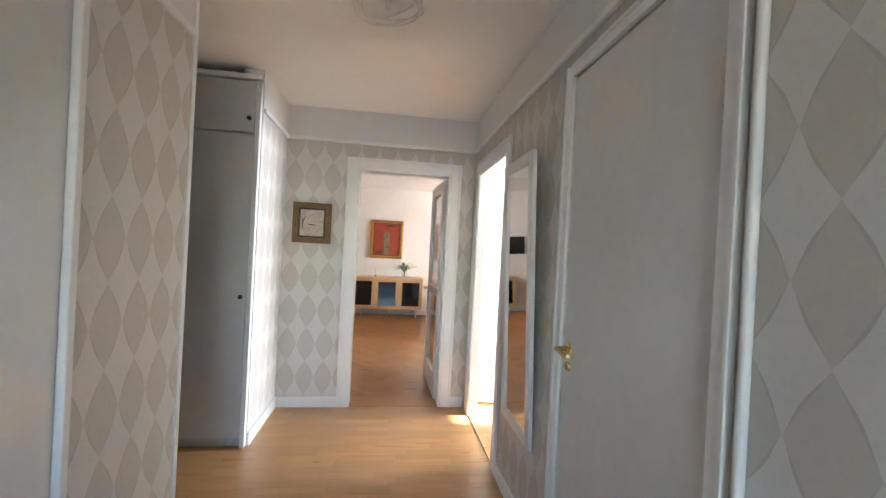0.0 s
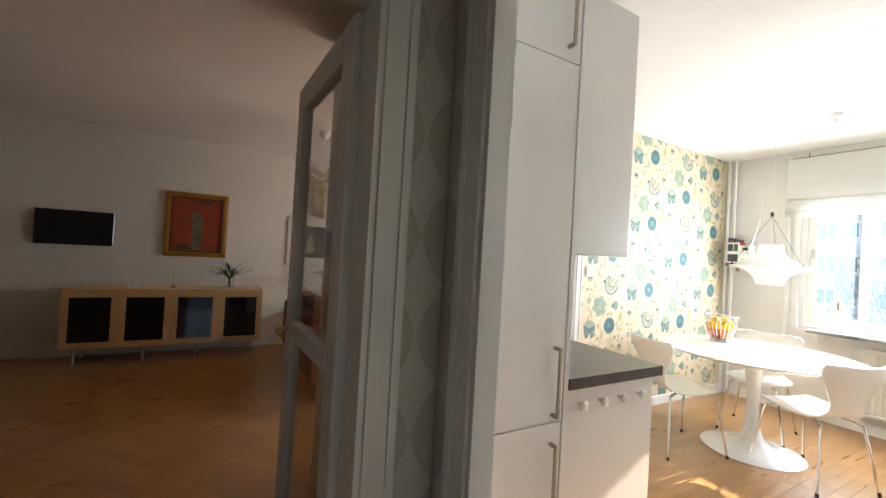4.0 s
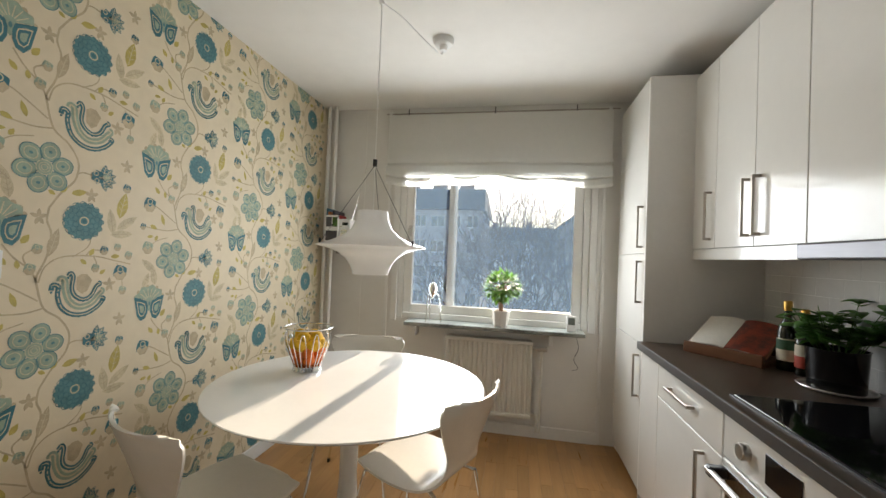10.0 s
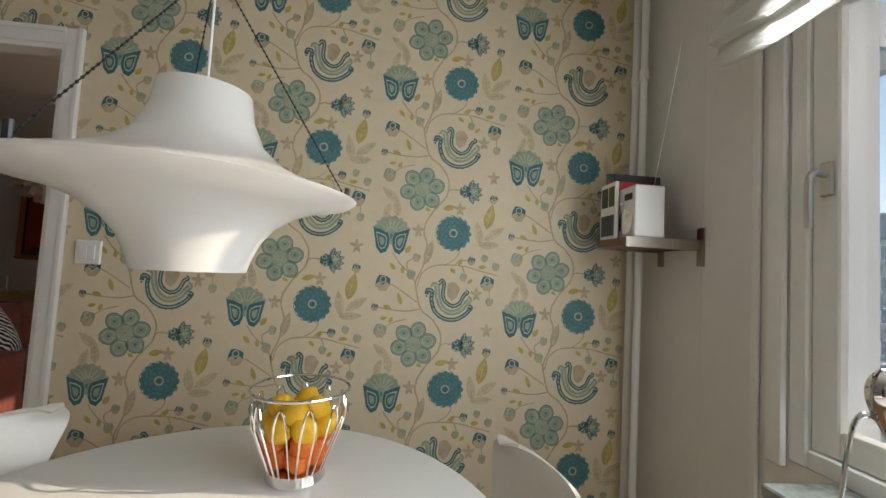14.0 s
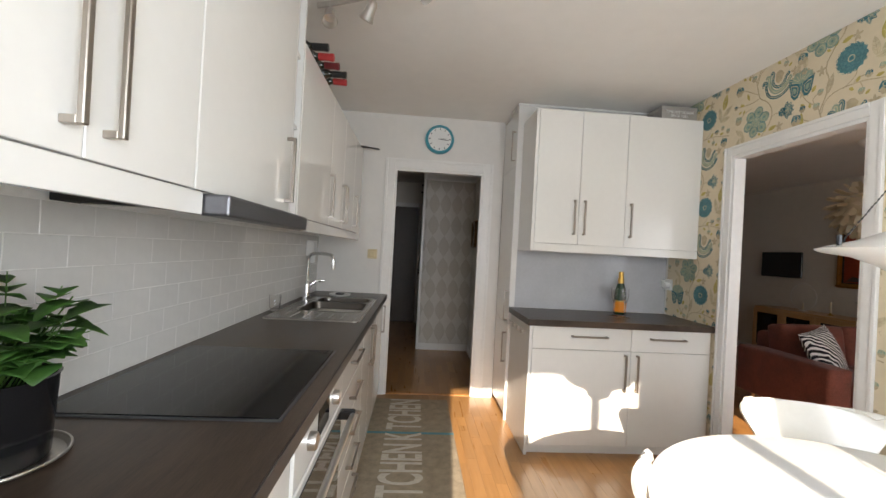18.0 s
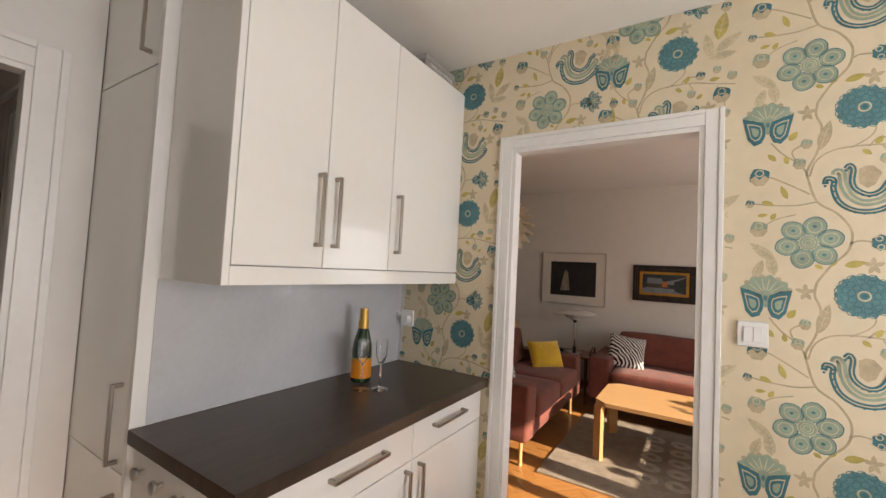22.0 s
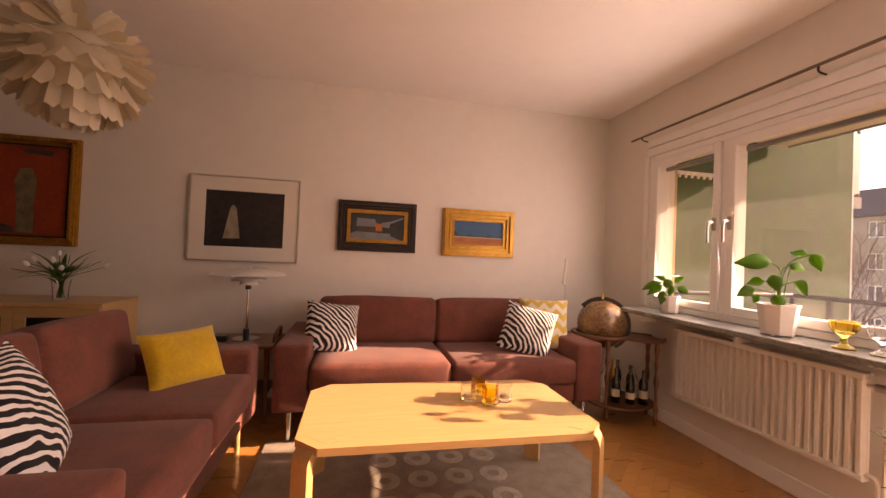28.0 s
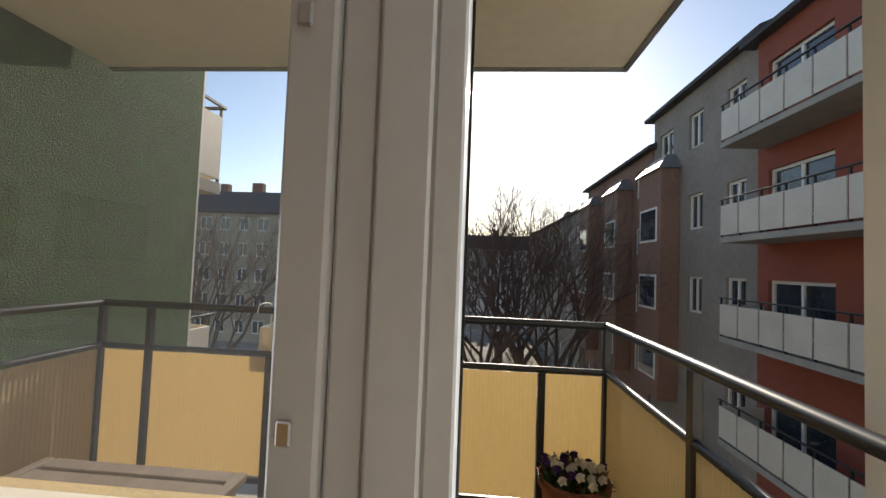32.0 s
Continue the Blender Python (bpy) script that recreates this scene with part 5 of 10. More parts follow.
front_y("door", c, 2.845, 3.424, ZB, 2.10, WALL_F, (2.875, ZM, 0.235, "v"))
front_y("door", c, 2.475, 2.845, ZB, 2.10, WALL_F, (2.505, ZM, 0.235, "v"))
c = wall_cabinet(1.67, 2.473, ZB, 2.10, "white glossy wall cabinet near the hall door")
front_y("door", c, 2.06, 2.473, ZB, 2.10, WALL_F, (2.435, ZM, 0.235, "v"))
front_y("door", c, 1.67, 2.06, ZB, 2.10, WALL_F, (2.015, ZM, 0.235, "v"))
for x0, x1 in ((1.67, 3.468), (4.12, 5.005)):
    solid("light_valance", boxed((x0, WALL_F - 0.022, 1.348), (x1, WALL_F - 0.003, 1.3985), 0.001), M["cabinet"], "white light valance under the wall cabinets", "valance")

# cooker hood
hd = thing("cooker_hood", (0, 0, 0), "slim dark steel pull-out cooker hood under the cabinet", "cooker hood")
part("body", boxed((3.49, KY0 + 0.02, 1.362), (4.115, WALL_F - 0.02, 1.3985), 0.002), M["dark_void"], hd)
part("front_bar", boxed((3.47, WALL_F - 0.015, 1.347), (4.115, WALL_F + 0.055, 1.397), 0.006, 2), M["hood_steel"], hd, "dark brushed steel pull-out bar")
part("filter", boxed((3.58, KY0 + 0.06, 1.358), (4.08, WALL_F - 0.05, 1.3615), 0.001), M["steel"], hd)

# tall units at the window end
c = thing("tall_cabinet", (0, 0, 0), "tall white kitchen cabinet beside the window", "cabinet")
TY = 2.373
part("side_panel", boxed((5.009, KY0 + 0.004, FZ), (5.027, TY, 2.333), 0.001), M["cab_side"], c)
part("carcass", boxed((5.028, KY0 + 0.004, 0.10), (5.60, TY - FT - 0.002, 2.331)), M["cab_side"], c)
part("plinth", boxed((5.028, KY0 + 0.02, FZ), (5.60, TY - 0.05, 0.099)), M["cab_side"], c)
front_y("door", c, 5.028, 5.60, 1.37, 2.331, TY, (5.075, 1.52, 0.235, "v"))
front_y("door", c, 5.028, 5.60, 0.88, 1.37, TY, (5.075, 1.215, 0.235, "v"))
front_y("door", c, 5.028, 5.60, 0.10, 0.88, TY, (5.075, 0.70, 0.235, "v"))
part("filler", boxed((5.605, KY0 + 0.01, FZ), (KX1 - 0.002, TY - 0.03, 2.331)), M["cab_side"], c)

# tiles of the splashback
TW, TH, TJ = 0.1525, 0.0765, 0.0020
tile_mesh = {}


def tile_piece(w):
    if w not in tile_mesh:
        bm = boxed((0, 0, 0), (w, 0.0065, TH - TJ), 0.0009)
        me = bpy.data.meshes.new("tile")
        bm.to_mesh(me)
        bm.free()
        me.materials.append(M["tile"])
        tile_mesh[w] = me
    return tile_mesh[w]


back = structure("splashback", boxed((1.605, KY0 + 0.0005, 0.901), (5.008, KY0 + 0.0101, 1.399)), M["grout"], "white brick-bond tiled splashback")
for r in range(7):
    z = 0.9035 + r * TH
    if z + TH > 1.42:
        break
    x = 1.6065 - (TW / 2 if r % 2 else 0)
    while x < 5.003:
        a, b = max(x, 1.6065), min(x + TW - TJ, 5.007)
        if b - a > 0.012:
            ob = new("tile", tile_piece(round(b - a, 4)))
            ob.parent = back
            ob.location = (a, KY0 + 0.0042, z)
        x += TW

# ---- kitchen: units beside the hall door ----
IX1 = 2.405
c = thing("fridge_cabinet", (0, 0, 0), "tall white fridge and freezer cabinet with grey handles", "cabinet")
part("carcass", boxed((1.56, 3.38, 0.08), (2.044, 4.575, 2.427)), M["cab_side"], c)
part("plinth", boxed((1.56, 3.44, FZ), (2.044, 4.57, 0.079)), M["cab_side"], c)
part("side_panel", boxed((2.045, 3.355, FZ), (2.065, 4.576, 2.43), 0.001), M["cab_side"], c)
part("top_trim", boxed((1.605, 3.345, 2.43), (2.085, 4.576, 2.444), 0.002), M["cab_side"], c)


def front_ym(name, parent, x0, x1, z0, z1, y, handle=None):
    """A flat front that faces -y."""
    d = part(name, boxed((x0 + 0.0015, y, z0 + 0.0015), (x1 - 0.0015, y + FT, z1 - 0.0015), 0.0015), M["cabinet"], parent)
    if handle:
        h = part("handle", bar_handle(handle[2]), M["nickel"], d, "brushed steel bar handle")
        h.matrix_local = pose(handle[0], y, handle[1])
    return d


front_ym("door", c, 1.55, 2.044, 1.98, 2.427, 3.358, (1.985, 2.14, 0.235))
front_ym("door", c, 1.55, 2.044, 0.76, 1.98, 3.358, (1.995, 0.90, 0.235))
front_ym("door", c, 1.55, 2.044, 0.085, 0.76, 3.358, (1.995, 0.58, 0.235))
part("hall_side_panel", boxed((1.532, 3.359, FZ), (1.549, 4.576, 2.43), 0.001), M["cab_side"], c)

c = thing("base_cabinet", (0, 0, 0), "white base cabinet with two drawers over two doors", "cabinet")
BX, IY = 2.575, 3.372
part("carcass", boxed((2.070, IY + 0.02, 0.10), (BX - FT - 0.002, 4.575, 0.858)), M["cab_side"], c)
part("plinth", boxed((2.070, IY + 0.022, FZ), (BX - 0.035, 4.57, 0.099)), M["cab_side"], c)
part("end_panel", boxed((2.069, IY, FZ), (BX, IY + 0.019, 0.859), 0.001), M["cab_side"], c)
front_x("drawer", c, IY + 0.02, 4.04, 0.712, 0.858, BX, (3.76, 0.80, 0.235, "h"))
front_x("drawer", c, 4.04, 4.575, 0.712, 0.858, BX, (4.28, 0.80, 0.235, "h"))
front_x("door", c, IY + 0.02, 4.04, 0.10, 0.712, BX, (4.0, 0.575, 0.235, "v"))
front_x("door", c, 4.04, 4.575, 0.10, 0.712, BX, (4.08, 0.575, 0.235, "v"))
for x in (2.14, 2.25, 2.36, 2.47):
    bm = bmesh.new()
    lathe(bm, [(0.007, 0), (0.007, 0.014), (0.017, 0.020), (0.017, 0.028), (0.013, 0.031)], 16)
    k = part("hook_knob", bm, M["steel"], c, "small round steel towel knob", True)
    k.matrix_local = pose(x, IY, 0.80, 90, 0, 0)
tp = thing("worktop", (0, 0, 0), "short brown-grey laminate worktop on the base cabinet", "worktop")
part("slab", boxed((2.069, 3.352, 0.86), (2.607, 4.577, 0.90), 0.001), M["worktop_across"], tp)
c = thing("wall_cabinet", (0, 0, 0), "white glossy wall cabinet with three doors", "cabinet")
part("carcass", boxed((2.069, 3.418, 1.385), (IX1 - FT - 0.002, 4.577, 2.295)), M["cab_side"], c)
part("end_panel", boxed((2.069, 3.397, 1.332), (IX1, 3.417, 2.297), 0.001), M["cabinet"], c)
front_x("door", c, 3.418, 3.72, 1.385, 2.297, IX1, (3.685, 1.57, 0.235, "v"))
front_x("door", c, 3.72, 4.045, 1.385, 2.297, IX1, (3.755, 1.57, 0.235, "v"))
front_x("door", c, 4.045, 4.577, 1.385, 2.297, IX1, (4.08, 1.57, 0.235, "v"))
part("valance", boxed((2.28, 3.418, 1.332), (IX1 - 0.001, 4.577, 1.3835), 0.001), M["cabinet"], c)
solid("splash_panel", boxed((2.0665, 3.395, 0.902), (2.0685, 4.577, 1.331)), M["splash_grey"], "plain grey-white splash panel over the worktop", "panel")


# ---- kinds of living-room things ----
def cushion(name, at, w, h, d, mat, label, group=""):
    """A stuffed square cushion, upright in the x-z plane, its base at the origin."""
    bm = bmesh.new()
    n = 16
    rng = random.Random(int(w * 1000 + h * 77 + len(label)))
    rows = {}
    for s in (-1, 1):
        for i in range(n + 1):
            for j in range(n + 1):
                if s == 1 and (i in (0, n) or j in (0, n)):
                    rows[s, i, j] = rows[-1, i, j]
                    continue
                u, v = i / n * 2 - 1, j / n * 2 - 1
                pin = 1 - 0.07 * (1 - v * v) * abs(u) ** 3
                pin2 = 1 - 0.07 * (1 - u * u) * abs(v) ** 3
                t = (max(0.0, 1 - u * u) * max(0.0, 1 - v * v)) ** 0.42
                wob = 0.06 * math.sin(5 * u + 3 * v + w * 9) * t + rng.uniform(-0.015, 0.015) * t
                rows[s, i, j] = bm.verts.new((u * pin * w / 2, s * d / 2 * t * (1 + wob), (v * pin2 + 1) * h / 2))
    for s in (-1, 1):
        for i in range(n):
            for j in range(n):
                q = [rows[s, i, j], rows[s, i + 1, j], rows[s, i + 1, j + 1], rows[s, i, j + 1]]
                bm.faces.new(q if s < 0 else q[::-1])
    return solid(name, bm, M[mat], label, "cushion", group, "", at, True)


def soft_box(lo, hi, r=0.04, puff=0.02, n=10):
    """An upholstered block: rounded edges and slightly swollen faces."""
    bm = bmesh.new()
    box(bm, lo, hi, r, 3)
    c, h = [(a + b) / 2 for a, b in zip(lo, hi)], [(b - a) / 2 for a, b in zip(lo, hi)]
    bmesh.ops.subdivide_edges(bm, edges=[e for e in bm.edges if e.calc_length() > 0.12], cuts=4, use_grid_fill=True)
    for v in bm.verts:
        u = [(v.co[k] - c[k]) / h[k] for k in range(3)]
        for k in range(3):
            if abs(u[k]) > 0.9:
                o = [abs(u[j]) for j in range(3) if j != k]
                v.co[k] += math.copysign(puff * (1 - min(1, o[0]) ** 2) * (1 - min(1, o[1]) ** 2), u[k])
        v.co += Vector((noise.noise(v.co * 7), noise.noise(v.co * 7 + Vector((9, 0, 0))), noise.noise(v.co * 7 + Vector((0, 9, 0))))) * 0.004
    return bm


def sofa(at, w, label, back_h=0.77, leg="chrome"):
    """A two-cushion sofa facing -y; the origin is on the floor at the middle of its front edge."""
    s = thing("sofa", at, label, "sofa", "sofas in the living room")
    D, A = 0.84, 0.19
    for x in (-w / 2, w / 2 - A):
        part("armrest", soft_box((x, 0.02, 0.19), (x + A, D - 0.03, 0.575), 0.020, 0.004), M["fabric"], s, "", True)
    part("base", soft_box((-w / 2 + A, 0.03, 0.19), (w / 2 - A, D - 0.04, 0.315), 0.02, 0.0), M["fabric"], s, "", True)
    part("back_frame", soft_box((-w / 2 + A, D - 0.16, 0.315), (w / 2 - A, D, 0.70), 0.035, 0.004), M["fabric"], s, "", True)
    half = (w - 2 * A) / 2
    for k in (0, 1):
        x0 = -w / 2 + A + k * half
        part("seat_cushion", soft_box((x0 + 0.003, 0.0, 0.31), (x0 + half - 0.003, D - 0.20, 0.468), 0.032, 0.009), M["fabric"], s, "", True)
        bc = part("back_cushion", soft_box((x0 + 0.004, -0.085, 0.0), (x0 + half - 0.004, 0.085, back_h - 0.445), 0.035, 0.014), M["fabric"], s, "", True)
        bc.matrix_local = pose(0, D - 0.235, 0.462, -11, 0, 0)
    for x in (-w / 2 + 0.09, w / 2 - 0.09):
        for y in (0.09, D - 0.12):
            bm = bmesh.new()
            tube(bm, [(x, y, 0), (x, y, 0.192)], 0.014, 12)
            part("leg", bm, M[leg], s, "chrome leg" if leg == "chrome" else "pale wooden leg", True)
    return s


def coffee_table(at, w, d, h):
    """A bent birch table: the top runs over into curved legs at the corners."""
    t = thing("coffee_table", at, "birch veneer coffee table with bent laminated legs", "table")
    th = 0.028
    c = 0.085
    bm = bmesh.new()
    pts = [(-w / 2 + c, -d / 2), (w / 2 - c, -d / 2), (w / 2, -d / 2 + c), (w / 2, d / 2 - c), (w / 2 - c, d / 2), (-w / 2 + c, d / 2), (-w / 2, d / 2 - c), (-w / 2, -d / 2 + c)]
    loft(bm, [[(x, y, z) for x, y in pts] for z in (h - th, h)])
    part("tabletop", bm, M["birch"], t)
    for sx in (-1, 1):
        for sy in (-1, 1):
            bm = bmesh.new()
            R = 0.07
            rings = []
            for k in range(-1, 10):
                a = radians(90 * min(max(k, 0), 8) / 8)
                ext = -0.05 if k < 0 else 0.0
                low = k == 9
                r_o = ext + R * math.sin(a)
                z_o = h - R * (1 - math.cos(a)) if not low else 0.0
                ring = []
                for e in (0, 1):
                    rr = r_o - (th if e and not low else (th if e else 0)) * math.sin(a)
                    zz = z_o - (th * math.cos(a) if e else 0)
                    for s in (-0.042, 0.042):
                        # outward along the corner's diagonal
                        ou, tu = Vector((sx, sy, 0)).normalized(), Vector((-sy, sx, 0)).normalized()
                        base = Vector((sx * (w / 2 - c / 2), sy * (d / 2 - c / 2), 0)) - ou * 0.045
                        wd = s * (1.35 if k <= 0 else 1.0)
                        ring.append(base + ou * rr + tu * wd + Vector((0, 0, zz + 0.0008 if not low else zz)))
                rings.append([ring[0], ring[1], ring[3], ring[2]])
            loft(bm, rings)
            part("bent_leg", bm, M["birch"], t, "", False)
    return t


def picture(name, at, w, h, fw, mat_frame, mat_canvas, label, depth=0.03, slip=None, shapes=()):
    """A framed picture facing -y, hung by its lower left corner's plane: the origin is the middle of its back. shapes: flat patches (x0, x1, z0, z1, material)."""
    p = thing(name, at, label, "picture", "framed pictures")
    # four mitred lengths of stepped moulding
    steps = (0.55, 0.95, 1.0, 0.62, 0.82, 0.45, 0.60)
    prof = [(0.0, 0.0)]
    for k, d in enumerate(steps):
        prof += [(fw * (k + 0.04) / 7, depth * d), (fw * (k + 0.96) / 7, depth * d)]
    prof.append((fw, 0.0))
    for nm, half, off, turn in (("frame_bottom", w / 2, h / 2, 0), ("frame_side", h / 2, w / 2, 90), ("frame_top", w / 2, h / 2, 180), ("frame_side", h / 2, w / 2, 270)):
        ca, sa = round(math.cos(radians(turn))), round(math.sin(radians(turn)))
        bm = bmesh.new()
        loft(bm, [[(x * ca - z * sa, -d, x * sa + z * ca) for x, z, d in [(e * (half - s_ - 0.0003), -off + s_, d) for s_, d in prof]] for e in (-1, 1)])
        part(nm, bm, M[mat_frame], p)
    iw, ih = w / 2 - fw, h / 2 - fw
    if slip:
        part("slip", slab(bmesh.new(), (-iw, -depth * 0.6, -ih), (iw, -depth * 0.2, ih), [((-iw + slip[0], -1, -ih + slip[0]), (iw - slip[0], 1, ih - slip[0]))]), M[slip[1]], p)
        iw, ih = iw - slip[0], ih - slip[0]
    part("canvas", boxed((-iw, -depth * 0.3, -ih), (iw, -depth * 0.1, ih)), M[mat_canvas], p, "painted picture surface")
    for k, (pts, m) in enumerate(shapes):
        bm = bmesh.new()
        loft(bm, [[(x * iw, -depth * 0.3 - yy, z * ih) for x, z in pts] for yy in (0.0004 + 0.0003 * k, 0.0008 + 0.0003 * k)])
        part("painted_shape", bm, M[m], p)
    return p


def panel_radiator(at, w, h, ribs, label, relief=0.021):
    """A ribbed panel radiator facing -x; the origin is at the middle of its back, at its foot."""
    r = thing("radiator", at, label, "radiator")
    part("back_panel", boxed((-0.045, -w / 2, 0), (-0.03, w / 2, h), 0.004), M["radiator"], r)
    p = w / ribs
    for k in range(ribs):
        y = -w / 2 + (k + 0.5) * p
        bm = bmesh.new()
        loft(bm, [[(-0.045, y - p * 0.42, z), (-0.045 - relief, y - p * 0.22, z), (-0.045 - relief, y + p * 0.22, z), (-0.045, y + p * 0.42, z)] for z in (0.025, h - 0.025)])
        part("rib", bm, M["radiator"], r)
    for z in (0.0, h - 0.028):
        part("header", boxed((-0.072, -w / 2, z), (-0.03, w / 2, z + 0.028), 0.006, 2), M["radiator"], r)
    part("grille", boxed((-0.03, -w / 2 + 0.01, h - 0.012), (0.0, w / 2 - 0.01, h), 0.002), M["radiator"], r)
    for y in (-w / 2 + 0.12, w / 2 - 0.12):
        part("bracket", boxed((-0.03, y - 0.02, 0.05), (0.0, y + 0.02, h - 0.05)), M["radiator"], r)
    bm = bmesh.new()
    s = -1
    tube(bm, smooth_path([(-0.05, s * (w / 2), h - 0.05), (-0.05, s * (w / 2 + 0.05), h - 0.05), (-0.05, s * (w / 2 + 0.062), h - 0.075), (-0.05, s * (w / 2 + 0.062), 0.05), (-0.05, s * (w / 2 + 0.062), -0.09)], 4), 0.009, 10)
    part("supply_pipe", bm, M["radiator"], r, "", True)
    bm = bmesh.new()
    tube(bm, [(-0.05, s * (w / 2 + 0.03), h - 0.05), (-0.05, s * (w / 2 + 0.10), h - 0.05)], 0.018, 12)
    part("valve", bm, M["steel"], r, "metal radiator valve", True)
    bm = bmesh.new()
    tube(bm, smooth_path([(-0.05, s * w / 2, 0.03), (-0.05, s * (w / 2 + 0.03), 0.03), (-0.05, s * (w / 2 + 0.04), 0.0), (-0.05, s * (w / 2 + 0.04), -0.09)], 4), 0.009, 10)
    part("return_pipe", bm, M["radiator"], r, "", True)
    return r


def leaf_blade(bm, base, tip, width, up=Vector((0, 0, 1)), droop=0.15, n=5, mat=0, notch=False):
    """One leaf as a folded blade from base to tip."""
    base, tip = Vector(base), Vector(tip)
    d = tip - base
    side = d.cross(up)
    side = side.normalized() if side.length > 1e-6 else Vector((1, 0, 0))
    nrm = side.cross(d).normalized()
    L = d.length
    rows = []
    for k in range(n + 1):
        t = k / n
        w = width * math.sin(math.pi * min(0.98, max(0.04, t ** 0.75))) / 2
        c = base + d * t - nrm * droop * L * t * t
        rows.append((bm.verts.new(c + side * w + nrm * w * 0.25), bm.verts.new(c), bm.verts.new(c - side * w + nrm * w * 0.25)))
    for a, b in zip(rows, rows[1:]):
        for i in (0, 1):
            f = bm.faces.new((a[i], a[i + 1], b[i + 1], b[i]))
            f.material_index = mat
            f.smooth = True


def thicken(bm, t=0.0006):
    bm.normal_update()
    bmesh.ops.solidify(bm, geom=list(bm.faces), thickness=t)
    return bm


def fluted_pot(bm, r0, r1, h, n=12, foot=True):
    """A faceted pot with a lip, hollow at the top."""
    prof = [(r0 * 0.98, 0.008), (r0, 0.012), (r1, h - 0.012), (r1 * 1.06, h - 0.010), (r1 * 1.06, h), (r1 * 0.94, h), (r1 * 0.9, h - 0.03)]
    lathe(bm, prof, n)
    if foot:
        for k in range(4):
            a = k * math.tau / 4 + 0.4
            box(bm, (r0 * 0.8 * math.cos(a) - 0.008, r0 * 0.8 * math.sin(a) - 0.008, 0), (r0 * 0.8 * math.cos(a) + 0.008, r0 * 0.8 * math.sin(a) + 0.008, 0.0085))
    return bm


# ---- kinds of kitchen things ----
def shell_chair(at, label):
    """A moulded plywood shell chair on four thin splayed legs; faces -y, origin on the floor."""
    c = thing("dining_chair", at, label, "chair", "chairs round the kitchen table")
    line = smooth_path([(0, -0.225, 0.418), (0, -0.17, 0.432), (0, -0.02, 0.424), (0, 0.11, 0.422), (0, 0.175, 0.446), (0, 0.212, 0.52), (0, 0.245, 0.62), (0, 0.278, 0.71), (0, 0.293, 0.748), (0, 0.298, 0.760)], 5)
    widths = smooth_path([(0.135, 0, 0), (0.180, 0, 0), (0.205, 0, 0), (0.185, 0, 0), (0.135, 0, 0), (0.112, 0, 0), (0.168, 0, 0), (0.220, 0, 0), (0.212, 0, 0), (0.180, 0, 0)], 5)
    bm = bmesh.new()
    rows = []
    n = 16
    for i, (p, w) in enumerate(zip(line, widths)):
        t = i / (len(line) - 1)
        seat = max(0.0, 1 - t / 0.45)
        back = min(1.0, max(0.0, (t - 0.50) / 0.35)) ** 0.8
        front = max(0.0, 1 - t / 0.08)
        row = []
        for k in range(n + 1):
            u = k / n * 2 - 1
            round_ = (0.050 * front) * u ** 4
            row.append(bm.verts.new((u * w.x, p.y - 0.055 * back * u * u + round_, p.z + 0.016 * seat * u * u * (1 - front) - 0.018 * max(0.0, (t - 0.90) / 0.10) * u ** 6)))
        rows.append(row)
    for a, b in zip(rows, rows[1:]):
        for k in range(n):
            bm.faces.new((a[k], a[k + 1], b[k + 1], b[k]))
    bm.normal_update()
    bmesh.ops.solidify(bm, geom=list(bm.faces), thickness=0.009)
    part("seat_shell", bm, M["chair_white"], c, "white lacquered plywood shell", True)
    for sx in (-1, 1):
        for sy, y0, y1 in ((-1, -0.05, -0.20), (1, 0.04, 0.215)):
            bm = bmesh.new()
            tube(bm, smooth_path([(sx * 0.03, y0 * 0.6, 0.406), (sx * 0.10, y0 + (y1 - y0) * 0.35, 0.404), (sx * 0.135, y1 * 0.80, 0.39), (sx * 0.152, y1 * 0.87, 0.35), (sx * 0.205, y1 * 1.06, 0.02)], 4), 0.0075, 8)
            leg = part("leg", bm, M["chrome"], c, "thin chrome leg", True)
            bm = bmesh.new()
            tube(bm, [(sx * 0.205, y1 * 1.06, 0.022), (sx * 0.208, y1 * 1.07, 0.0)], 0.0095, 8)
            part("foot_cap", bm, M["black"], leg, "black plastic foot", True)
    bm = bmesh.new()
    lathe(bm, [(0.055, 0.395), (0.06, 0.40), (0.06, 0.412), (0.03, 0.414)], 16)
    part("mounting_plate", bm, M["black"], c, "", True)
    return c


def tulip_table(at, r, h):
    t = thing("dining_table", at, "round white pedestal dining table with trumpet foot", "table")
    bm = bmesh.new()
    lathe(bm, [(0.0, h - 0.022), (r - 0.03, h - 0.022), (r - 0.004, h - 0.008), (r, h - 0.004), (r - 0.002, h), (0, h)], 72, caps=False)
    part("tabletop", bm, M["table_white"], t, "glossy white round top", True)
    bm = bmesh.new()
    lathe(bm, [(0.0, 0.0), (0.30, 0.0), (0.305, 0.006), (0.29, 0.013), (0.20, 0.024), (0.12, 0.045), (0.07, 0.09), (0.046, 0.17), (0.038, 0.30), (0.040, 0.45), (0.052, 0.58), (0.085, 0.66), (0.14, h - 0.022)], 48, caps=False)
    part("pedestal", bm, M["table_white"], t, "white trumpet-shaped foot", True)
    return t


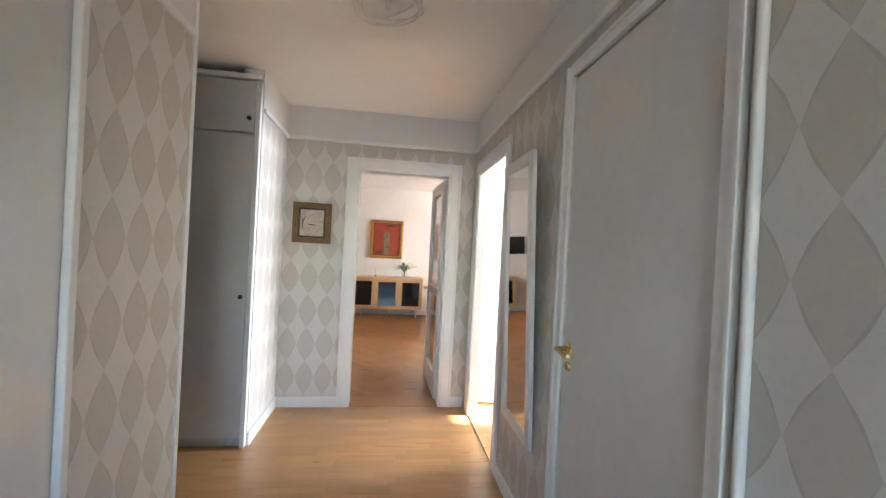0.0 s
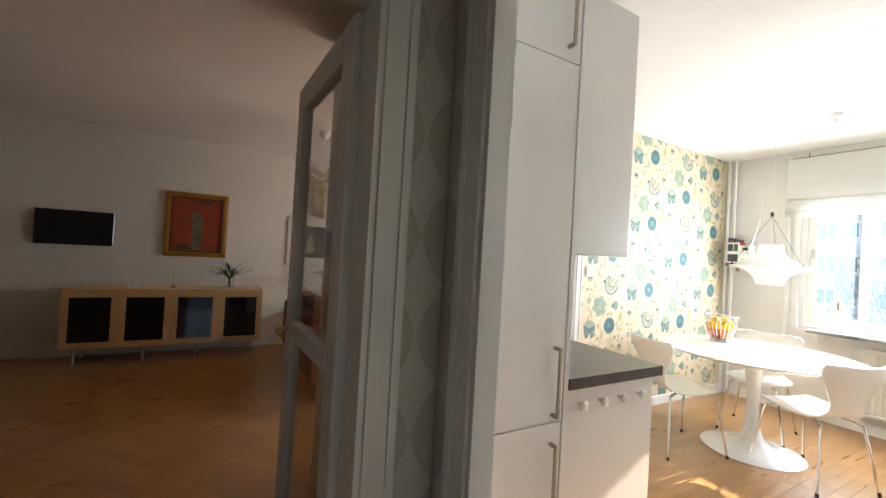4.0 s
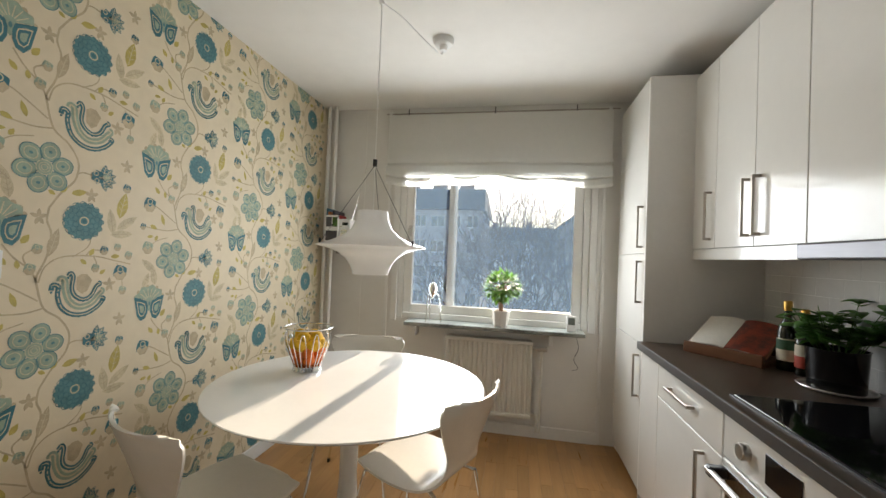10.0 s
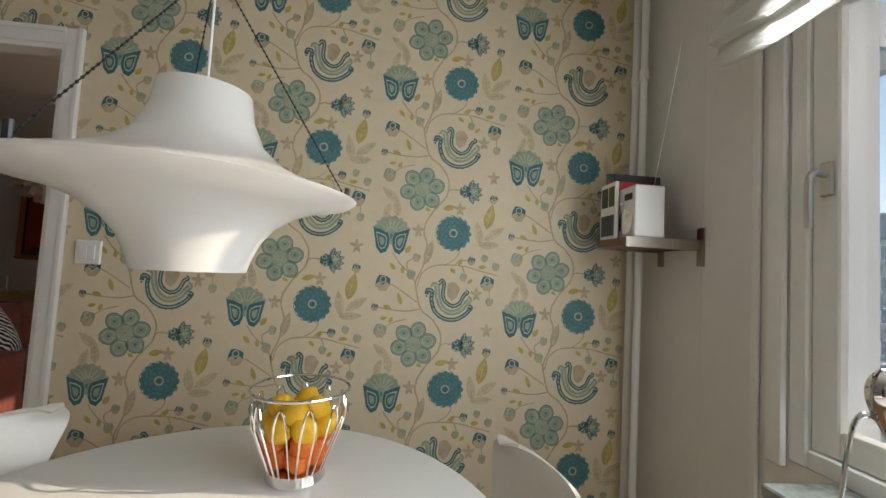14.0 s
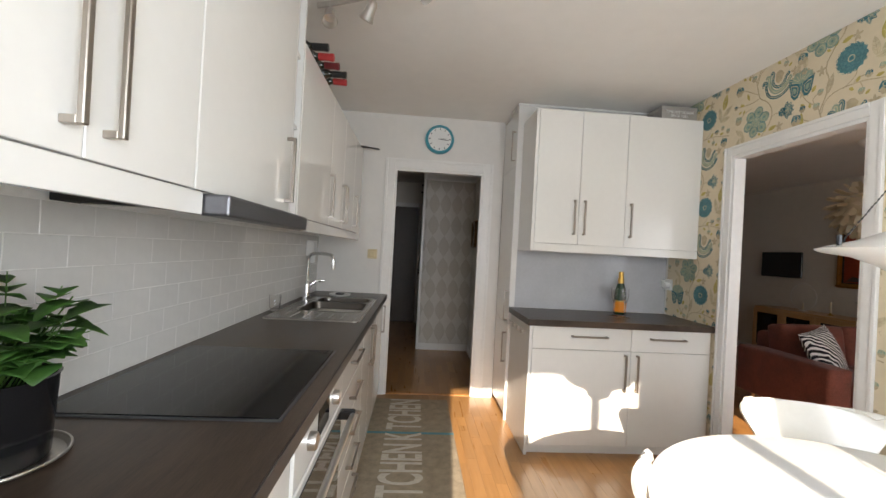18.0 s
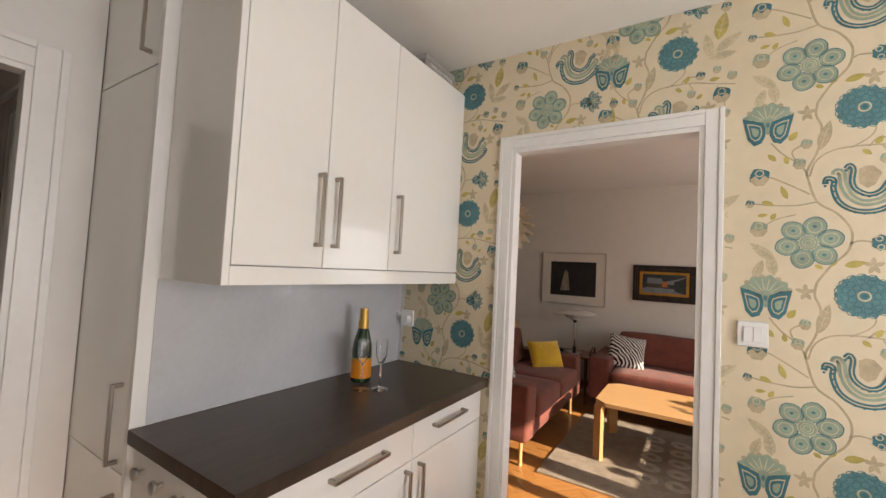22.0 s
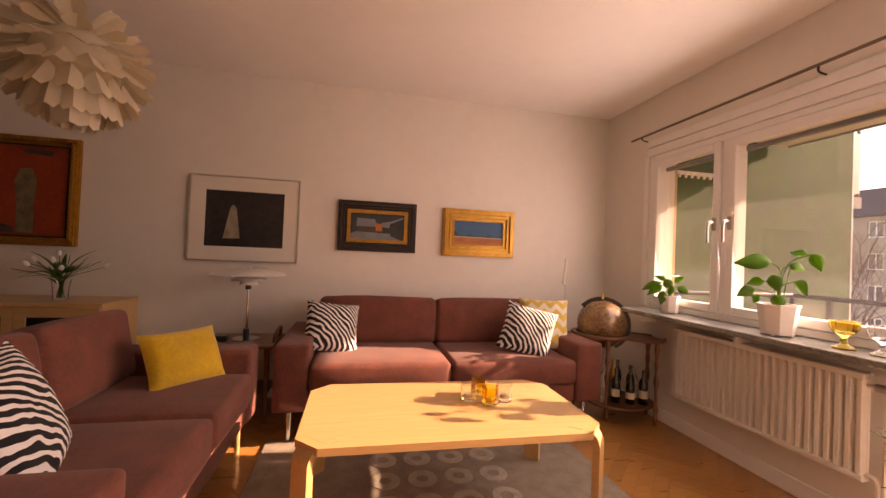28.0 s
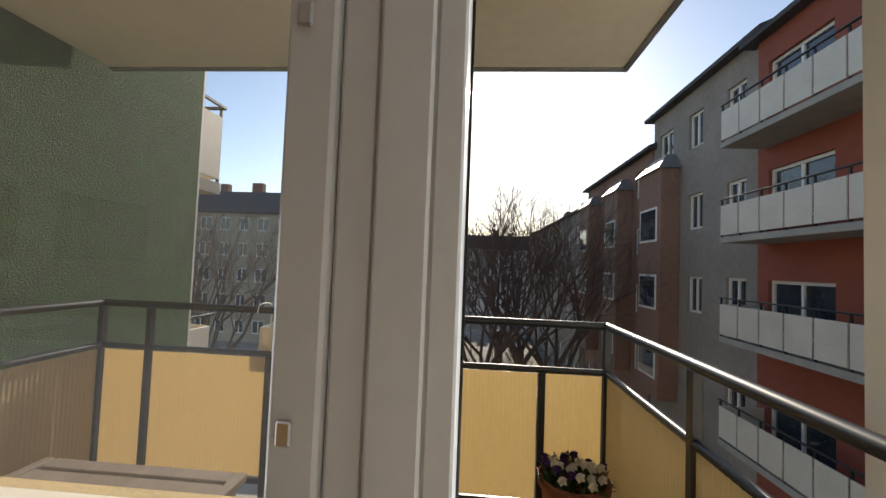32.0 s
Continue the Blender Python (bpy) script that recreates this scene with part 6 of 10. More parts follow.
def pendant_shade(at, drop):
    """A white bell-and-brim pendant hung on three chains below a flex; the origin is at the hook in the ceiling."""
    p = thing("pendant_lamp", at, "white plastic pendant lamp with wide curved brim on chains", "lamp")
    z0 = -drop
    bm = bmesh.new()
    prof = [(0.062, 0.0), (0.066, 0.004), (0.072, -0.034), (0.090, -0.074), (0.125, -0.104), (0.175, -0.127), (0.225, -0.142), (0.240, -0.147), (0.232, -0.152), (0.19, -0.161), (0.15, -0.177), (0.118, -0.198), (0.098, -0.222), (0.086, -0.248), (0.080, -0.268), (0.077, -0.268), (0.083, -0.246), (0.094, -0.220), (0.114, -0.196), (0.148, -0.173), (0.18, -0.159)]
    prof = [(r * (1.012 if z > -0.16 else 0.97), z * 1.035 + z0) for r, z in prof]
    lathe(bm, prof, 64, caps=False)
    part("shade", bm, M["shade_white"], p, "glossy white curved shade", True)
    bm = bmesh.new()
    tube(bm, [(0, 0, 0), (0, 0, z0 - 0.03)], 0.0021, 6)
    part("flex", bm, M["white_plastic"], p)
    for k in range(3):
        a = k * math.tau / 3 + 0.15
        e = Vector((0.226 * math.cos(a), 0.226 * math.sin(a), z0 - 0.146))
        s = Vector((0, 0, z0 + 0.21))
        bm = bmesh.new()
        n = 46
        for i in range(n):
            q = s.lerp(e, i / n)
            lathe(bm, [(0.0005, -0.0022), (0.0024, 0), (0.0005, 0.0022)], 6, q, True)
        tube(bm, [s, e], 0.0009, 4)
        ch = part("chain", bm, M["dark_metal"], p, "fine ball chain")
        bm = bmesh.new()
        tube(bm, [e + Vector((0, 0, 0.020)), e + Vector((0, 0, -0.006))], 0.0045, 8)
        part("chain_clip", bm, M["dark_metal"], ch, "", True)
    bm = bmesh.new()
    tube(bm, [(0, 0, z0 + 0.235), (0, 0, z0 + 0.205)], 0.010, 10)
    part("chain_hub", bm, M["dark_metal"], p, "", True)
    bm = bmesh.new()
    tube(bm, [(0, 0, z0 - 0.02), (0, 0, z0 - 0.09)], 0.022, 12)
    part("lamp_holder", bm, M["white_plastic"], p, "", True)
    bm = bmesh.new()
    lathe(bm, [(0.0, 0.0), (0.012, 0.0), (0.014, -0.008), (0.004, -0.014), (0.0, -0.03)], 12, caps=False)
    part("ceiling_hook", bm, M["white_plastic"], p, "", True)
    return p


def bottle(at, name, prof, glass_mat, label, bands=(), cat="bottle", cap=None):
    """A turned bottle. bands: (z0, z1, radius, material, part name)."""
    b = thing(name, at, label, cat)
    bm = bmesh.new()
    lathe(bm, prof, 24)
    part("glass", bm, M[glass_mat], b, "", True)
    for z0, z1, r, m, nm in bands:
        bm = bmesh.new()
        lathe(bm, [(r, z0), (r, z1)], 24, caps=False)
        part(nm, thicken(bm, 0.0005), M[m], b, "", True)
    if cap:
        z0, z1, r, m = cap
        bm = bmesh.new()
        lathe(bm, [(r, z0), (r * 1.02, (z0 + z1) / 2), (r * 0.96, z1 - 0.003), (r * 0.8, z1)], 18)
        part("cap", bm, M[m], b, "", True)
    return b


def fruit_basket(at):
    f = thing("fruit_basket", at, "chrome wire fruit basket on the kitchen table", "basket")
    bm = bmesh.new()
    lathe(bm, [(0.0, 0), (0.066, 0), (0.068, 0.003), (0.064, 0.024), (0.058, 0.026), (0.0, 0.026)], 32, caps=False)
    part("foot", bm, M["chrome"], f, "polished chrome foot ring", True)
    bm = bmesh.new()
    R = 0.112
    tube(bm, [(R * math.cos(k * math.tau / 48), R * math.sin(k * math.tau / 48), 0.205) for k in range(49)], 0.0035, 8, False)
    part("rim", bm, M["chrome"], f, "", True)
    for k in range(11):
        a0 = k * math.tau / 11
        pts = []
        for s in range(13):
            u = s / 12
            a = a0 + (u - 0.5) * 0.36
            h = 0.02 + 0.165 * math.sin(math.pi * u) ** 0.35
            r = 0.062 + (0.106 - 0.062) * min(1, (h - 0.02) / 0.12) ** 0.7
            pts.append((r * math.cos(a), r * math.sin(a), h))
        bm = bmesh.new()
        tube(bm, pts, 0.0024, 6)
        part("wire_loop", bm, M["chrome"], f, "", True)
    rng = random.Random(5)
    for k in range(19):
        lemon = k >= 9
        lay = (0, 0, 0, 0, 0, 1, 1, 1, 1, 2, 2, 2, 2, 2, 2, 3, 3, 3, 3, 4)[k]
        q = (0, 1, 2, 3, 4, 0, 1, 2, 3, 0, 1, 2, 3, 4, 5, 0, 1, 2, 3, 0)[k]
        cnt = (5, 4, 6, 4, 1)[lay]
        rad = (0.043, 0.050, 0.058, 0.042, 0.0)[lay]
        a = q * math.tau / cnt + lay * 0.5
        r = 0.031
        bm = bmesh.new()
        prof = [(r * math.sin(math.pi * i / 10) * (1.0 if not lemon else 0.93), -r * math.cos(math.pi * i / 10) * (0.92 if not lemon else 1.18 if i not in (0, 10) else 1.3)) for i in range(11)]
        prof[0], prof[-1] = (0.001, prof[0][1]), (0.001, prof[-1][1])
        lathe(bm, prof, 16)
        m = pose(rad * math.cos(a), rad * math.sin(a), 0.056 + lay * 0.034, rng.uniform(40, 140), 0, rng.uniform(0, 360))
        solid("lemon" if lemon else "tangerine", bm, M["lemon" if lemon else "tangerine"], "ripe yellow lemon in the wire basket" if lemon else "small orange tangerine in the wire basket", "fruit", "fruit in the basket", "", (at if isinstance(at, Matrix) else Matrix.Translation(at)) @ m, True)


def ficus(at, label):
    """A small potted tree with a round crown of glossy leaves."""
    p = thing("potted_tree", at, label, "plant")
    bm = bmesh.new()
    fluted_pot(bm, 0.050, 0.062, 0.115, 8)
    part("pot", bm, M["pot_white"], p, "white faceted ceramic pot")
    bm = bmesh.new()
    lathe(bm, [(0.056, 0.095), (0.03, 0.100), (0.0, 0.102)], 12, caps=False)
    part("soil", bm, M["soil"], p)
    bm = bmesh.new()
    for k in range(4):
        a = k * 1.7
        tube(bm, smooth_path([(0.012 * math.cos(a), 0.012 * math.sin(a), 0.09), (0.010 * math.cos(a + 1.5), 0.010 * math.sin(a + 1.5), 0.14), (0.012 * math.cos(a + 3), 0.012 * math.sin(a + 3), 0.19), (0.05 * math.cos(a), 0.05 * math.sin(a), 0.27)], 4), [0.007] * 8 + [0.005] * 4 + [0.003], 7)
    part("trunk", bm, M["stem_brown"], p, "braided pale brown trunk", True)
    rng = random.Random(8)
    bm = bmesh.new()
    c = Vector((0, 0, 0.283))
    for k in range(440):
        d = Vector((rng.gauss(0, 1), rng.gauss(0, 1), rng.gauss(0, 0.8))).normalized()
        r = rng.uniform(0.35, 1.0) ** 0.5
        b = c + Vector((d.x * 0.120, d.y * 0.120, d.z * 0.102)) * r
        out = (d + Vector((rng.uniform(-0.7, 0.7), rng.uniform(-0.7, 0.7), rng.uniform(-0.5, 0.5)))).normalized()
        leaf_blade(bm, b, b + out * rng.uniform(0.034, 0.052), rng.uniform(0.022, 0.032), Vector((0, 0, 1)), rng.uniform(0.05, 0.3), 4)
    part("foliage", bm, M["leaf_green"], p, "dense glossy green leaves")
    bm = bmesh.new()
    for k in range(60):
        d = Vector((rng.gauss(0, 1), rng.gauss(0, 1), rng.gauss(0, 0.8))).normalized()
        tube(bm, [c + Vector((0, 0, -0.07)), c + d * 0.05, c + d * 0.10], 0.0012, 3)
    part("twigs", bm, M["stem_brown"], p)
    return p


def basil(at):
    p = thing("basil_plant", at, "bushy green basil in a dark glossy pot", "plant")
    bm = bmesh.new()
    lathe(bm, [(0.075, 0), (0.078, 0.004), (0.085, 0.14), (0.088, 0.145), (0.082, 0.145), (0.080, 0.12)], 32)
    part("pot", bm, M["pot_black"], p, "glossy black pot", True)
    bm = bmesh.new()
    tube(bm, [(0.105 * math.cos(k * math.tau / 40), 0.105 * math.sin(k * math.tau / 40), 0.008) for k in range(41)], 0.003, 6, False)
    lathe(bm, [(0.0, 0.0005), (0.098, 0.0005), (0.104, 0.006)], 32, caps=False)
    part("saucer", bm, M["steel"], p, "", True)
    rng = random.Random(12)
    stems, leaves = bmesh.new(), bmesh.new()
    for k in range(26):
        a, r = rng.uniform(0, math.tau), rng.uniform(0.01, 0.06)
        b = Vector((r * math.cos(a), r * math.sin(a), 0.12))
        ln = rng.uniform(0.10, 0.22)
        out = Vector((math.cos(a) * rng.uniform(0.3, 0.9), math.sin(a) * rng.uniform(0.3, 0.9), 1)).normalized()
        e = b + out * ln
        tube(stems, [b, b.lerp(e, 0.5) + Vector((0, 0, 0.01)), e], 0.0016, 4)
        for q in range(7):
            s = b.lerp(e, rng.uniform(0.35, 1.0))
            g = rng.uniform(0, math.tau)
            w = Vector((math.cos(g), math.sin(g), rng.uniform(-0.1, 0.5))).normalized()
            leaf_blade(leaves, s, s + w * rng.uniform(0.045, 0.07), rng.uniform(0.046, 0.064), Vector((0, 0, 1)), rng.uniform(0.1, 0.4), 4)
    part("stem", stems, M["leaf_green"], p)
    part("foliage", thicken(leaves, 0.0003), M["basil_green"], p, "soft bright green leaves")
    return p


def text_mesh(body, size, mat, parent, local, depth=0.0006, name="lettering", bold=0.0):
    cu = bpy.data.curves.new(name, "FONT")
    cu.body, cu.size, cu.extrude, cu.offset = body, size, depth, bold
    cu.align_x, cu.align_y = "CENTER", "CENTER"
    cu.resolution_u = 3
    tmp = bpy.data.objects.new(name, cu)
    me = bpy.data.meshes.new_from_object(tmp)
    bpy.data.objects.remove(tmp)
    me.materials.clear()
    me.materials.append(M[mat])
    ob = new(name, me)
    ob.parent = parent
    ob.matrix_local = local
    return ob


def wall_clock(at):
    """A round wall clock facing +x."""
    c = thing("wall_clock", at, "round wall clock with turquoise rim and white dial", "clock")
    bm = bmesh.new()
    lathe(bm, [(0.0, 0.0), (0.118, 0.0), (0.125, 0.010), (0.122, 0.032), (0.108, 0.040), (0.100, 0.034), (0.0, 0.034)], 48, caps=False)
    r = part("rim", bm, M["turquoise"], c, "turquoise plastic rim", True)
    r.matrix_local = pose(0, 0, 0, 0, 90, 0)
    bm = bmesh.new()
    lathe(bm, [(0.0, 0.0345), (0.099, 0.0345), (0.099, 0.0355), (0.0, 0.0355)], 40, caps=False)
    d = part("dial", bm, M["white_plastic"], c)
    d.matrix_local = pose(0, 0, 0, 0, 90, 0)
    for k in range(12):
        a = k * math.tau / 12
        bm = boxed((0.0357, -0.003, 0.078), (0.0362, 0.003, 0.092))
        m = part("hour_mark", bm, M["black"], c)
        m.matrix_local = pose(0, 0, 0, math.degrees(a), 0, 0)
    for ln, wd, an in ((0.055, 0.0045, -86), (0.078, 0.0035, -97)):
        h = part("clock_pointer", boxed((0.0365, -wd / 2, -0.012), (0.0375, wd / 2, ln)), M["black"], c)
        h.matrix_local = pose(0.0005 if ln > 0.06 else 0, 0, 0, an, 0, 0)
    return c

# ---- kitchen: loose things ----
tulip_table((4.38, 3.75, FZ), 0.585, 0.70)
shell_chair(pose(4.325, 3.415, FZ, 0, 0, 157), "white moulded chair with chrome legs, sunlit at the table")
shell_chair(pose(3.92, 4.015, FZ, 0, 0, 69), "white moulded chair with chrome legs beside the papered wall")
shell_chair(pose(4.795, 3.888, FZ, 0, 0, 280), "white moulded chair with chrome legs near the window")
pendant_shade((4.389, 3.69, CEIL), CEIL - 1.497)
fruit_basket((4.49, 4.03, FZ + 0.7005))

# ceiling rose and flex
r = thing("ceiling_rose", (4.73, 3.47, CEIL), "white ceiling rose with swagged lamp flex", "ceiling rose")
bm = bmesh.new()
lathe(bm, [(0.0, 0.0), (0.055, 0.0), (0.055, -0.012), (0.045, -0.028), (0.022, -0.034), (0.020, -0.060), (0.0, -0.062)], 24, caps=False)
part("rose", bm, M["white_plastic"], r, "", True)
bm = bmesh.new()
tube(bm, smooth_path([(0, 0, -0.055), (-0.02, 0.01, -0.085), (-0.12, 0.06, -0.075), (-0.28, 0.14, -0.04), (-0.37, 0.218, -0.015)], 6), 0.0028, 6)
part("flex", bm, M["white_plastic"], r)

# spotlight rail
t = thing("spotlight_rail", (3.32, 2.47, CEIL), "curved brushed steel ceiling rail with four spotlights", "ceiling lamp")
bm = bmesh.new()
lathe(bm, [(0.0, 0.0), (0.062, 0.0), (0.062, -0.03), (0.052, -0.036), (0.0, -0.036)], 28, caps=False)
part("canopy", bm, M["steel"], t, "", True)
bm = bmesh.new()
arc = smooth_path([(0.385, 0.285, -0.070), (0.21, 0.15, -0.062), (0.05, 0.01, -0.058), (-0.05, -0.17, -0.062), (-0.11, -0.345, -0.070)], 6)
tube(bm, arc, 0.008, 8, True, 0, (0.004, 0.012))
part("rail", bm, M["steel"], t)
bm = bmesh.new()
tube(bm, [(0.02, -0.02, -0.03), (0.02, -0.02, -0.06)], 0.008, 10)
part("stem", bm, M["steel"], t, "", True)
for i, (tx, ty) in zip((1, 8, 15, 22), ((20, 30), (35, -10), (-25, 20), (10, -30))):
    q = arc[i]
    sp = part("spot_arm", tube(bmesh.new(), [q, q + Vector((0, 0, -0.035))], 0.006, 8), M["steel"], t, "", True)
    bm = bmesh.new()
    lathe(bm, [(0.012, 0.0), (0.020, -0.012), (0.024, -0.05), (0.034, -0.085), (0.032, -0.085), (0.022, -0.055), (0.0, -0.05)], 20, caps=False)
    s = part("spot_head", bm, M["steel"], sp, "small steel reflector head", True)
    s.matrix_local = Matrix.Translation(q + Vector((0, 0, -0.03))) @ pose(0, 0, 0, tx, ty, 0)

# roman blind
b = thing("roman_blind", (0, 0, 0), "cream fabric roman blind half drawn over the window", "blind")
bm = bmesh.new()
tube(bm, [(5.555, 2.40, 2.362), (5.555, 4.05, 2.362)], 0.005, 8)
part("rod", bm, M["nickel"], b, "", True)
for y in (2.68, 3.24, 3.88):
    bm = bmesh.new()
    tube(bm, [(5.553, y, 2.350), (5.550, y, 2.395)], 0.0035, 6)
    part("rod_clip", bm, M["dark_metal"], b, "small dark rod clip", True)
for y in (2.46, 4.02):
    part("rod_bracket", boxed((5.55, y - 0.012, 2.355), (KX1 - 0.001, y + 0.012, 2.38), 0.002), M["trim"], b)
bm = bmesh.new()
n = 40
prof = [(0.0, 2.352), (0.004, 2.30), (0.0, 2.20), (0.003, 2.10), (0.0, 2.03), (-0.010, 2.005), (-0.020, 1.992), (-0.002, 1.980), (-0.012, 1.955), (-0.034, 1.925), (-0.040, 1.905), (-0.012, 1.900), (-0.022, 1.880), (-0.036, 1.862), (-0.030, 1.848), (0.004, 1.856), (0.006, 1.90)]
rows = []
for j in range(n + 1):
    y = 2.44 + (4.03 - 2.44) * j / n
    sag = 0.030 * abs(math.sin(math.pi * (1.5 * j / n + 0.25))) + 0.008 * math.sin(23 * j / n)
    rows.append([bm.verts.new((5.55 + x + (0.002 + 0.006 * (k > 4)) * math.sin(j * 0.7 + 0.8 * k) + 0.005 * (k > 4) * math.sin(j * 0.23 + k), y, z - sag * max(0, (k - 5) / 9))) for k, (x, z) in enumerate(prof)])
for p, q in zip(rows, rows[1:]):
    for k in range(len(prof) - 1):
        bm.faces.new((p[k], p[k + 1], q[k + 1], q[k]))
part("cloth", thicken(bm, 0.0012), M["blind_cloth"], b, "", True)
bm = bmesh.new()
tube(bm, [(5.545, 2.50, 1.95), (5.545, 2.498, 1.62), (5.548, 2.502, 1.30)], 0.0014, 5)
part("cord", bm, M["white_plastic"], b)

panel_radiator((KX1 - 0.012, 3.235, 0.19), 0.63, 0.545, 18, "cream ribbed radiator below the kitchen window", 0.009)

# heating pipes in the corner
for y in (4.535, 4.478):
    p = thing("heating_pipe", (KX1 - 0.075, y, FZ), "white painted heating riser in the corner", "pipe", "heating risers")
    bm = bmesh.new()
    tube(bm, [(0, 0, 0), (0, 0, CEIL - FZ)], 0.0135, 12)
    part("pipe", bm, M["trim"], p, "", True)
    for z in (0.35, 2.0):
        bm = bmesh.new()
        tube(bm, [(0, 0, z - 0.02), (0, 0, z + 0.02)], 0.018, 12)
        part("collar", bm, M["trim"], p, "", True)

# corner shelf with radio and books
sh = thing("wall_shelf", (0, 0, 0), "small dark wooden shelf on steel brackets in the corner", "shelf")
part("board", boxed((5.415, 4.254, 1.355), (KX1 - 0.008, 4.452, 1.382), 0.003), M["teak"], sh)
for y in (4.2485, 4.4525):
    part("bracket_arm", boxed((5.412, y, 1.350), (KX1 - 0.0055, y + 0.005, 1.384), 0.001), M["nickel"], sh, "flat steel end bracket")
    part("bracket_plate", boxed((KX1 - 0.005, y - 0.014, 1.300), (KX1 - 0.0005, y + 0.019, 1.425), 0.001), M["nickel"], sh)
ra = thing("radio", (5.50, 4.312, 1.3845), "small white table radio with round speaker", "radio")
part("body", boxed((-0.055, -0.052, 0.0), (0.048, 0.052, 0.172), 0.006, 2), M["white_plastic"], ra)
bm = bmesh.new()
lathe(bm, [(0.0, 0.0), (0.040, 0.0), (0.042, 0.003), (0.038, 0.004), (0.0, 0.002)], 28, caps=False)
g = part("speaker", bm, M["chrome"], ra, "round silver speaker", True)
g.matrix_local = pose(-0.0552, 0.0, 0.055, 0, -90, 0)
part("display", boxed((-0.057, -0.035, 0.125), (-0.0553, 0.010, 0.147)), M["black_glass"], ra)
for y in (0.02, 0.04):
    bm = bmesh.new()
    tube(bm, [(-0.0552, y, 0.115), (-0.062, y, 0.115)], 0.007, 12)
    part("button", bm, M["chrome"], ra, "", True)
bm = bmesh.new()
tube(bm, [(0.02, -0.03, 0.165), (0.035, -0.135, 0.62)], 0.0016, 6)
part("antenna", bm, M["chrome"], ra, "thin telescopic antenna")
rng = random.Random(4)
for k, (th, hh, m) in enumerate(((0.012, 0.25, "book_blue"), (0.022, 0.225, "book_orange"), (0.010, 0.20, "paper"), (0.016, 0.235, "book_dark"), (0.012, 0.205, "book_red"))):
    y = 4.449 - sum((0.012, 0.022, 0.010, 0.016, 0.012)[: k + 1]) - k * 0.002
    bk = thing("book", (5.44, y, 1.3825), "thin cookbook standing on the corner shelf", "book", "books on the corner shelf")
    part("cover", slab(bmesh.new(), (0, 0, 0), (0.17, th, hh), [((0.004, 0.002, 0.003), (1, th - 0.002, hh - 0.003))]), M[m], bk)
    part("pages", boxed((0.0045, 0.0022, 0.0035), (0.166, th - 0.0022, hh - 0.0035)), M["paper"], bk)
ph = thing("photo_block", (5.424, 4.345, 1.3825), "white photo frame with small dark pictures", "picture frame")
part("frame", boxed((0, 0, 0), (0.012, 0.104, 0.20), 0.001), M["white_plastic"], ph)
for y0, y1, z0, z1, m in ((0.008, 0.046, 0.115, 0.185, "leaf_green"), (0.052, 0.096, 0.115, 0.185, "book_dark"), (0.008, 0.096, 0.012, 0.085, "book_dark")):
    part("photo", boxed((-0.001, y0, z0), (-0.0002, y1, z1)), M[m], ph)

# things on the window sill
ficus((5.56, 3.15, 0.832), "small round potted ficus on the kitchen window sill")
ju = thing("citrus_squeezer", (5.53, 3.64, 0.832), "polished three-legged citrus squeezer on the sill", "squeezer")
bm = bmesh.new()
n, m = 24, 14
rings = []
for j in range(m + 1):
    z = 0.17 + 0.115 * j / m
    u = j / m
    r = 0.026 * math.sin(math.pi * (0.10 + 0.88 * (1 - u) ** 0.75)) + 0.002
    rings.append([(r * (1 + 0.08 * math.cos(8 * a)) * math.cos(a), r * (1 + 0.08 * math.cos(8 * a)) * math.sin(a), z) for a in (k * math.tau / n for k in range(n))])
loft(bm, rings)
part("reamer", bm, M["chrome"], ju, "", True)
for k in range(3):
    a = k * math.tau / 3 + 0.5
    bm = bmesh.new()
    tube(bm, smooth_path([(0.008 * math.cos(a), 0.008 * math.sin(a), 0.20), (0.035 * math.cos(a), 0.035 * math.sin(a), 0.205), (0.048 * math.cos(a), 0.048 * math.sin(a), 0.17), (0.058 * math.cos(a), 0.058 * math.sin(a), 0.085), (0.066 * math.cos(a), 0.066 * math.sin(a), 0.0)], 4), 0.0042, 8)
    part("leg", bm, M["chrome"], ju, "", True)
th = thing("thermometer", (5.55, 2.67, 0.832), "small white digital thermometer leaning on the sill", "thermometer")
s = part("case", boxed((-0.008, -0.032, 0), (0.008, 0.032, 0.105), 0.004, 2), M["white_plastic"], th)
s.matrix_local = pose(0, 0, 0, 0, 12, 0)
d = part("screen", boxed((-0.0088, -0.022, 0.045), (-0.0082, 0.022, 0.092)), M["grey_lcd"], s)
bm = bmesh.new()
tube(bm, smooth_path([(0.012, -0.01, 0.05), (0.05, -0.03, -0.01), (0.06, -0.06, -0.12), (0.062, -0.03, -0.2), (0.062, -0.06, -0.26), (0.062, -0.02, -0.28)], 6), 0.0016, 5)
part("cable", bm, M["black"], th)

# things on the sink-side worktop
CB = pose(4.79, 2.03, 0.9002, 0, 0, 38)
cb = thing("cookbook_stand", CB, "wooden cookbook stand holding an open cookbook", "book stand")
TILT = pose(0, 0.105, 0.028, 0, 0, 180) @ pose(0, 0, 0, 32, 0, 0)
part("stand_base", boxed((-0.165, -0.10, 0), (0.165, 0.125, 0.022), 0.003), M["teak"], cb)
q = part("stand_back", boxed((-0.165, 0.0, 0.0), (0.165, 0.235, 0.014), 0.003), M["teak"], cb)
q.matrix_local = TILT
part("stand_lip", boxed((-0.165, 0.126, 0.0), (0.165, 0.14, 0.052), 0.003), M["teak"], cb)
part("stand_prop", boxed((-0.12, -0.095, 0.0225), (0.12, -0.08, 0.135), 0.002), M["teak"], cb)
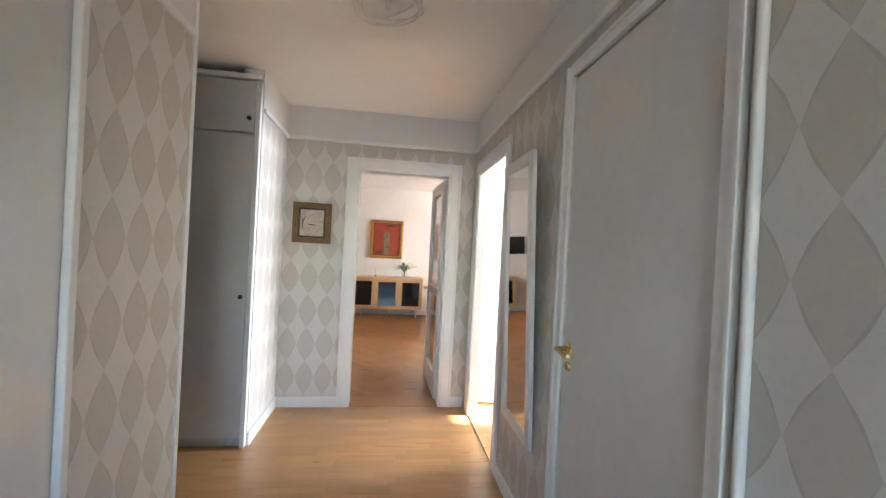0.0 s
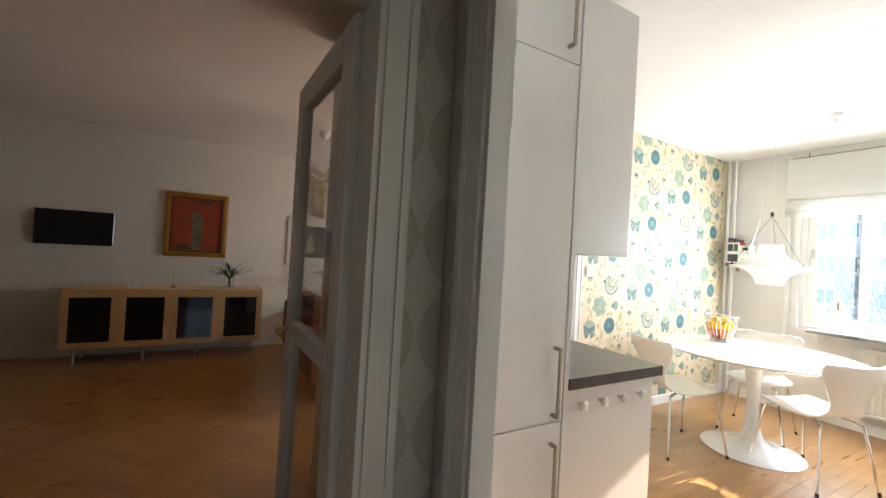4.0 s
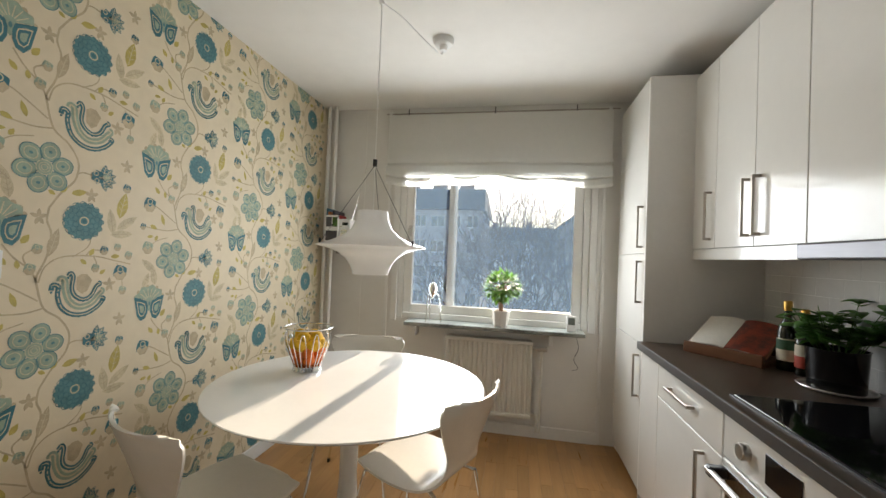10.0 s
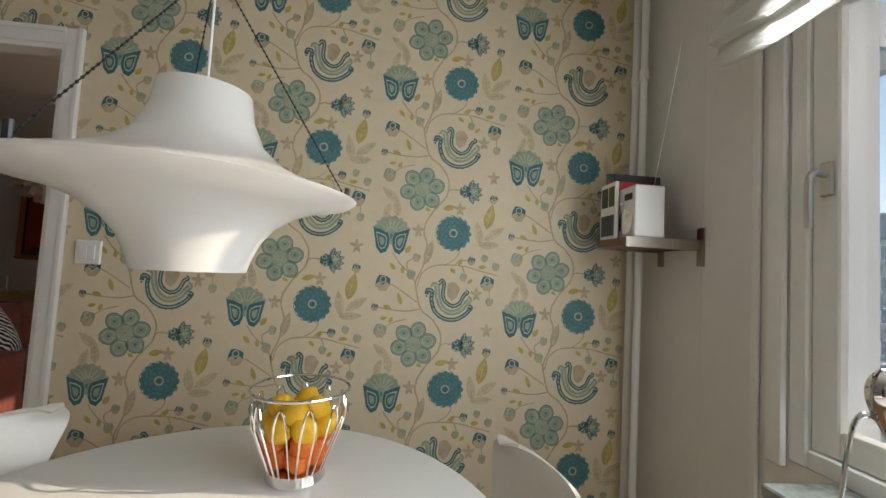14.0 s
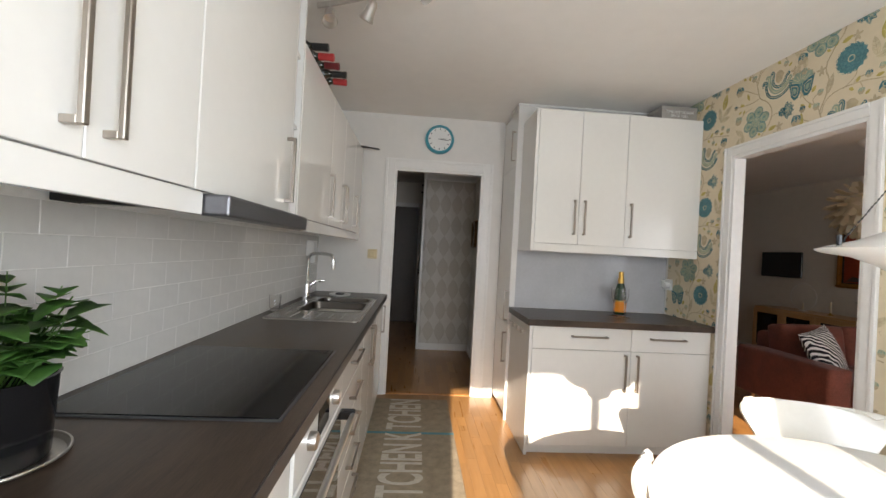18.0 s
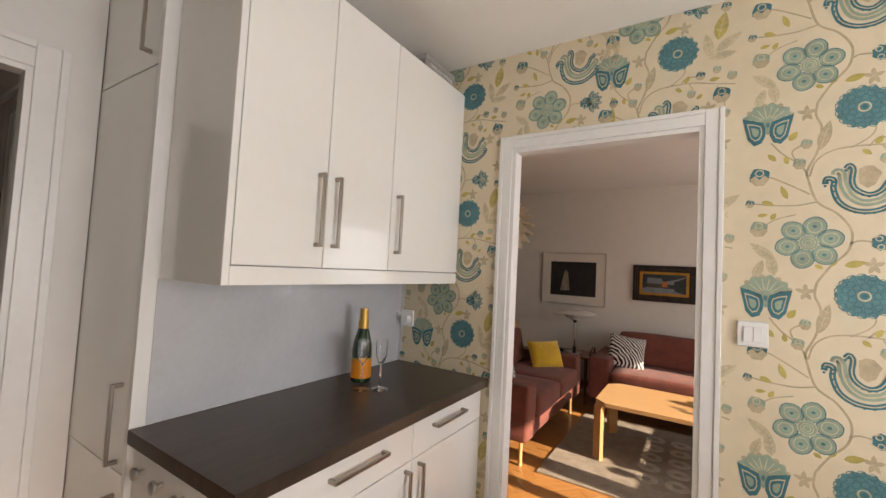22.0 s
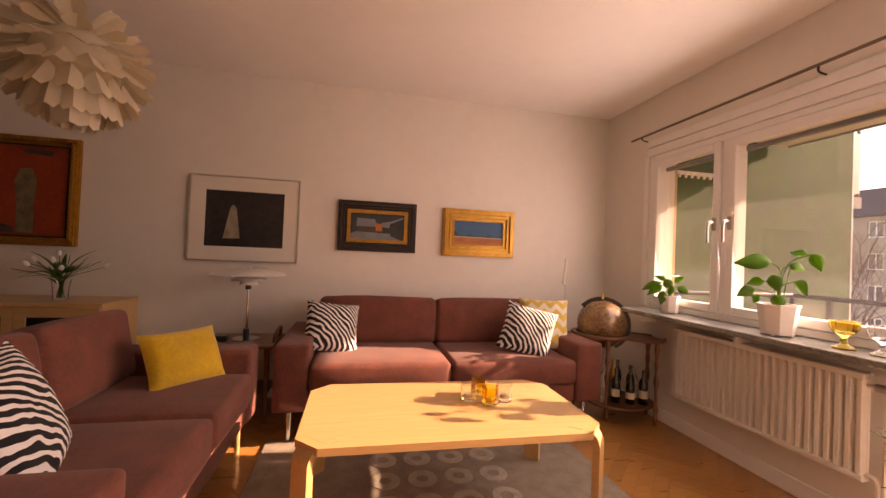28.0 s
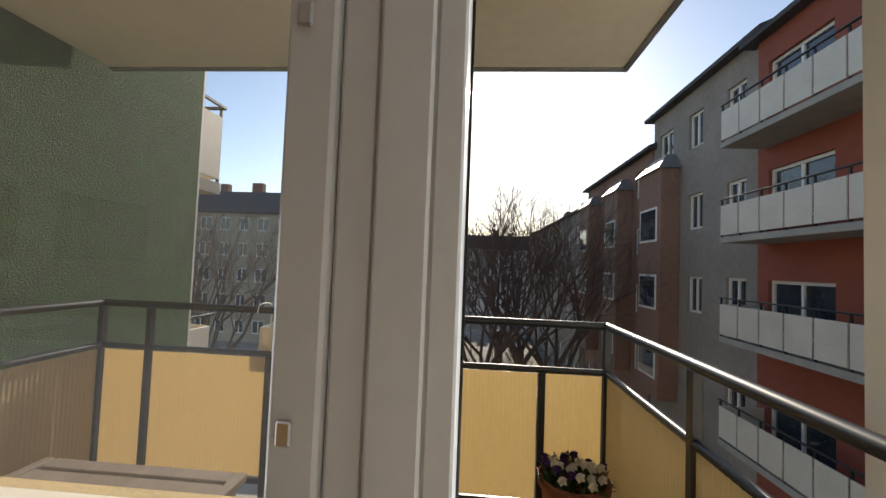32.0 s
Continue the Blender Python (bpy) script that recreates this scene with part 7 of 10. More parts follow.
bo = thing("open_cookbook", CB @ TILT, "open cookbook with a dark photo page", "book")
for s_, m in ((1, "food_photo"), (-1, "paper")):
    bm = bmesh.new()
    rows = [[bm.verts.new((s_ * 0.158 * i / 8, yy, 0.016 + 0.014 * math.sin(math.pi * min(1, i / 8 + 0.05) ** 0.7))) for i in range(9)] for yy in (0.004, 0.225)]
    for i in range(8):
        bm.faces.new((rows[0][i], rows[0][i + 1], rows[1][i + 1], rows[1][i]))
    part("page_spread", thicken(bm, 0.0012), M[m], bo, "", True)
    part("page_block", boxed((min(0.004 * s_, s_ * 0.156), 0.004, 0.0145), (max(0.004 * s_, s_ * 0.156), 0.225, 0.0158)), M["paper"], bo)
WINE = [(0.0, 0.0), (0.033, 0.0), (0.035, 0.004), (0.035, 0.155), (0.030, 0.18), (0.016, 0.205), (0.0135, 0.215), (0.0135, 0.265), (0.0, 0.266)]
bottle((4.60, 1.935, 0.9002), "oil_bottle", WINE, "dark_glass", "dark olive oil bottle with cream and green label", [(0.04, 0.13, 0.0356, "label_cream", "label"), (0.085, 0.125, 0.0361, "label_green", "label_band")], "bottle", (0.245, 0.285, 0.0155, "gold_foil"))
bottle((4.52, 1.92, 0.9002), "vinegar_bottle", [(r * 0.88, z * 0.92) for r, z in WINE], "dark_glass", "dark vinegar bottle with red and cream label", [(0.03, 0.075, 0.0313, "label_red", "label_band"), (0.076, 0.12, 0.0313, "label_cream", "label")], "bottle", (0.225, 0.26, 0.0145, "gold_foil"))
basil((4.34, 1.935, 0.9002))

# things by the sink
pr = thing("soap_dispenser", (1.93, KY0 + 0.008, 1.20), "white wall dispenser under the cabinet near the sink", "dispenser")
part("box", boxed((-0.05, 0, 0), (0.05, 0.06, 0.12), 0.006), M["white_plastic"], pr)
bm = bmesh.new()
lathe(bm, [(0.02, -0.05), (0.024, -0.04), (0.024, 0.0)], 16, (0, 0.035, 0))
part("nozzle", bm, M["white_plastic"], pr, "", True)
di = thing("dish_brush_holder", (1.86, 2.05, 0.9002), "flat white dish with dark scrubber beside sink", "dish")
bm = bmesh.new()
lathe(bm, [(0.0, 0.0), (0.075, 0.0), (0.085, 0.014), (0.08, 0.016), (0.07, 0.006), (0.0, 0.005)], 24, caps=False)
part("dish", bm, M["white_plastic"], di, "", True)
part("scrubber", boxed((-0.04, -0.03, 0.0055), (0.04, 0.03, 0.02), 0.004), M["black"], di)
gl = thing("drinking_glass", (2.72, 1.845, 0.9045), "clear curved glass standing behind the drainer", "glass")
bm = bmesh.new()
lathe(bm, [(0.0, 0.0), (0.022, 0.0), (0.030, 0.03), (0.032, 0.09), (0.030, 0.09), (0.028, 0.03), (0.020, 0.006), (0.0, 0.006)], 20, caps=False)
part("bowl", bm, M["clear_glass"], gl, "", True)
so = thing("wall_socket", (KX0 + 0.0005, 2.258, 1.237), "cream wall socket beside the kitchen door", "socket")
part("plate", boxed((0, -0.04, -0.04), (0.011, 0.04, 0.04), 0.003), M["cream_plastic"], so)
part("cover", boxed((0.0112, -0.024, -0.024), (0.02, 0.024, 0.024), 0.003), M["cream_plastic"], so)

# switch on the papered wall, plug by the short worktop
sw = thing("light_switch", (3.592, KY1 - 0.0045, 1.236), "white double light switch on the wallpaper", "switch")
part("plate", boxed((-0.043, -0.010, -0.043), (0.043, 0, 0.043), 0.003), M["white_plastic"], sw)
for x0, x1 in ((-0.026, -0.001), (0.001, 0.026)):
    part("rocker", boxed((x0, -0.014, -0.026), (x1, -0.0102, 0.026), 0.002), M["white_plastic"], sw)
pl = thing("power_plug", (2.12, KY1 - 0.0045, 1.13), "white wall socket with plug and timer", "plug")
part("plate", boxed((-0.042, -0.012, -0.042), (0.042, 0, 0.042), 0.003), M["white_plastic"], pl)
bm = bmesh.new()
tube(bm, [(0.01, -0.0125, -0.005), (0.01, -0.05, -0.005)], 0.022, 16)
part("plug_body", bm, M["white_plastic"], pl, "", True)
part("timer", boxed((-0.085, -0.035, -0.02), (-0.045, 0, 0.03), 0.004), M["white_plastic"], pl)

# sparkling wine and two glasses
bottle((2.20, 4.15, 0.9002), "sparkling_wine_bottle", [(0.0, 0.0), (0.040, 0.0), (0.043, 0.005), (0.043, 0.135), (0.040, 0.165), (0.026, 0.215), (0.017, 0.245), (0.0145, 0.26), (0.0145, 0.298), (0.0, 0.30)], "green_glass", "green sparkling wine bottle with orange label", [(0.018, 0.095, 0.0437, "label_orange", "label"), (0.094, 0.102, 0.0440, "gold_foil", "label_edge"), (0.225, 0.262, 0.0225, "gold_foil", "foil_collar")], "bottle", (0.255, 0.312, 0.018, "gold_foil"))
for x, y in ((2.29, 4.06), (2.345, 4.11)):
    fl = thing("champagne_flute", (x, y, 0.9002), "clear champagne flute beside the wine bottle", "glass", "pair of flutes")
    bm = bmesh.new()
    lathe(bm, [(0.0, 0.0), (0.034, 0.0), (0.034, 0.002), (0.006, 0.006), (0.0038, 0.02), (0.0038, 0.095), (0.010, 0.106), (0.022, 0.135), (0.0235, 0.20), (0.0225, 0.20), (0.021, 0.136), (0.008, 0.109), (0.0, 0.107)], 24, caps=False)
    part("glass", bm, M["clear_glass"], fl, "", True)

# box on top of the wall cabinet
bx = thing("gift_box", (2.25, 4.44, 2.298), "grey storage box with white lettering on the cabinet", "box")
part("box", boxed((-0.09, -0.13, 0.0), (0.09, 0.13, 0.085), 0.002), M["box_grey"], bx)
part("lid", boxed((-0.092, -0.132, 0.0855), (0.092, 0.132, 0.11), 0.002), M["box_grey"], bx)
text_mesh("TIMELESS DESIGN\nSINCE 1881.", 0.026, "white_plastic", bx, pose(0.0935, 0.0, 0.055, 90, 0, 90))

# wine bottles lying on the wall cabinet, necks over its front, and a dark utensil
for x, y, capsule in ((3.315, 2.21, "black"), (3.227, 2.215, "roll_red"), (3.140, 2.222, "roll_dark"), (3.050, 2.240, "black"), (2.960, 2.225, "roll_red")):
    c = thing("wine_bottle", pose(x, y - 0.30, 2.1385, -90, 0, 0), "dark wine bottle with a %s capsule lying on the cabinet" % ("black" if capsule == "black" else "red"), "bottle", "bottles on the cabinet")
    bm = bmesh.new()
    lathe(bm, [(0.0, 0.004), (0.034, 0.0), (0.0375, 0.006), (0.0375, 0.17), (0.034, 0.19), (0.020, 0.212), (0.0150, 0.222), (0.0150, 0.232)], 20)
    part("glass", bm, M["dark_glass"], c, "", True)
    bm = bmesh.new()
    lathe(bm, [(0.0150, 0.2325), (0.0162, 0.233), (0.0158, 0.280), (0.0170, 0.284), (0.0170, 0.298), (0.015, 0.300), (0.0, 0.300)], 20)
    part("capsule", bm, M[capsule], c, "", True)
kn = thing("fan_paddle", pose(1.80, 2.10, 2.1005, 0, 0, 25), "dark flat utensil poking out over the cabinet", "utensil")
part("blade", boxed((-0.02, -0.10, 0.0), (0.02, 0.12, 0.010), 0.003), M["black"], kn)
part("grip", boxed((-0.010, 0.121, 0.001), (0.010, 0.20, 0.012), 0.003), M["black"], kn)

wall_clock((KX0 + 0.001, 2.781, 2.251))

# runner rug with lettering
rg = thing("kitchen_runner", (2.37, 2.655, FZ), "beige woven kitchen runner with large pale lettering", "rug")
part("weave", boxed((-0.66, -0.30, 0.0002), (0.86, 0.30, 0.007), 0.003), M["rug_beige"], rg)
part("stripe", boxed((-0.055, -0.30, 0.0072), (-0.025, 0.30, 0.0078)), M["rug_blue"], rg)
for cx in (-0.29, 0.47):
    text_mesh("K TCHEN", 0.34, "rug_white", rg, pose(cx, -0.03, 0.0078, 0, 0, 180) @ Matrix.Scale(0.50, 4, (1, 0, 0)), 0.0004, "lettering", 0.006)

# ---- hall things ----
hd_ = thing("door_4", (0, 0, 0), "closed grey-white hall door with brass lever handle", "", "", "structure")
HDT = DOOR_H + 0.085
casing(hd_, "x", HALL_R, -1, HD[0], HD[1], HDT, 0.05, 0.022)
leaf = part("door_leaf", boxed((HALL_R + 0.004, HD[0] + 0.003, FZ + 0.006), (HALL_R + 0.044, HD[1] - 0.003, HDT - 0.003), 0.002), M["hall_door"], hd_, "flush grey-white painted door leaf")
for z in (0.32, 1.76):
    hg = part("hinge", boxed((HALL_R - 0.012, HD[0] - 0.016, z - 0.055), (HALL_R + 0.0035, HD[0] + 0.016, z + 0.055), 0.003), M["steel"], hd_, "painted steel hinge")
bm = bmesh.new()
tube(bm, [(HALL_R + 0.004, 1.475, 1.014), (HALL_R - 0.045, 1.475, 1.014)], 0.009, 10)
tube(bm, smooth_path([(HALL_R - 0.045, 1.475, 1.014), (HALL_R - 0.05, 1.45, 1.016), (HALL_R - 0.048, 1.395, 1.008), (HALL_R - 0.05, 1.365, 1.012)], 4), 0.0085, 10)
part("lever", bm, M["brass"], leaf, "worn brass lever handle", True)
for z, r_ in ((1.014, 0.022), (0.948, 0.018)):
    bm = bmesh.new()
    lathe(bm, [(0.0, 0.0), (r_, 0.0), (r_ * 0.95, 0.004), (r_ * 0.6, 0.006), (0.0, 0.006)], 20, caps=False, sy=1.3)
    q = part("rosette", bm, M["brass"], leaf, "brass escutcheon", True)
    q.matrix_local = pose(HALL_R + 0.0038, 1.472, z, 0, -90, 0)
part("keyhole", boxed((HALL_R - 0.0028, 1.469, 0.938), (HALL_R - 0.002, 1.475, 0.956)), M["black"], leaf)
bm = bmesh.new()
tube(bm, [(HALL_R - 0.012, 0.705, FZ), (HALL_R - 0.012, 0.705, CEIL)], 0.011, 10)
solid("cable_conduit", bm, M["trim"], "white painted conduit beside the hall door", "conduit", smooth=True)

# tilted mirror
mi = thing("wall_mirror", pose(HALL_R - 0.008, 1.97, 0.475, 0, -2.1, 0), "tall white-framed wall mirror tilted forward at the top", "mirror")
MW, MH, MF = 0.44, 1.365, 0.055
for nm, lo, hi in (("frame_side", (-0.024, -MW / 2, 0.0), (0.0, -MW / 2 + MF, MH)), ("frame_side", (-0.024, MW / 2 - MF, 0.0), (0.0, MW / 2, MH)), ("frame_bottom", (-0.024, -MW / 2 + MF + 0.0004, 0.0), (0.0, MW / 2 - MF - 0.0004, MF)), ("frame_top", (-0.024, -MW / 2 + MF + 0.0004, MH - MF), (0.0, MW / 2 - MF - 0.0004, MH))):
    part(nm, boxed(lo, hi, 0.008, 3), M["trim"], mi, "", True)
part("mirror_glass", boxed((-0.013, -MW / 2 + MF - 0.004, MF - 0.004), (-0.009, MW / 2 - MF + 0.004, MH - MF + 0.004)), M["mirror"], mi)
bm = bmesh.new()
tube(bm, smooth_path([(HALL_R - 0.024, 2.335, 2.19), (HALL_R - 0.032, 2.335, 2.175), (HALL_R - 0.03, 2.332, 2.14), (HALL_R - 0.045, 2.33, 2.128), (HALL_R - 0.055, 2.33, 2.145)], 4), 0.0022, 6)
solid("picture_hook", bm, M["steel"], "thin bent wire hook hung on the picture rail", "hook", smooth=True)

# small framed sketch
p = picture("small_picture", (0.2255, HALL_END - 0.002, 1.517), 0.297, 0.322, 0.045, "brown_gilt", "oil_snow", "small winter sketch in a brown-gilt frame", 0.035, (0.012, "dark_frame"), [
    (((-0.95, -0.55), (-0.3, -0.35), (0.4, -0.5), (0.95, -0.3), (0.95, 0.0), (0.3, 0.08), (-0.3, 0.02), (-0.95, 0.12)), "sketch_snow"),
    (((-0.1, 0.22), (0.85, 0.18), (0.9, 0.34), (0.1, 0.4)), "sketch_snow"),
    (((-0.6, 0.56), (0.5, 0.5), (0.62, 0.64), (-0.4, 0.72)), "sketch_snow"),
    (((-0.75, -0.75), (0.2, -0.82), (0.8, -0.7), (0.1, -0.62)), "sketch_snow"),
    (((-0.82, -0.5), (-0.76, -0.5), (-0.72, 0.1), (-0.5, 0.5), (-0.56, 0.52), (-0.76, 0.2), (-0.9, 0.45), (-0.94, 0.42), (-0.8, 0.05)), "oil_barn"),
    (((-0.3, -0.16), (0.3, -0.2), (0.32, -0.12), (-0.28, -0.08)), "oil_barn")])

# wardrobe
w_ = thing("wardrobe", (0, 0, 0), "grey-white built-in wardrobe with small upper door", "wardrobe")
WX0, WX1 = -0.78, PIER - 0.004
part("carcass", boxed((WX0, WARD_Y + 0.032, 0.10), (PIER - 0.135, HALL_END - 0.004, 2.395)), M["hall_door"], w_)
part("plinth", boxed((WX0, WARD_Y + 0.03, FZ), (PIER - 0.135, WARD_Y + 0.05, 0.099)), M["hall_door"], w_)
part("stile", boxed((WX1 - 0.032, WARD_Y - 0.004, FZ), (WX1, WARD_Y + 0.028, 2.365), 0.003), M["trim"], w_)
part("cornice", boxed((WX0, WARD_Y - 0.018, 2.366), (WX1 + 0.004, WARD_Y + 0.03, 2.40), 0.008, 2), M["trim"], w_)
for x0, x1 in ((WX0, WX0 + 0.10), (WX0 + 0.102, WX1 - 0.034)):
    for z0, z1, zk in ((0.105, 2.02, 1.0), (2.035, 2.358, 2.12)):
        d = part("door", boxed((x0 + 0.002, WARD_Y, z0), (x1 - 0.002, WARD_Y + 0.02, z1), 0.002), M["hall_door"], w_)
        bm = bmesh.new()
        lathe(bm, [(0.006, 0.0), (0.006, 0.012), (0.014, 0.016), (0.014, 0.024), (0.008, 0.028)], 16)
        k = part("knob", bm, M["black"], d, "small dark door knob", True)
        k.matrix_local = pose(x1 - 0.028, WARD_Y, zk, 90, 0, 0)

# edges of the pier and the plain door beside it
for y in (1.22, 1.81):
    structure("trim_pier", boxed((PIER - 0.135, y - 0.014, FZ), (PIER + 0.010, y + 0.014, CEIL - 0.002), 0.003), M["trim"], "white painted corner trim of the pier")
dn = thing("door_5", (0, 0, 0), "plain white painted door beside the papered pier", "", "", "structure")
part("door_leaf", boxed((PIER - 0.05, 0.372, FZ + 0.004), (PIER - 0.01, 1.204, CEIL - 0.004), 0.002), M["hall_door"], dn)
structure("picture_rail", boxed((PIER + 0.0005, 1.235, 2.175), (PIER + 0.022, 1.795, 2.205), 0.006, 2), M["trim"], "white moulded picture rail")
pd_ = thing("door_6", (0, 0, 0), "brown painted door at the passage end", "", "", "structure")
part("door_leaf", boxed((-1.9, 1.85, FZ), (-1.862, 2.65, 2.02), 0.003), M["brown_door"], pd_)
part("casing_side", boxed((-1.9, 2.651, FZ), (-1.85, 2.72, 2.09), 0.003), M["trim"], pd_)
part("casing_head", boxed((-1.9, 1.85, 2.021), (-1.85, 2.65, 2.09), 0.003), M["trim"], pd_)

structure("door_threshold", boxed((LVD[0] + 0.019, HALL_END + 0.002, FZ - 0.0115), (LVD[1] - 0.019, HALL_END + 0.22, FZ + 0.006), 0.003), M["oak_floor_warm"], "oak threshold in the living room doorway")

# looped ceiling lamp
cl = thing("ceiling_lamp", (0.79, 1.75, CEIL), "white looped band ceiling lamp in the hall", "ceiling lamp")
bm = bmesh.new()
lathe(bm, [(0.0, 0.0), (0.05, 0.0), (0.05, -0.02), (0.0, -0.022)], 24, caps=False)
part("canopy", bm, M["opal"], cl, "", True)
for rx, ry, r_ in ((8, 4, 0.155), (-7, 8, 0.135), (4, -10, 0.11), (-3, -5, 0.145)):
    bm = bmesh.new()
    ring = [(r_ * math.cos(a), r_ * math.sin(a), 0.012 * math.sin(2 * a)) for a in (k * math.tau / 40 for k in range(41))]
    tube(bm, ring, 0.004, 6, False)
    q = part("loop", bm, M["opal"], cl, "", True)
    q.matrix_local = pose(0.0, 0.0, -0.055, rx, ry, 0)
bm = bmesh.new()
tube(bm, [(0, 0, -0.02), (0, 0, -0.075)], 0.012, 12)
part("stem", bm, M["opal"], cl, "", True)

# unseen window added behind the walker to go with the hall's fill lamp
bw_ = thing("window_2", (0, 0, 0), "unseen white window added at the hall's back for fill light", "", "", "structure")
for a, b in ((0.15, 0.21), (0.72, 0.78), (1.29, 1.35)):
    part("sash_bar", boxed((a, -2.29, 0.9), (b, -2.24, 2.1), 0.003), M["trim"], bw_)
for a, b in ((0.9, 0.96), (2.04, 2.1)):
    for c0, c1 in ((0.2105, 0.7195), (0.7805, 1.2895)):
        part("sash_bar", boxed((c0, -2.29, a), (c1, -2.24, b), 0.003), M["trim"], bw_)

# glazed door to the living room, standing open
gd = thing("glazed_door", pose(LVD[1] - 0.022, HALL_END + 0.137, 0, 0, 0, 92), "white glazed double-pane door standing open", "door")
DW = 0.705
for x0, x1 in ((0.0, 0.10), (DW - 0.10, DW)):
    part("stile", boxed((x0, -0.02, FZ + 0.01), (x1, 0.02, 1.965), 0.004), M["trim"], gd)
for z0, z1 in ((FZ + 0.01, 0.25), (0.93, 1.0), (1.86, 1.965)):
    part("rail", boxed((0.1005, -0.02, z0), (DW - 0.1005, 0.02, z1), 0.004), M["trim"], gd)
for z0, z1 in ((0.245, 0.935), (0.995, 1.865)):
    g = part("pane", boxed((0.095, -0.002, z0), (DW - 0.095, 0.002, z1)), M["pane"], gd, "clear door glass")
    g.visible_shadow = False
bm = bmesh.new()
for s_ in (-1, 1):
    tube(bm, smooth_path([(DW - 0.055, s_ * 0.02, 0.96), (DW - 0.055, s_ * 0.06, 0.96), (DW - 0.075, s_ * 0.066, 0.96), (DW - 0.165, s_ * 0.062, 0.955)], 4), 0.008, 10)
part("lever", bm, M["brass"], gd, "brass lever handle", True)
for z in (0.3, 1.7):
    bm = bmesh.new()
    tube(bm, [(-0.006, -0.012, z - 0.05), (-0.006, -0.012, z + 0.05)], 0.006, 8)
    part("hinge", bm, M["steel"], gd, "", True)

# ---- living room things ----
sofa((3.58, 6.965, FZ), 2.06, "brown-red velour sofa against the far wall")
sofa(pose(2.485, 6.285, FZ, 0, 0, 90), 1.51, "brown-red velour sofa with pale wooden legs", leg="birch")
cushion("cushion", pose(2.84, 7.24, FZ + 0.466, -30, 0, 14) @ pose(0, 0, 0, 0, 8, 0), 0.35, 0.35, 0.13, "zebra", "black and white zebra-striped cushion on the far sofa", "scatter cushions")
cushion("cushion", pose(4.10, 7.15, FZ + 0.466, -28, 0, -18) @ pose(0, 0, 0, 0, 15, 0), 0.36, 0.36, 0.13, "zebra", "black and white zebra-striped cushion beside a chevron cushion", "scatter cushions")
cushion("cushion", pose(4.33, 7.28, FZ + 0.466, -22, 0, -20), 0.36, 0.38, 0.13, "chevron", "cream cushion with faded yellow chevron pattern", "scatter cushions")
cushion("cushion", pose(2.25, 6.69, FZ + 0.455, -28, 0, 52), 0.36, 0.28, 0.14, "yellow", "plump mustard-yellow velvet cushion on the sofa", "scatter cushions")
cushion("cushion", pose(2.20, 5.89, FZ + 0.468, -22, 0, 104) @ pose(0, 0, 0, 0, -12, 0), 0.36, 0.36, 0.13, "zebra", "black and white zebra-striped cushion by the armrest", "scatter cushions")
coffee_table((3.405, 6.375, FZ + 0.006), 1.22, 0.68, 0.43)

# glass tealight holders
TT = FZ + 0.4365
for x, y, m, lab in ((3.53, 6.44, "clear_glass", "clear glass tealight holder on the coffee table"), (3.60, 6.50, "amber_glass", "amber glass tealight holder on the coffee table"), (3.62, 6.385, "amber_glass", "amber glass tealight holder on the coffee table"), (3.70, 6.415, "clear_glass", "clear glass tealight holder on the coffee table")):
    t = thing("tealight_holder", (x, y, TT), lab, "candle holder", "tealight holders")
    bm = bmesh.new()
    lathe(bm, [(0.0, 0.0), (0.036, 0.0), (0.038, 0.004), (0.038, 0.078), (0.034, 0.078), (0.034, 0.018), (0.0, 0.016)], 24, caps=False)
    part("glass", bm, M[m], t, "", True)
    bm = bmesh.new()
    lathe(bm, [(0.0, 0.0165), (0.019, 0.0165), (0.020, 0.032), (0.018, 0.032), (0.0, 0.029)], 18, caps=False)
    part("tealight", bm, M["tea_wax"], t, "", True)

# rug with rings
rg = thing("living_room_rug", (0, 0, FZ), "grey-brown pile rug with pale ring pattern", "rug")
part("woven_field", boxed((2.52, 5.60, 0.0003), (4.30, 7.06, 0.012), 0.005), M["rug_grey"], rg)
for r_ in range(5):
    for c_ in range(4):
        bm = bmesh.new()
        cx, cy = 3.165 + 0.183 * c_, 6.755 - 0.196 * r_
        outer, inner = [], []
        rings = []
        for rr, zz in ((0.030, 0.0115), (0.032, 0.0165), (0.070, 0.0165), (0.073, 0.0115)):
            rings.append([(cx + rr * math.cos(k * math.tau / 28), cy + rr * math.sin(k * math.tau / 28), zz) for k in range(28)])
        loft(bm, rings, True, False)
        part("ring", bm, M["rug_ring"], rg)

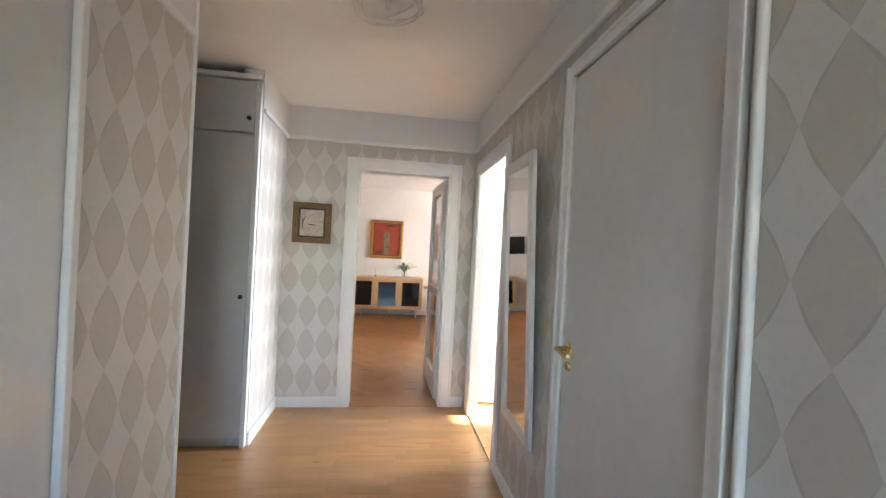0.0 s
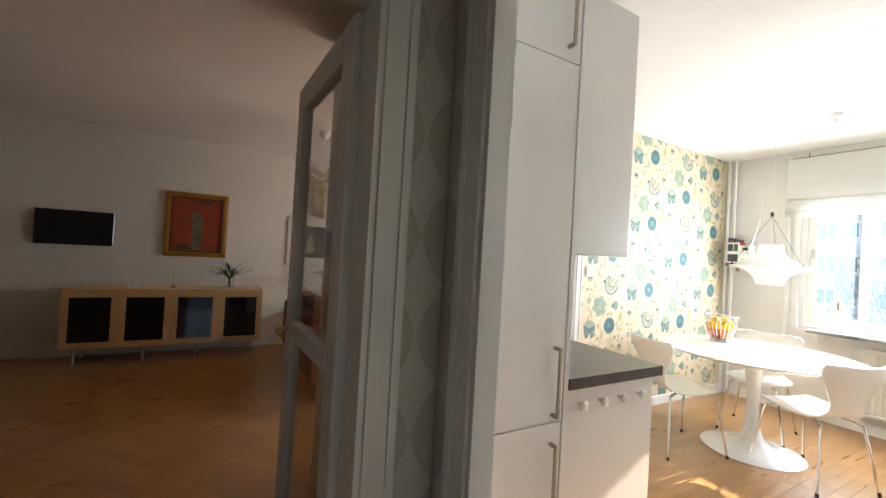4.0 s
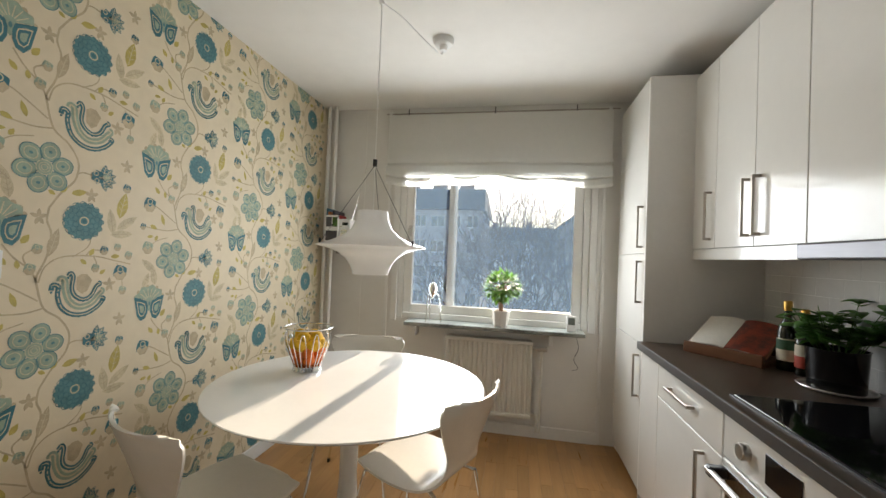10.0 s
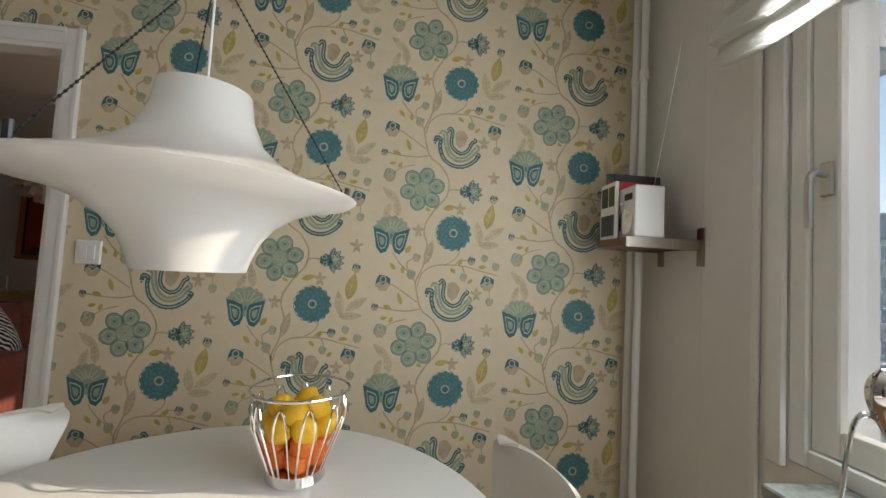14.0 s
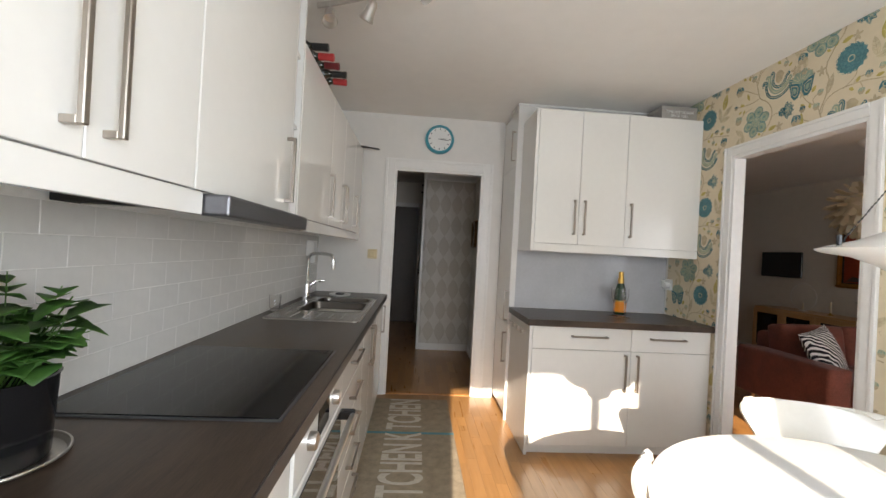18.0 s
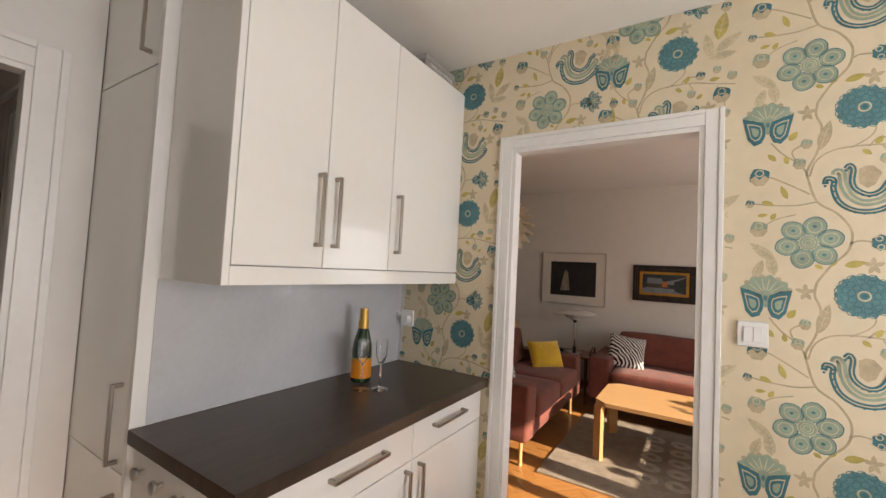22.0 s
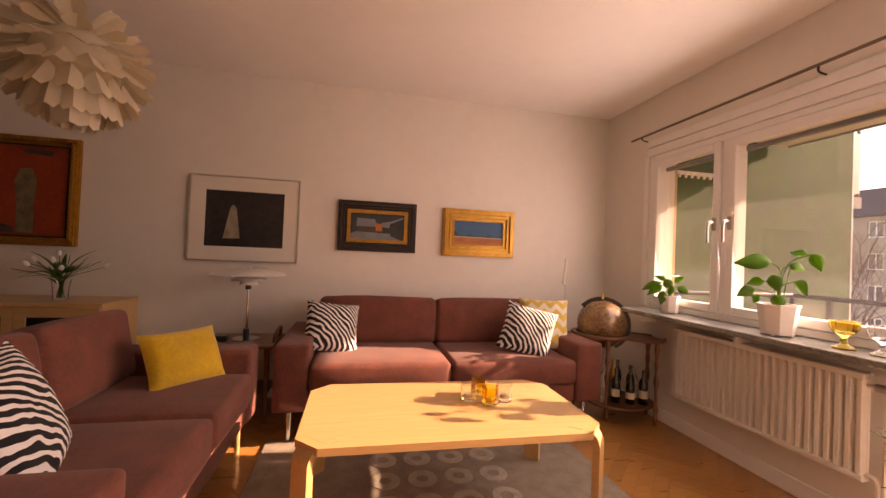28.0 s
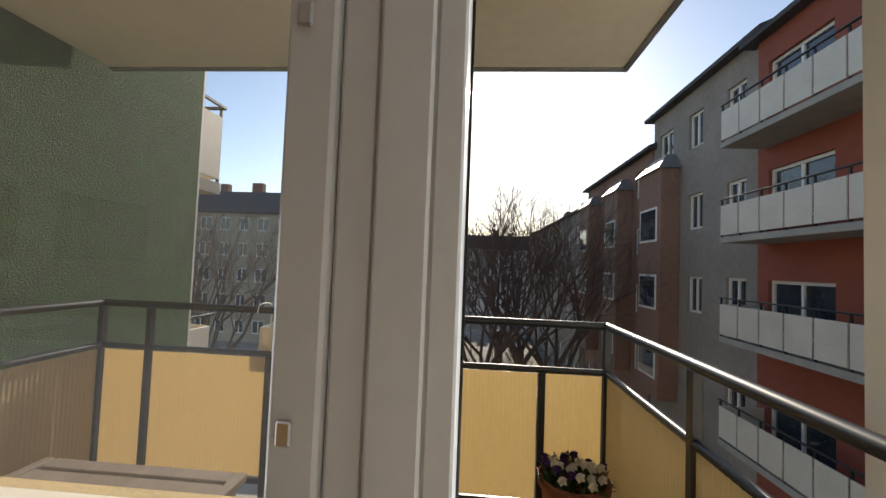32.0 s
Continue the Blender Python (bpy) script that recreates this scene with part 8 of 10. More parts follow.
# pictures on the far wall
WALLF = LY1 - 0.0015
picture("framed_photo", (2.157, WALLF, 1.362), 0.762, 0.632, 0.012, "silver_frame", "photo_black", "dark framed photograph with a wide pale mat", 0.022, (0.098, "mat_board"), [(((-0.55, -0.72), (-0.12, -0.70), (-0.22, 0.35), (-0.30, 0.52), (-0.38, 0.40)), "photo_pale")])
picture("winter_painting", (3.132, WALLF, 1.361), 0.612, 0.396, 0.070, "dark_frame", "oil_dark", "winter barn painting in a dark frame with gold slip", 0.04, (0.026, "gold_frame"), [
    (((-0.80, -0.42), (0.5, -0.5), (0.55, -0.75), (0.9, -1), (-1, -1), (-1, -0.6)), "oil_roof"),
    (((-0.76, -0.01), (-0.05, -0.01), (-0.08, -0.42), (-0.76, -0.42)), "oil_barn"),
    (((-0.76, 0.63), (-0.11, 0.57), (0.02, -0.01), (-0.79, -0.01)), "oil_roof"),
    (((-0.07, 0.25), (0.17, 0.25), (0.17, -0.35), (-0.07, -0.35)), "oil_field"),
    (((0.13, 0.31), (0.49, 0.46), (0.43, -0.08), (0.17, 0.0)), "oil_roof"),
    (((0.45, 0.3), (0.97, 0.78), (0.99, -0.98), (0.49, -0.7)), "oil_dark"),
    (((0.36, 0.36), (0.95, 0.82), (0.97, 0.72), (0.42, 0.22)), "oil_roof")])
picture("field_painting", (3.967, WALLF, 1.352), 0.618, 0.39, 0.098, "gold_frame", "oil_sky", "blue sky over orange field painting in gilt frame", 0.05, None, [
    (((-1, -1), (1, -1), (1, -0.40), (-1, -0.38)), "oil_field"),
    (((-1, -0.25), (-0.98, 0.15), (-0.82, -0.22), (-0.7, -0.27)), "oil_dark"),
    (((-0.5, -0.27), (-0.34, -0.10), (-0.2, -0.27)), "oil_dark"),
    (((0.25, -0.27), (0.45, -0.06), (0.62, -0.27)), "oil_dark"),
    (((-1, -0.40), (1, -0.42), (1, -0.33), (-1, -0.31)), "oil_snow"),
    (((-1, -0.32), (1, -0.34), (1, -0.27), (-1, -0.25)), "oil_dark")])
rp = picture("red_painting", (0.79, WALLF, 1.475), 0.617, 0.734, 0.055, "gold_frame", "oil_red", "red oil painting in a gilt rope-carved frame", 0.045, (0.012, "dark_frame"), [(((-0.2, -0.95), (0.22, -0.95), (0.2, -0.3), (0.25, 0.25), (0.12, 0.5), (-0.15, 0.5), (-0.28, 0.2), (-0.2, -0.3)), "oil_figure"), (((-0.9, -0.95), (-0.2, -0.95), (-0.3, -0.8), (-0.6, -0.75)), "oil_barn"), (((-0.1, 0.85), (0.6, 0.8), (0.62, 0.92), (-0.05, 0.95)), "oil_barn")])
bead = bmesh.new()
tube(bead, [(-0.016, -0.046, -0.007), (0.016, -0.046, 0.007)], [0.009, 0.009], 8)
bead_me = bpy.data.meshes.new("rope_bead")
bead.to_mesh(bead_me)
bead.free()
bead_me.materials.append(M["gold_frame"])
for k in range(18):
    for z in (-0.340, 0.340):
        ob = new("rope_bead", bead_me)
        ob.parent, ob.matrix_local = rp, pose(-0.289 + 0.034 * k, 0, z, 0, 0, 0)
for k in range(20):
    for x in (-0.281, 0.281):
        ob = new("rope_bead", bead_me)
        ob.parent, ob.matrix_local = rp, pose(x, 0, -0.31 + 0.0326 * k, 0, 90, 0)

# side table with lamp
st = thing("side_table", (2.27, 7.50, FZ), "dark wooden side table with a curved handle", "table")
part("top", boxed((-0.24, -0.21, 0.48), (0.22, 0.21, 0.50), 0.006, 2), M["teak"], st)
for x in (-0.20, 0.18):
    for y in (-0.17, 0.17):
        bm = bmesh.new()
        tube(bm, [(x, y, 0), (x, y, 0.48)], [0.012, 0.018], 8)
        part("leg", bm, M["teak"], st)
part("lower_shelf", boxed((-0.20, -0.17, 0.16), (0.18, 0.17, 0.175), 0.003), M["teak"], st)
bm = bmesh.new()
tube(bm, smooth_path([(0.205, -0.10, 0.50), (0.212, -0.10, 0.55), (0.222, 0.0, 0.585), (0.212, 0.10, 0.55), (0.205, 0.10, 0.50)], 5), 0.011, 8)
part("tray_handle", bm, M["teak"], st, "", True)
tl = thing("table_lamp", (2.28, 7.50, FZ + 0.5003), "chrome table lamp with three white opal shades", "lamp")
bm = bmesh.new()
lathe(bm, [(0.0, 0.0), (0.085, 0.0), (0.085, 0.008), (0.02, 0.014), (0.0, 0.014)], 32, caps=False)
part("base", bm, M["chrome"], tl, "", True)
bm = bmesh.new()
tube(bm, [(0, 0, 0.012), (0, 0, 0.34)], 0.009, 12)
part("stem", bm, M["chrome"], tl, "", True)
for z0, z1, r_ in ((0.014, 0.07, 0.019), (0.335, 0.37, 0.019)):
    bm = bmesh.new()
    tube(bm, [(0, 0, z0), (0, 0, z1)], r_, 16)
    part("collar", bm, M["black"], tl, "black collar", True)
for prof in ([(0.235, 0.435), (0.20, 0.452), (0.12, 0.470), (0.05, 0.478), (0.05, 0.474), (0.12, 0.466), (0.20, 0.448), (0.233, 0.432)], [(0.115, 0.398), (0.10, 0.412), (0.06, 0.424), (0.035, 0.43), (0.035, 0.426), (0.06, 0.420), (0.10, 0.408), (0.113, 0.395)], [(0.058, 0.368), (0.05, 0.384), (0.02, 0.395), (0.0, 0.395), (0.0, 0.39), (0.02, 0.39), (0.048, 0.38), (0.056, 0.366)]):
    bm = bmesh.new()
    lathe(bm, prof, 40, caps=False)
    part("shade", bm, M["opal"], tl, "white opal shade", True)
bm = bmesh.new()
tube(bm, [(0, 0, 0.37), (0, 0, 0.49)], 0.016, 16)
part("lamp_holder", bm, M["opal"], tl, "", True)
sb_ = solid("remote_box", boxed((-0.06, -0.03, 0), (0.06, 0.03, 0.035), 0.004), M["black"], "small black box on the side table", "box", at=(2.12, 7.46, FZ + 0.5003))

# sideboard
sd = thing("sideboard", (0, 0, FZ), "birch sideboard with smoked glass doors and steel legs", "sideboard")
SX0, SX1, SY0, SY1, SZ0, SZ1 = -0.24, 1.49, 7.40, LY1 - 0.016, 0.16, 0.735
part("top", boxed((SX0, SY0, SZ1 - 0.022), (SX1, SY1, SZ1), 0.002), M["birch"], sd)
part("bottom", boxed((SX0, SY0, SZ0), (SX1, SY1, SZ0 + 0.022), 0.002), M["birch"], sd)
part("back", boxed((SX0 + 0.023, SY1 - 0.012, SZ0 + 0.023), (SX1 - 0.023, SY1, SZ1 - 0.023)), M["birch"], sd)
for x in (SX0, SX1 - 0.022):
    part("side", boxed((x, SY0, SZ0 + 0.0225), (x + 0.022, SY1, SZ1 - 0.0225), 0.001), M["birch"], sd)
dwid = (SX1 - SX0) / 4
for k in range(4):
    x0, x1 = SX0 + k * dwid + 0.003, SX0 + (k + 1) * dwid - 0.003
    d = part("door", slab(bmesh.new(), (x0, SY0 - 0.019, SZ0 + 0.004), (x1, SY0 - 0.001, SZ1 - 0.024), [((x0 + 0.055, 0, SZ0 + 0.06), (x1 - 0.055, 9, SZ1 - 0.08))]), M["birch"], sd)
    part("glass", boxed((x0 + 0.05, SY0 - 0.010, SZ0 + 0.055), (x1 - 0.05, SY0 - 0.006, SZ1 - 0.075)), M["black_glass"], d, "smoked dark glass")
    if k:
        part("divider", boxed((SX0 + k * dwid - 0.009, SY0 + 0.001, SZ0 + 0.023), (SX0 + k * dwid + 0.009, SY1 - 0.013, SZ1 - 0.023)), M["birch"], sd)
for x in (SX0 + 0.10, 0.40, 0.86, SX1 - 0.10):
    for y in (SY0 + 0.05, SY1 - 0.06):
        bm = bmesh.new()
        tube(bm, [(x, y, 0), (x, y, SZ0)], 0.013, 12)
        part("leg", bm, M["steel"], sd, "round steel leg", True)
SBT = FZ + SZ1 + 0.0003


def stems_vase(at, name, label, h, seed, flowers, n_leaf=34, leaf="leaf_green", reach=0.20, glass_mat="clear_glass"):
    """A glass vase of cut stems with long leaves and flowers."""
    v = thing(name, at, label, "flowers")
    bm = bmesh.new()
    lathe(bm, [(0.0, 0.0), (0.035, 0.0), (0.038, 0.004), (0.042, h * 0.6), (0.052, h), (0.049, h), (0.039, h * 0.6), (0.034, 0.012), (0.0, 0.010)], 28, caps=False)
    part("vase", bm, M[glass_mat], v, "clear glass vase", True)
    rng = random.Random(seed)
    bm, lf = bmesh.new(), bmesh.new()
    tips = []
    for k in range(14):
        a = k * 2.4 + rng.uniform(-0.3, 0.3)
        r_ = reach * math.sqrt((k + 0.5) / 14)
        tip = Vector((r_ * math.cos(a), r_ * math.sin(a), h + 0.16 - 0.35 * r_ + rng.uniform(-0.02, 0.03)))
        tube(bm, smooth_path([(0.02 * math.cos(a + 2), 0.02 * math.sin(a + 2), 0.015), (0.02 * math.cos(a), 0.02 * math.sin(a), h), tip], 3), 0.0022, 5)
        tips.append(tip)
    for k in range(n_leaf):
        a, e = rng.uniform(0, math.tau), rng.uniform(0.3, 1.25)
        b0 = Vector((0.03 * math.cos(a), 0.03 * math.sin(a), h + rng.uniform(-0.03, 0.07)))
        d_ = Vector((math.cos(a) * math.cos(e), math.sin(a) * math.cos(e), math.sin(e) * 0.8))
        leaf_blade(lf, b0, b0 + d_ * rng.uniform(0.10, reach * 0.9 + 0.04), rng.uniform(0.018, 0.034), droop=rng.uniform(0.1, 0.5))
    part("stem", bm, M["leaf_green"], v)
    part("foliage", thicken(lf, 0.0004), M[leaf], v, "dense green leaves")
    for k, kind in enumerate(flowers):
        tip = tips[(k * 3 + 1) % 14]
        up = (tip - Vector((0, 0, h * 0.4))).normalized()
        q = up.to_track_quat("Z", "Y").to_matrix().to_4x4()
        fb = bmesh.new()
        if kind == "tulip":
            lathe(fb, [(0.0, 0.0), (0.010, 0.004), (0.014, 0.018), (0.010, 0.036), (0.004, 0.042), (0.0, 0.042)], 10, caps=False)
            f = part("flower", fb, M["flower_white"], v, "closed white tulip bud", True)
        else:
            big = kind == "gerbera"
            for ring_, (rr, tilt, cnt) in enumerate(((0.050 if big else 0.042, 0.10, 22), (0.040 if big else 0.034, 0.35, 18), (0.022, 0.75, 12))):
                for j in range(cnt):
                    a = j * math.tau / cnt + ring_ * 0.2
                    d_ = Vector((math.cos(a) * math.cos(tilt), math.sin(a) * math.cos(tilt), math.sin(tilt)))
                    leaf_blade(fb, d_ * 0.008, d_ * rr, 0.011, droop=0.12, n=3)
            f = part("flower", thicken(fb, 0.0004), M["flower_orange" if big else "flower_white"], v, "orange gerbera" if big else "white chrysanthemum")
            eb = bmesh.new()
            lathe(eb, [(0.0, 0.0), (0.010, 0.0), (0.009, 0.006), (0.0, 0.008)], 14, caps=False)
            part("flower_centre", eb, M["flower_eye" if big else "lemon"], f, "", True)
        f.matrix_local = Matrix.Translation(tip) @ q
    return v


stems_vase((1.15, 7.60, SBT), "tulip_vase", "glass vase with white tulips and green stems", 0.13, 3, ["tulip"] * 6, 30, reach=0.24)
rc = thing("ring_candle_holder", (0.26, 7.60, SBT), "thin white ring candle holder with a candle", "candle holder")
bm = bmesh.new()
tube(bm, [(0.17 * math.cos(a), 0, 0.182 + 0.17 * math.sin(a)) for a in (k * math.tau / 48 for k in range(49))], 0.005, 8, False)
part("ring", bm, M["opal"], rc, "", True)
part("foot", boxed((-0.05, -0.03, 0), (0.05, 0.03, 0.008), 0.002), M["opal"], rc)
bm = bmesh.new()
tube(bm, [(0.0, 0, 0.018), (0.0, 0, 0.10)], 0.011, 12)
part("candle", bm, M["tea_wax"], rc, "", True)
cd = thing("candlestick", (0.62, 7.58, SBT), "slim white candle in a small holder", "candle")
bm = bmesh.new()
lathe(bm, [(0.0, 0.0), (0.03, 0.0), (0.03, 0.006), (0.012, 0.012), (0.013, 0.03), (0.0, 0.03)], 20, caps=False)
part("holder", bm, M["brass"], cd, "", True)
bm = bmesh.new()
tube(bm, [(0, 0, 0.03), (0, 0, 0.16)], [0.010, 0.009], 12)
part("candle", bm, M["tea_wax"], cd, "", True)

# television
tv = thing("television", (-0.26, LY1 - 0.002, 1.36), "small black flat television on the far wall", "television")
part("screen", boxed((-0.31, -0.055, -0.175), (0.31, -0.03, 0.175), 0.006), M["tv"], tv)
part("wall_bracket", boxed((-0.10, -0.0295, -0.08), (0.10, 0.0, 0.08)), M["black"], tv)

# dining corner
dt = thing("dining_table", (-1.75, 6.15, FZ), "round-cornered birch dining table", "table")
part("tabletop", boxed((-0.75, -0.45, 0.69), (0.75, 0.45, 0.72), 0.012, 2), M["birch"], dt)
for x in (-0.62, 0.62):
    for y in (-0.35, 0.35):
        bm = bmesh.new()
        tube(bm, [(x, y, 0), (x, y, 0.69)], 0.024, 12)
        part("leg", bm, M["birch"], dt, "", True)


def dining_chair():
    c = thing("dining_chair", (0, 0, 0), "birch dining chair with a dark seat and slatted back", "chair", "chairs round the dining table")
    part("seat", boxed((-0.21, -0.21, 0.43), (0.21, 0.21, 0.465), 0.012, 2), M["book_dark"], c, "dark upholstered seat")
    for x in (-0.19, 0.19):
        bm = bmesh.new()
        tube(bm, [(x, 0.19, 0), (x, 0.19, 0.43), (x, 0.25, 0.80)], 0.016, 8)
        part("back_post", bm, M["birch"], c, "", True)
        bm = bmesh.new()
        tube(bm, [(x, -0.19, 0), (x, -0.19, 0.43)], 0.016, 8)
        part("leg", bm, M["birch"], c, "", True)
        part("side_rail", boxed((x - 0.009, -0.175, 0.38), (x + 0.009, 0.175, 0.425), 0.002), M["birch"], c)
    for z in (0.56, 0.66, 0.76):
        y = 0.19 + (z - 0.43) / 0.37 * 0.06
        part("back_slat", boxed((-0.178, y - 0.007, z), (0.178, y + 0.007, z + 0.055), 0.003), M["birch"], c)
    return c


first_chair = dining_chair()
for x, y, a in ((-1.35, 5.62, 180), (-2.05, 5.62, 180), (-1.35, 6.68, 0), (-2.05, 6.68, 0)):
    copy_thing(first_chair, pose(x, y, FZ, 0, 0, a))
first_chair.matrix_world = pose(-0.86, 6.15, FZ, 0, 0, -90)
picture("dark_painting", (-1.75, WALLF, 1.45), 0.55, 0.70, 0.05, "dark_frame", "oil_dark", "dark blue painting in a black frame", 0.04)

# pendant lamp of folded leaves
pl_ = thing("pendant_lamp", (1.87, 6.44, CEIL), "cream pendant lamp of many folded plastic leaves", "lamp")
bm = bmesh.new()
lathe(bm, [(0.055, 0.0), (0.05, -0.03), (0.02, -0.075), (0.0, -0.08)], 24)
part("canopy", bm, M["opal"], pl_, "", True)
bm = bmesh.new()
tube(bm, [(0, 0, -0.07), (0, 0, -0.40)], 0.003, 6)
part("cord", bm, M["white_plastic"], pl_)
lamp_leaf = bmesh.new()
for s_ in (-1, 1):
    vs = [lamp_leaf.verts.new(p_) for p_ in ((0, 0, 0.015), (s_ * 0.035, 0.04, 0.0), (s_ * 0.052, 0.105, -0.004), (s_ * 0.030, 0.150, 0.006), (0, 0.135, 0.020))]
    lamp_leaf.faces.new(vs if s_ > 0 else vs[::-1])
thicken(lamp_leaf, 0.0008)
leaf_me = bpy.data.meshes.new("lamp_leaf")
lamp_leaf.to_mesh(leaf_me)
lamp_leaf.free()
leaf_me.materials.append(M["lamp_leaf"])
PC = Vector((0, 0, 1.845 - CEIL))
LS = 0.87
rows_ = 9
for i in range(rows_):
    el = radians(78 - i * 156 / (rows_ - 1))
    cnt = max(5, round(15 * math.cos(el)))
    for j in range(cnt):
        a = (j + 0.5 * (i % 2)) * math.tau / cnt
        nrm = Vector((math.cos(el) * math.cos(a), math.cos(el) * math.sin(a), math.sin(el)))
        down = Vector((math.sin(el) * math.cos(a), math.sin(el) * math.sin(a), -math.cos(el)))
        yv = (down * 0.62 + nrm * 0.78).normalized()
        xv = yv.cross(nrm).normalized()
        zv = xv.cross(yv)
        m = Matrix((xv, yv, zv)).transposed().to_4x4()
        ob = new("leaf", leaf_me)
        ob.parent, ob.matrix_local = pl_, Matrix.Translation(PC + nrm * 0.165 * LS) @ m @ Matrix.Scale(LS, 4)
bm = bmesh.new()
bmesh.ops.create_uvsphere(bm, u_segments=20, v_segments=12, radius=0.165 * LS, matrix=Matrix.Translation(PC))
part("inner_body", bm, M["lamp_leaf"], pl_, "", True)

# globe bar cart
gb = thing("globe_bar_cart", (0, 0, FZ), "antique globe bar cart with turned dark legs", "bar cart")
GC, TC = Vector((4.80, 7.29, 0.655)), Vector((5.02, 7.14, 0.575))
bm = bmesh.new()
bmesh.ops.create_uvsphere(bm, u_segments=32, v_segments=20, radius=0.178, matrix=Matrix.Translation(GC))
gl_ = part("globe", bm, M["globe_map"], gb, "antique map globe", True)
bm = bmesh.new()
tube(bm, [GC + Vector((0.19 * math.cos(a) * 0.85, -0.19 * math.cos(a) * 0.5, 0.19 * math.sin(a))) for a in (radians(-60 + k * 200 / 24) for k in range(25))], 0.008, 6, True, 0, (0.004, 0.012))
part("meridian", bm, M["dark_frame"], gb, "", True)
bm = bmesh.new()
lathe(bm, [(0.0, 0.0), (0.012, 0.0), (0.008, 0.015), (0.012, 0.03), (0.0, 0.045)], 12, GC + Vector((0, 0, 0.185)), False)
part("finial", bm, M["brass"], gb, "", True)
bm = bmesh.new()
lathe(bm, [(0.185, -0.012), (0.215, -0.012), (0.22, 0.0), (0.215, 0.010), (0.185, 0.010)], 40, GC + Vector((0, 0, -0.075)), False)
part("horizon_ring", bm, M["teak"], gb, "", True)
bm = bmesh.new()
lathe(bm, [(0.0, 0.0), (0.155, 0.0), (0.165, 0.006), (0.165, 0.018), (0.155, 0.020), (0.148, 0.010), (0.0, 0.010)], 40, TC + Vector((0, 0, -0.005)), False)
part("tray", bm, M["teak"], gb, "dark polished round tray", True)
bm = bmesh.new()
lathe(bm, [(0.0, 0.0), (0.20, 0.0), (0.205, 0.008), (0.20, 0.016), (0.0, 0.014)], 40, ((GC.x + TC.x) / 2, (GC.y + TC.y) / 2, 0.10), False, sx=1.25)
part("lower_shelf", bm, M["teak"], gb, "", True)
turned = [(0.012, 0.0), (0.014, 0.02), (0.010, 0.05), (0.018, 0.09), (0.012, 0.13), (0.010, 0.22), (0.019, 0.28), (0.010, 0.34), (0.016, 0.40), (0.011, 0.44), (0.018, 0.50), (0.012, 0.545)]
for x, y in ((5.04, 7.0), (5.13, 7.20), (4.66, 7.42), (4.74, 7.12)):
    bm = bmesh.new()
    lathe(bm, turned, 14, (x, y, 0.02))
    lg = part("leg", bm, M["teak"], gb, "turned dark leg", True)
    bm = bmesh.new()
    tube(bm, [(x - 0.008, y, 0.012), (x + 0.008, y, 0.012)], 0.012, 12)
    part("castor", bm, M["brass"], lg, "", True)
GS = FZ + 0.1163
rng = random.Random(12)
for k, (x, y, h, m, lab) in enumerate(((4.76, 7.18, 0.26, "white_plastic", "tall white spirit bottle"), (4.84, 7.16, 0.24, "dark_glass", "dark liqueur bottle on the cart shelf"), (4.90, 7.28, 0.27, "gold_foil", "tall golden bottle tube"), (4.93, 7.12, 0.20, "dark_glass", "dark spirit bottle with label"), (4.99, 7.20, 0.25, "green_glass", "green wine bottle on the cart shelf"), (5.02, 7.10, 0.24, "dark_glass", "dark spirit bottle with label"), (5.05, 7.24, 0.22, "clear_glass", "clear spirit bottle on the cart shelf"), (4.82, 7.30, 0.23, "clear_glass", "clear spirit bottle on the cart shelf"), (4.96, 7.31, 0.26, "dark_glass", "dark spirit bottle with label"))):
    s_ = h / 0.266
    bottle((x, y, GS), "spirit_bottle", [(r_ * 0.85, z * s_) for r_, z in WINE], m, lab, [(0.05 * s_, 0.11 * s_, 0.0302, "label_cream", "label")], "bottle")

# thin reading lamp behind the sofa
fl = thing("floor_lamp", (4.675, 7.62, FZ), "very thin floor lamp with a curved white tip", "lamp")
bm = bmesh.new()
lathe(bm, [(0.0, 0.0), (0.07, 0.0), (0.07, 0.008), (0.0, 0.010)], 24, caps=False)
part("base", bm, M["opal"], fl, "", True)
bm = bmesh.new()
tube(bm, [(0, 0, 0.008), (0, 0, 0.92)], 0.003, 6)
part("rod", bm, M["steel"], fl)
bm = bmesh.new()
tube(bm, smooth_path([(0.0, 0, 0.915), (-0.018, 0, 0.925), (-0.02, 0, 0.95), (-0.008, 0, 1.04), (0.0, 0, 1.13)], 4), [0.007] * 6 + [0.012] * 8 + [0.009] * 3, 8)
part("lamp_tip", bm, M["opal"], fl, "curved white lamp tip", True)

# flowers beside the doorway
ft = thing("flower_table", (3.83, 4.91, FZ), "small round wooden table beside the doorway", "table")
bm = bmesh.new()
lathe(bm, [(0.0, 0.0), (0.14, 0.0), (0.15, 0.006), (0.15, 0.018), (0.0, 0.020)], 36, (0, 0, 0.52), False)
part("top", bm, M["birch"], ft, "", True)
for k in range(3):
    a = k * math.tau / 3 + 0.4
    bm = bmesh.new()
    tube(bm, [(0.13 * math.cos(a), 0.13 * math.sin(a), 0), (0.10 * math.cos(a), 0.10 * math.sin(a), 0.52)], 0.013, 10)
    part("leg", bm, M["birch"], ft, "", True)


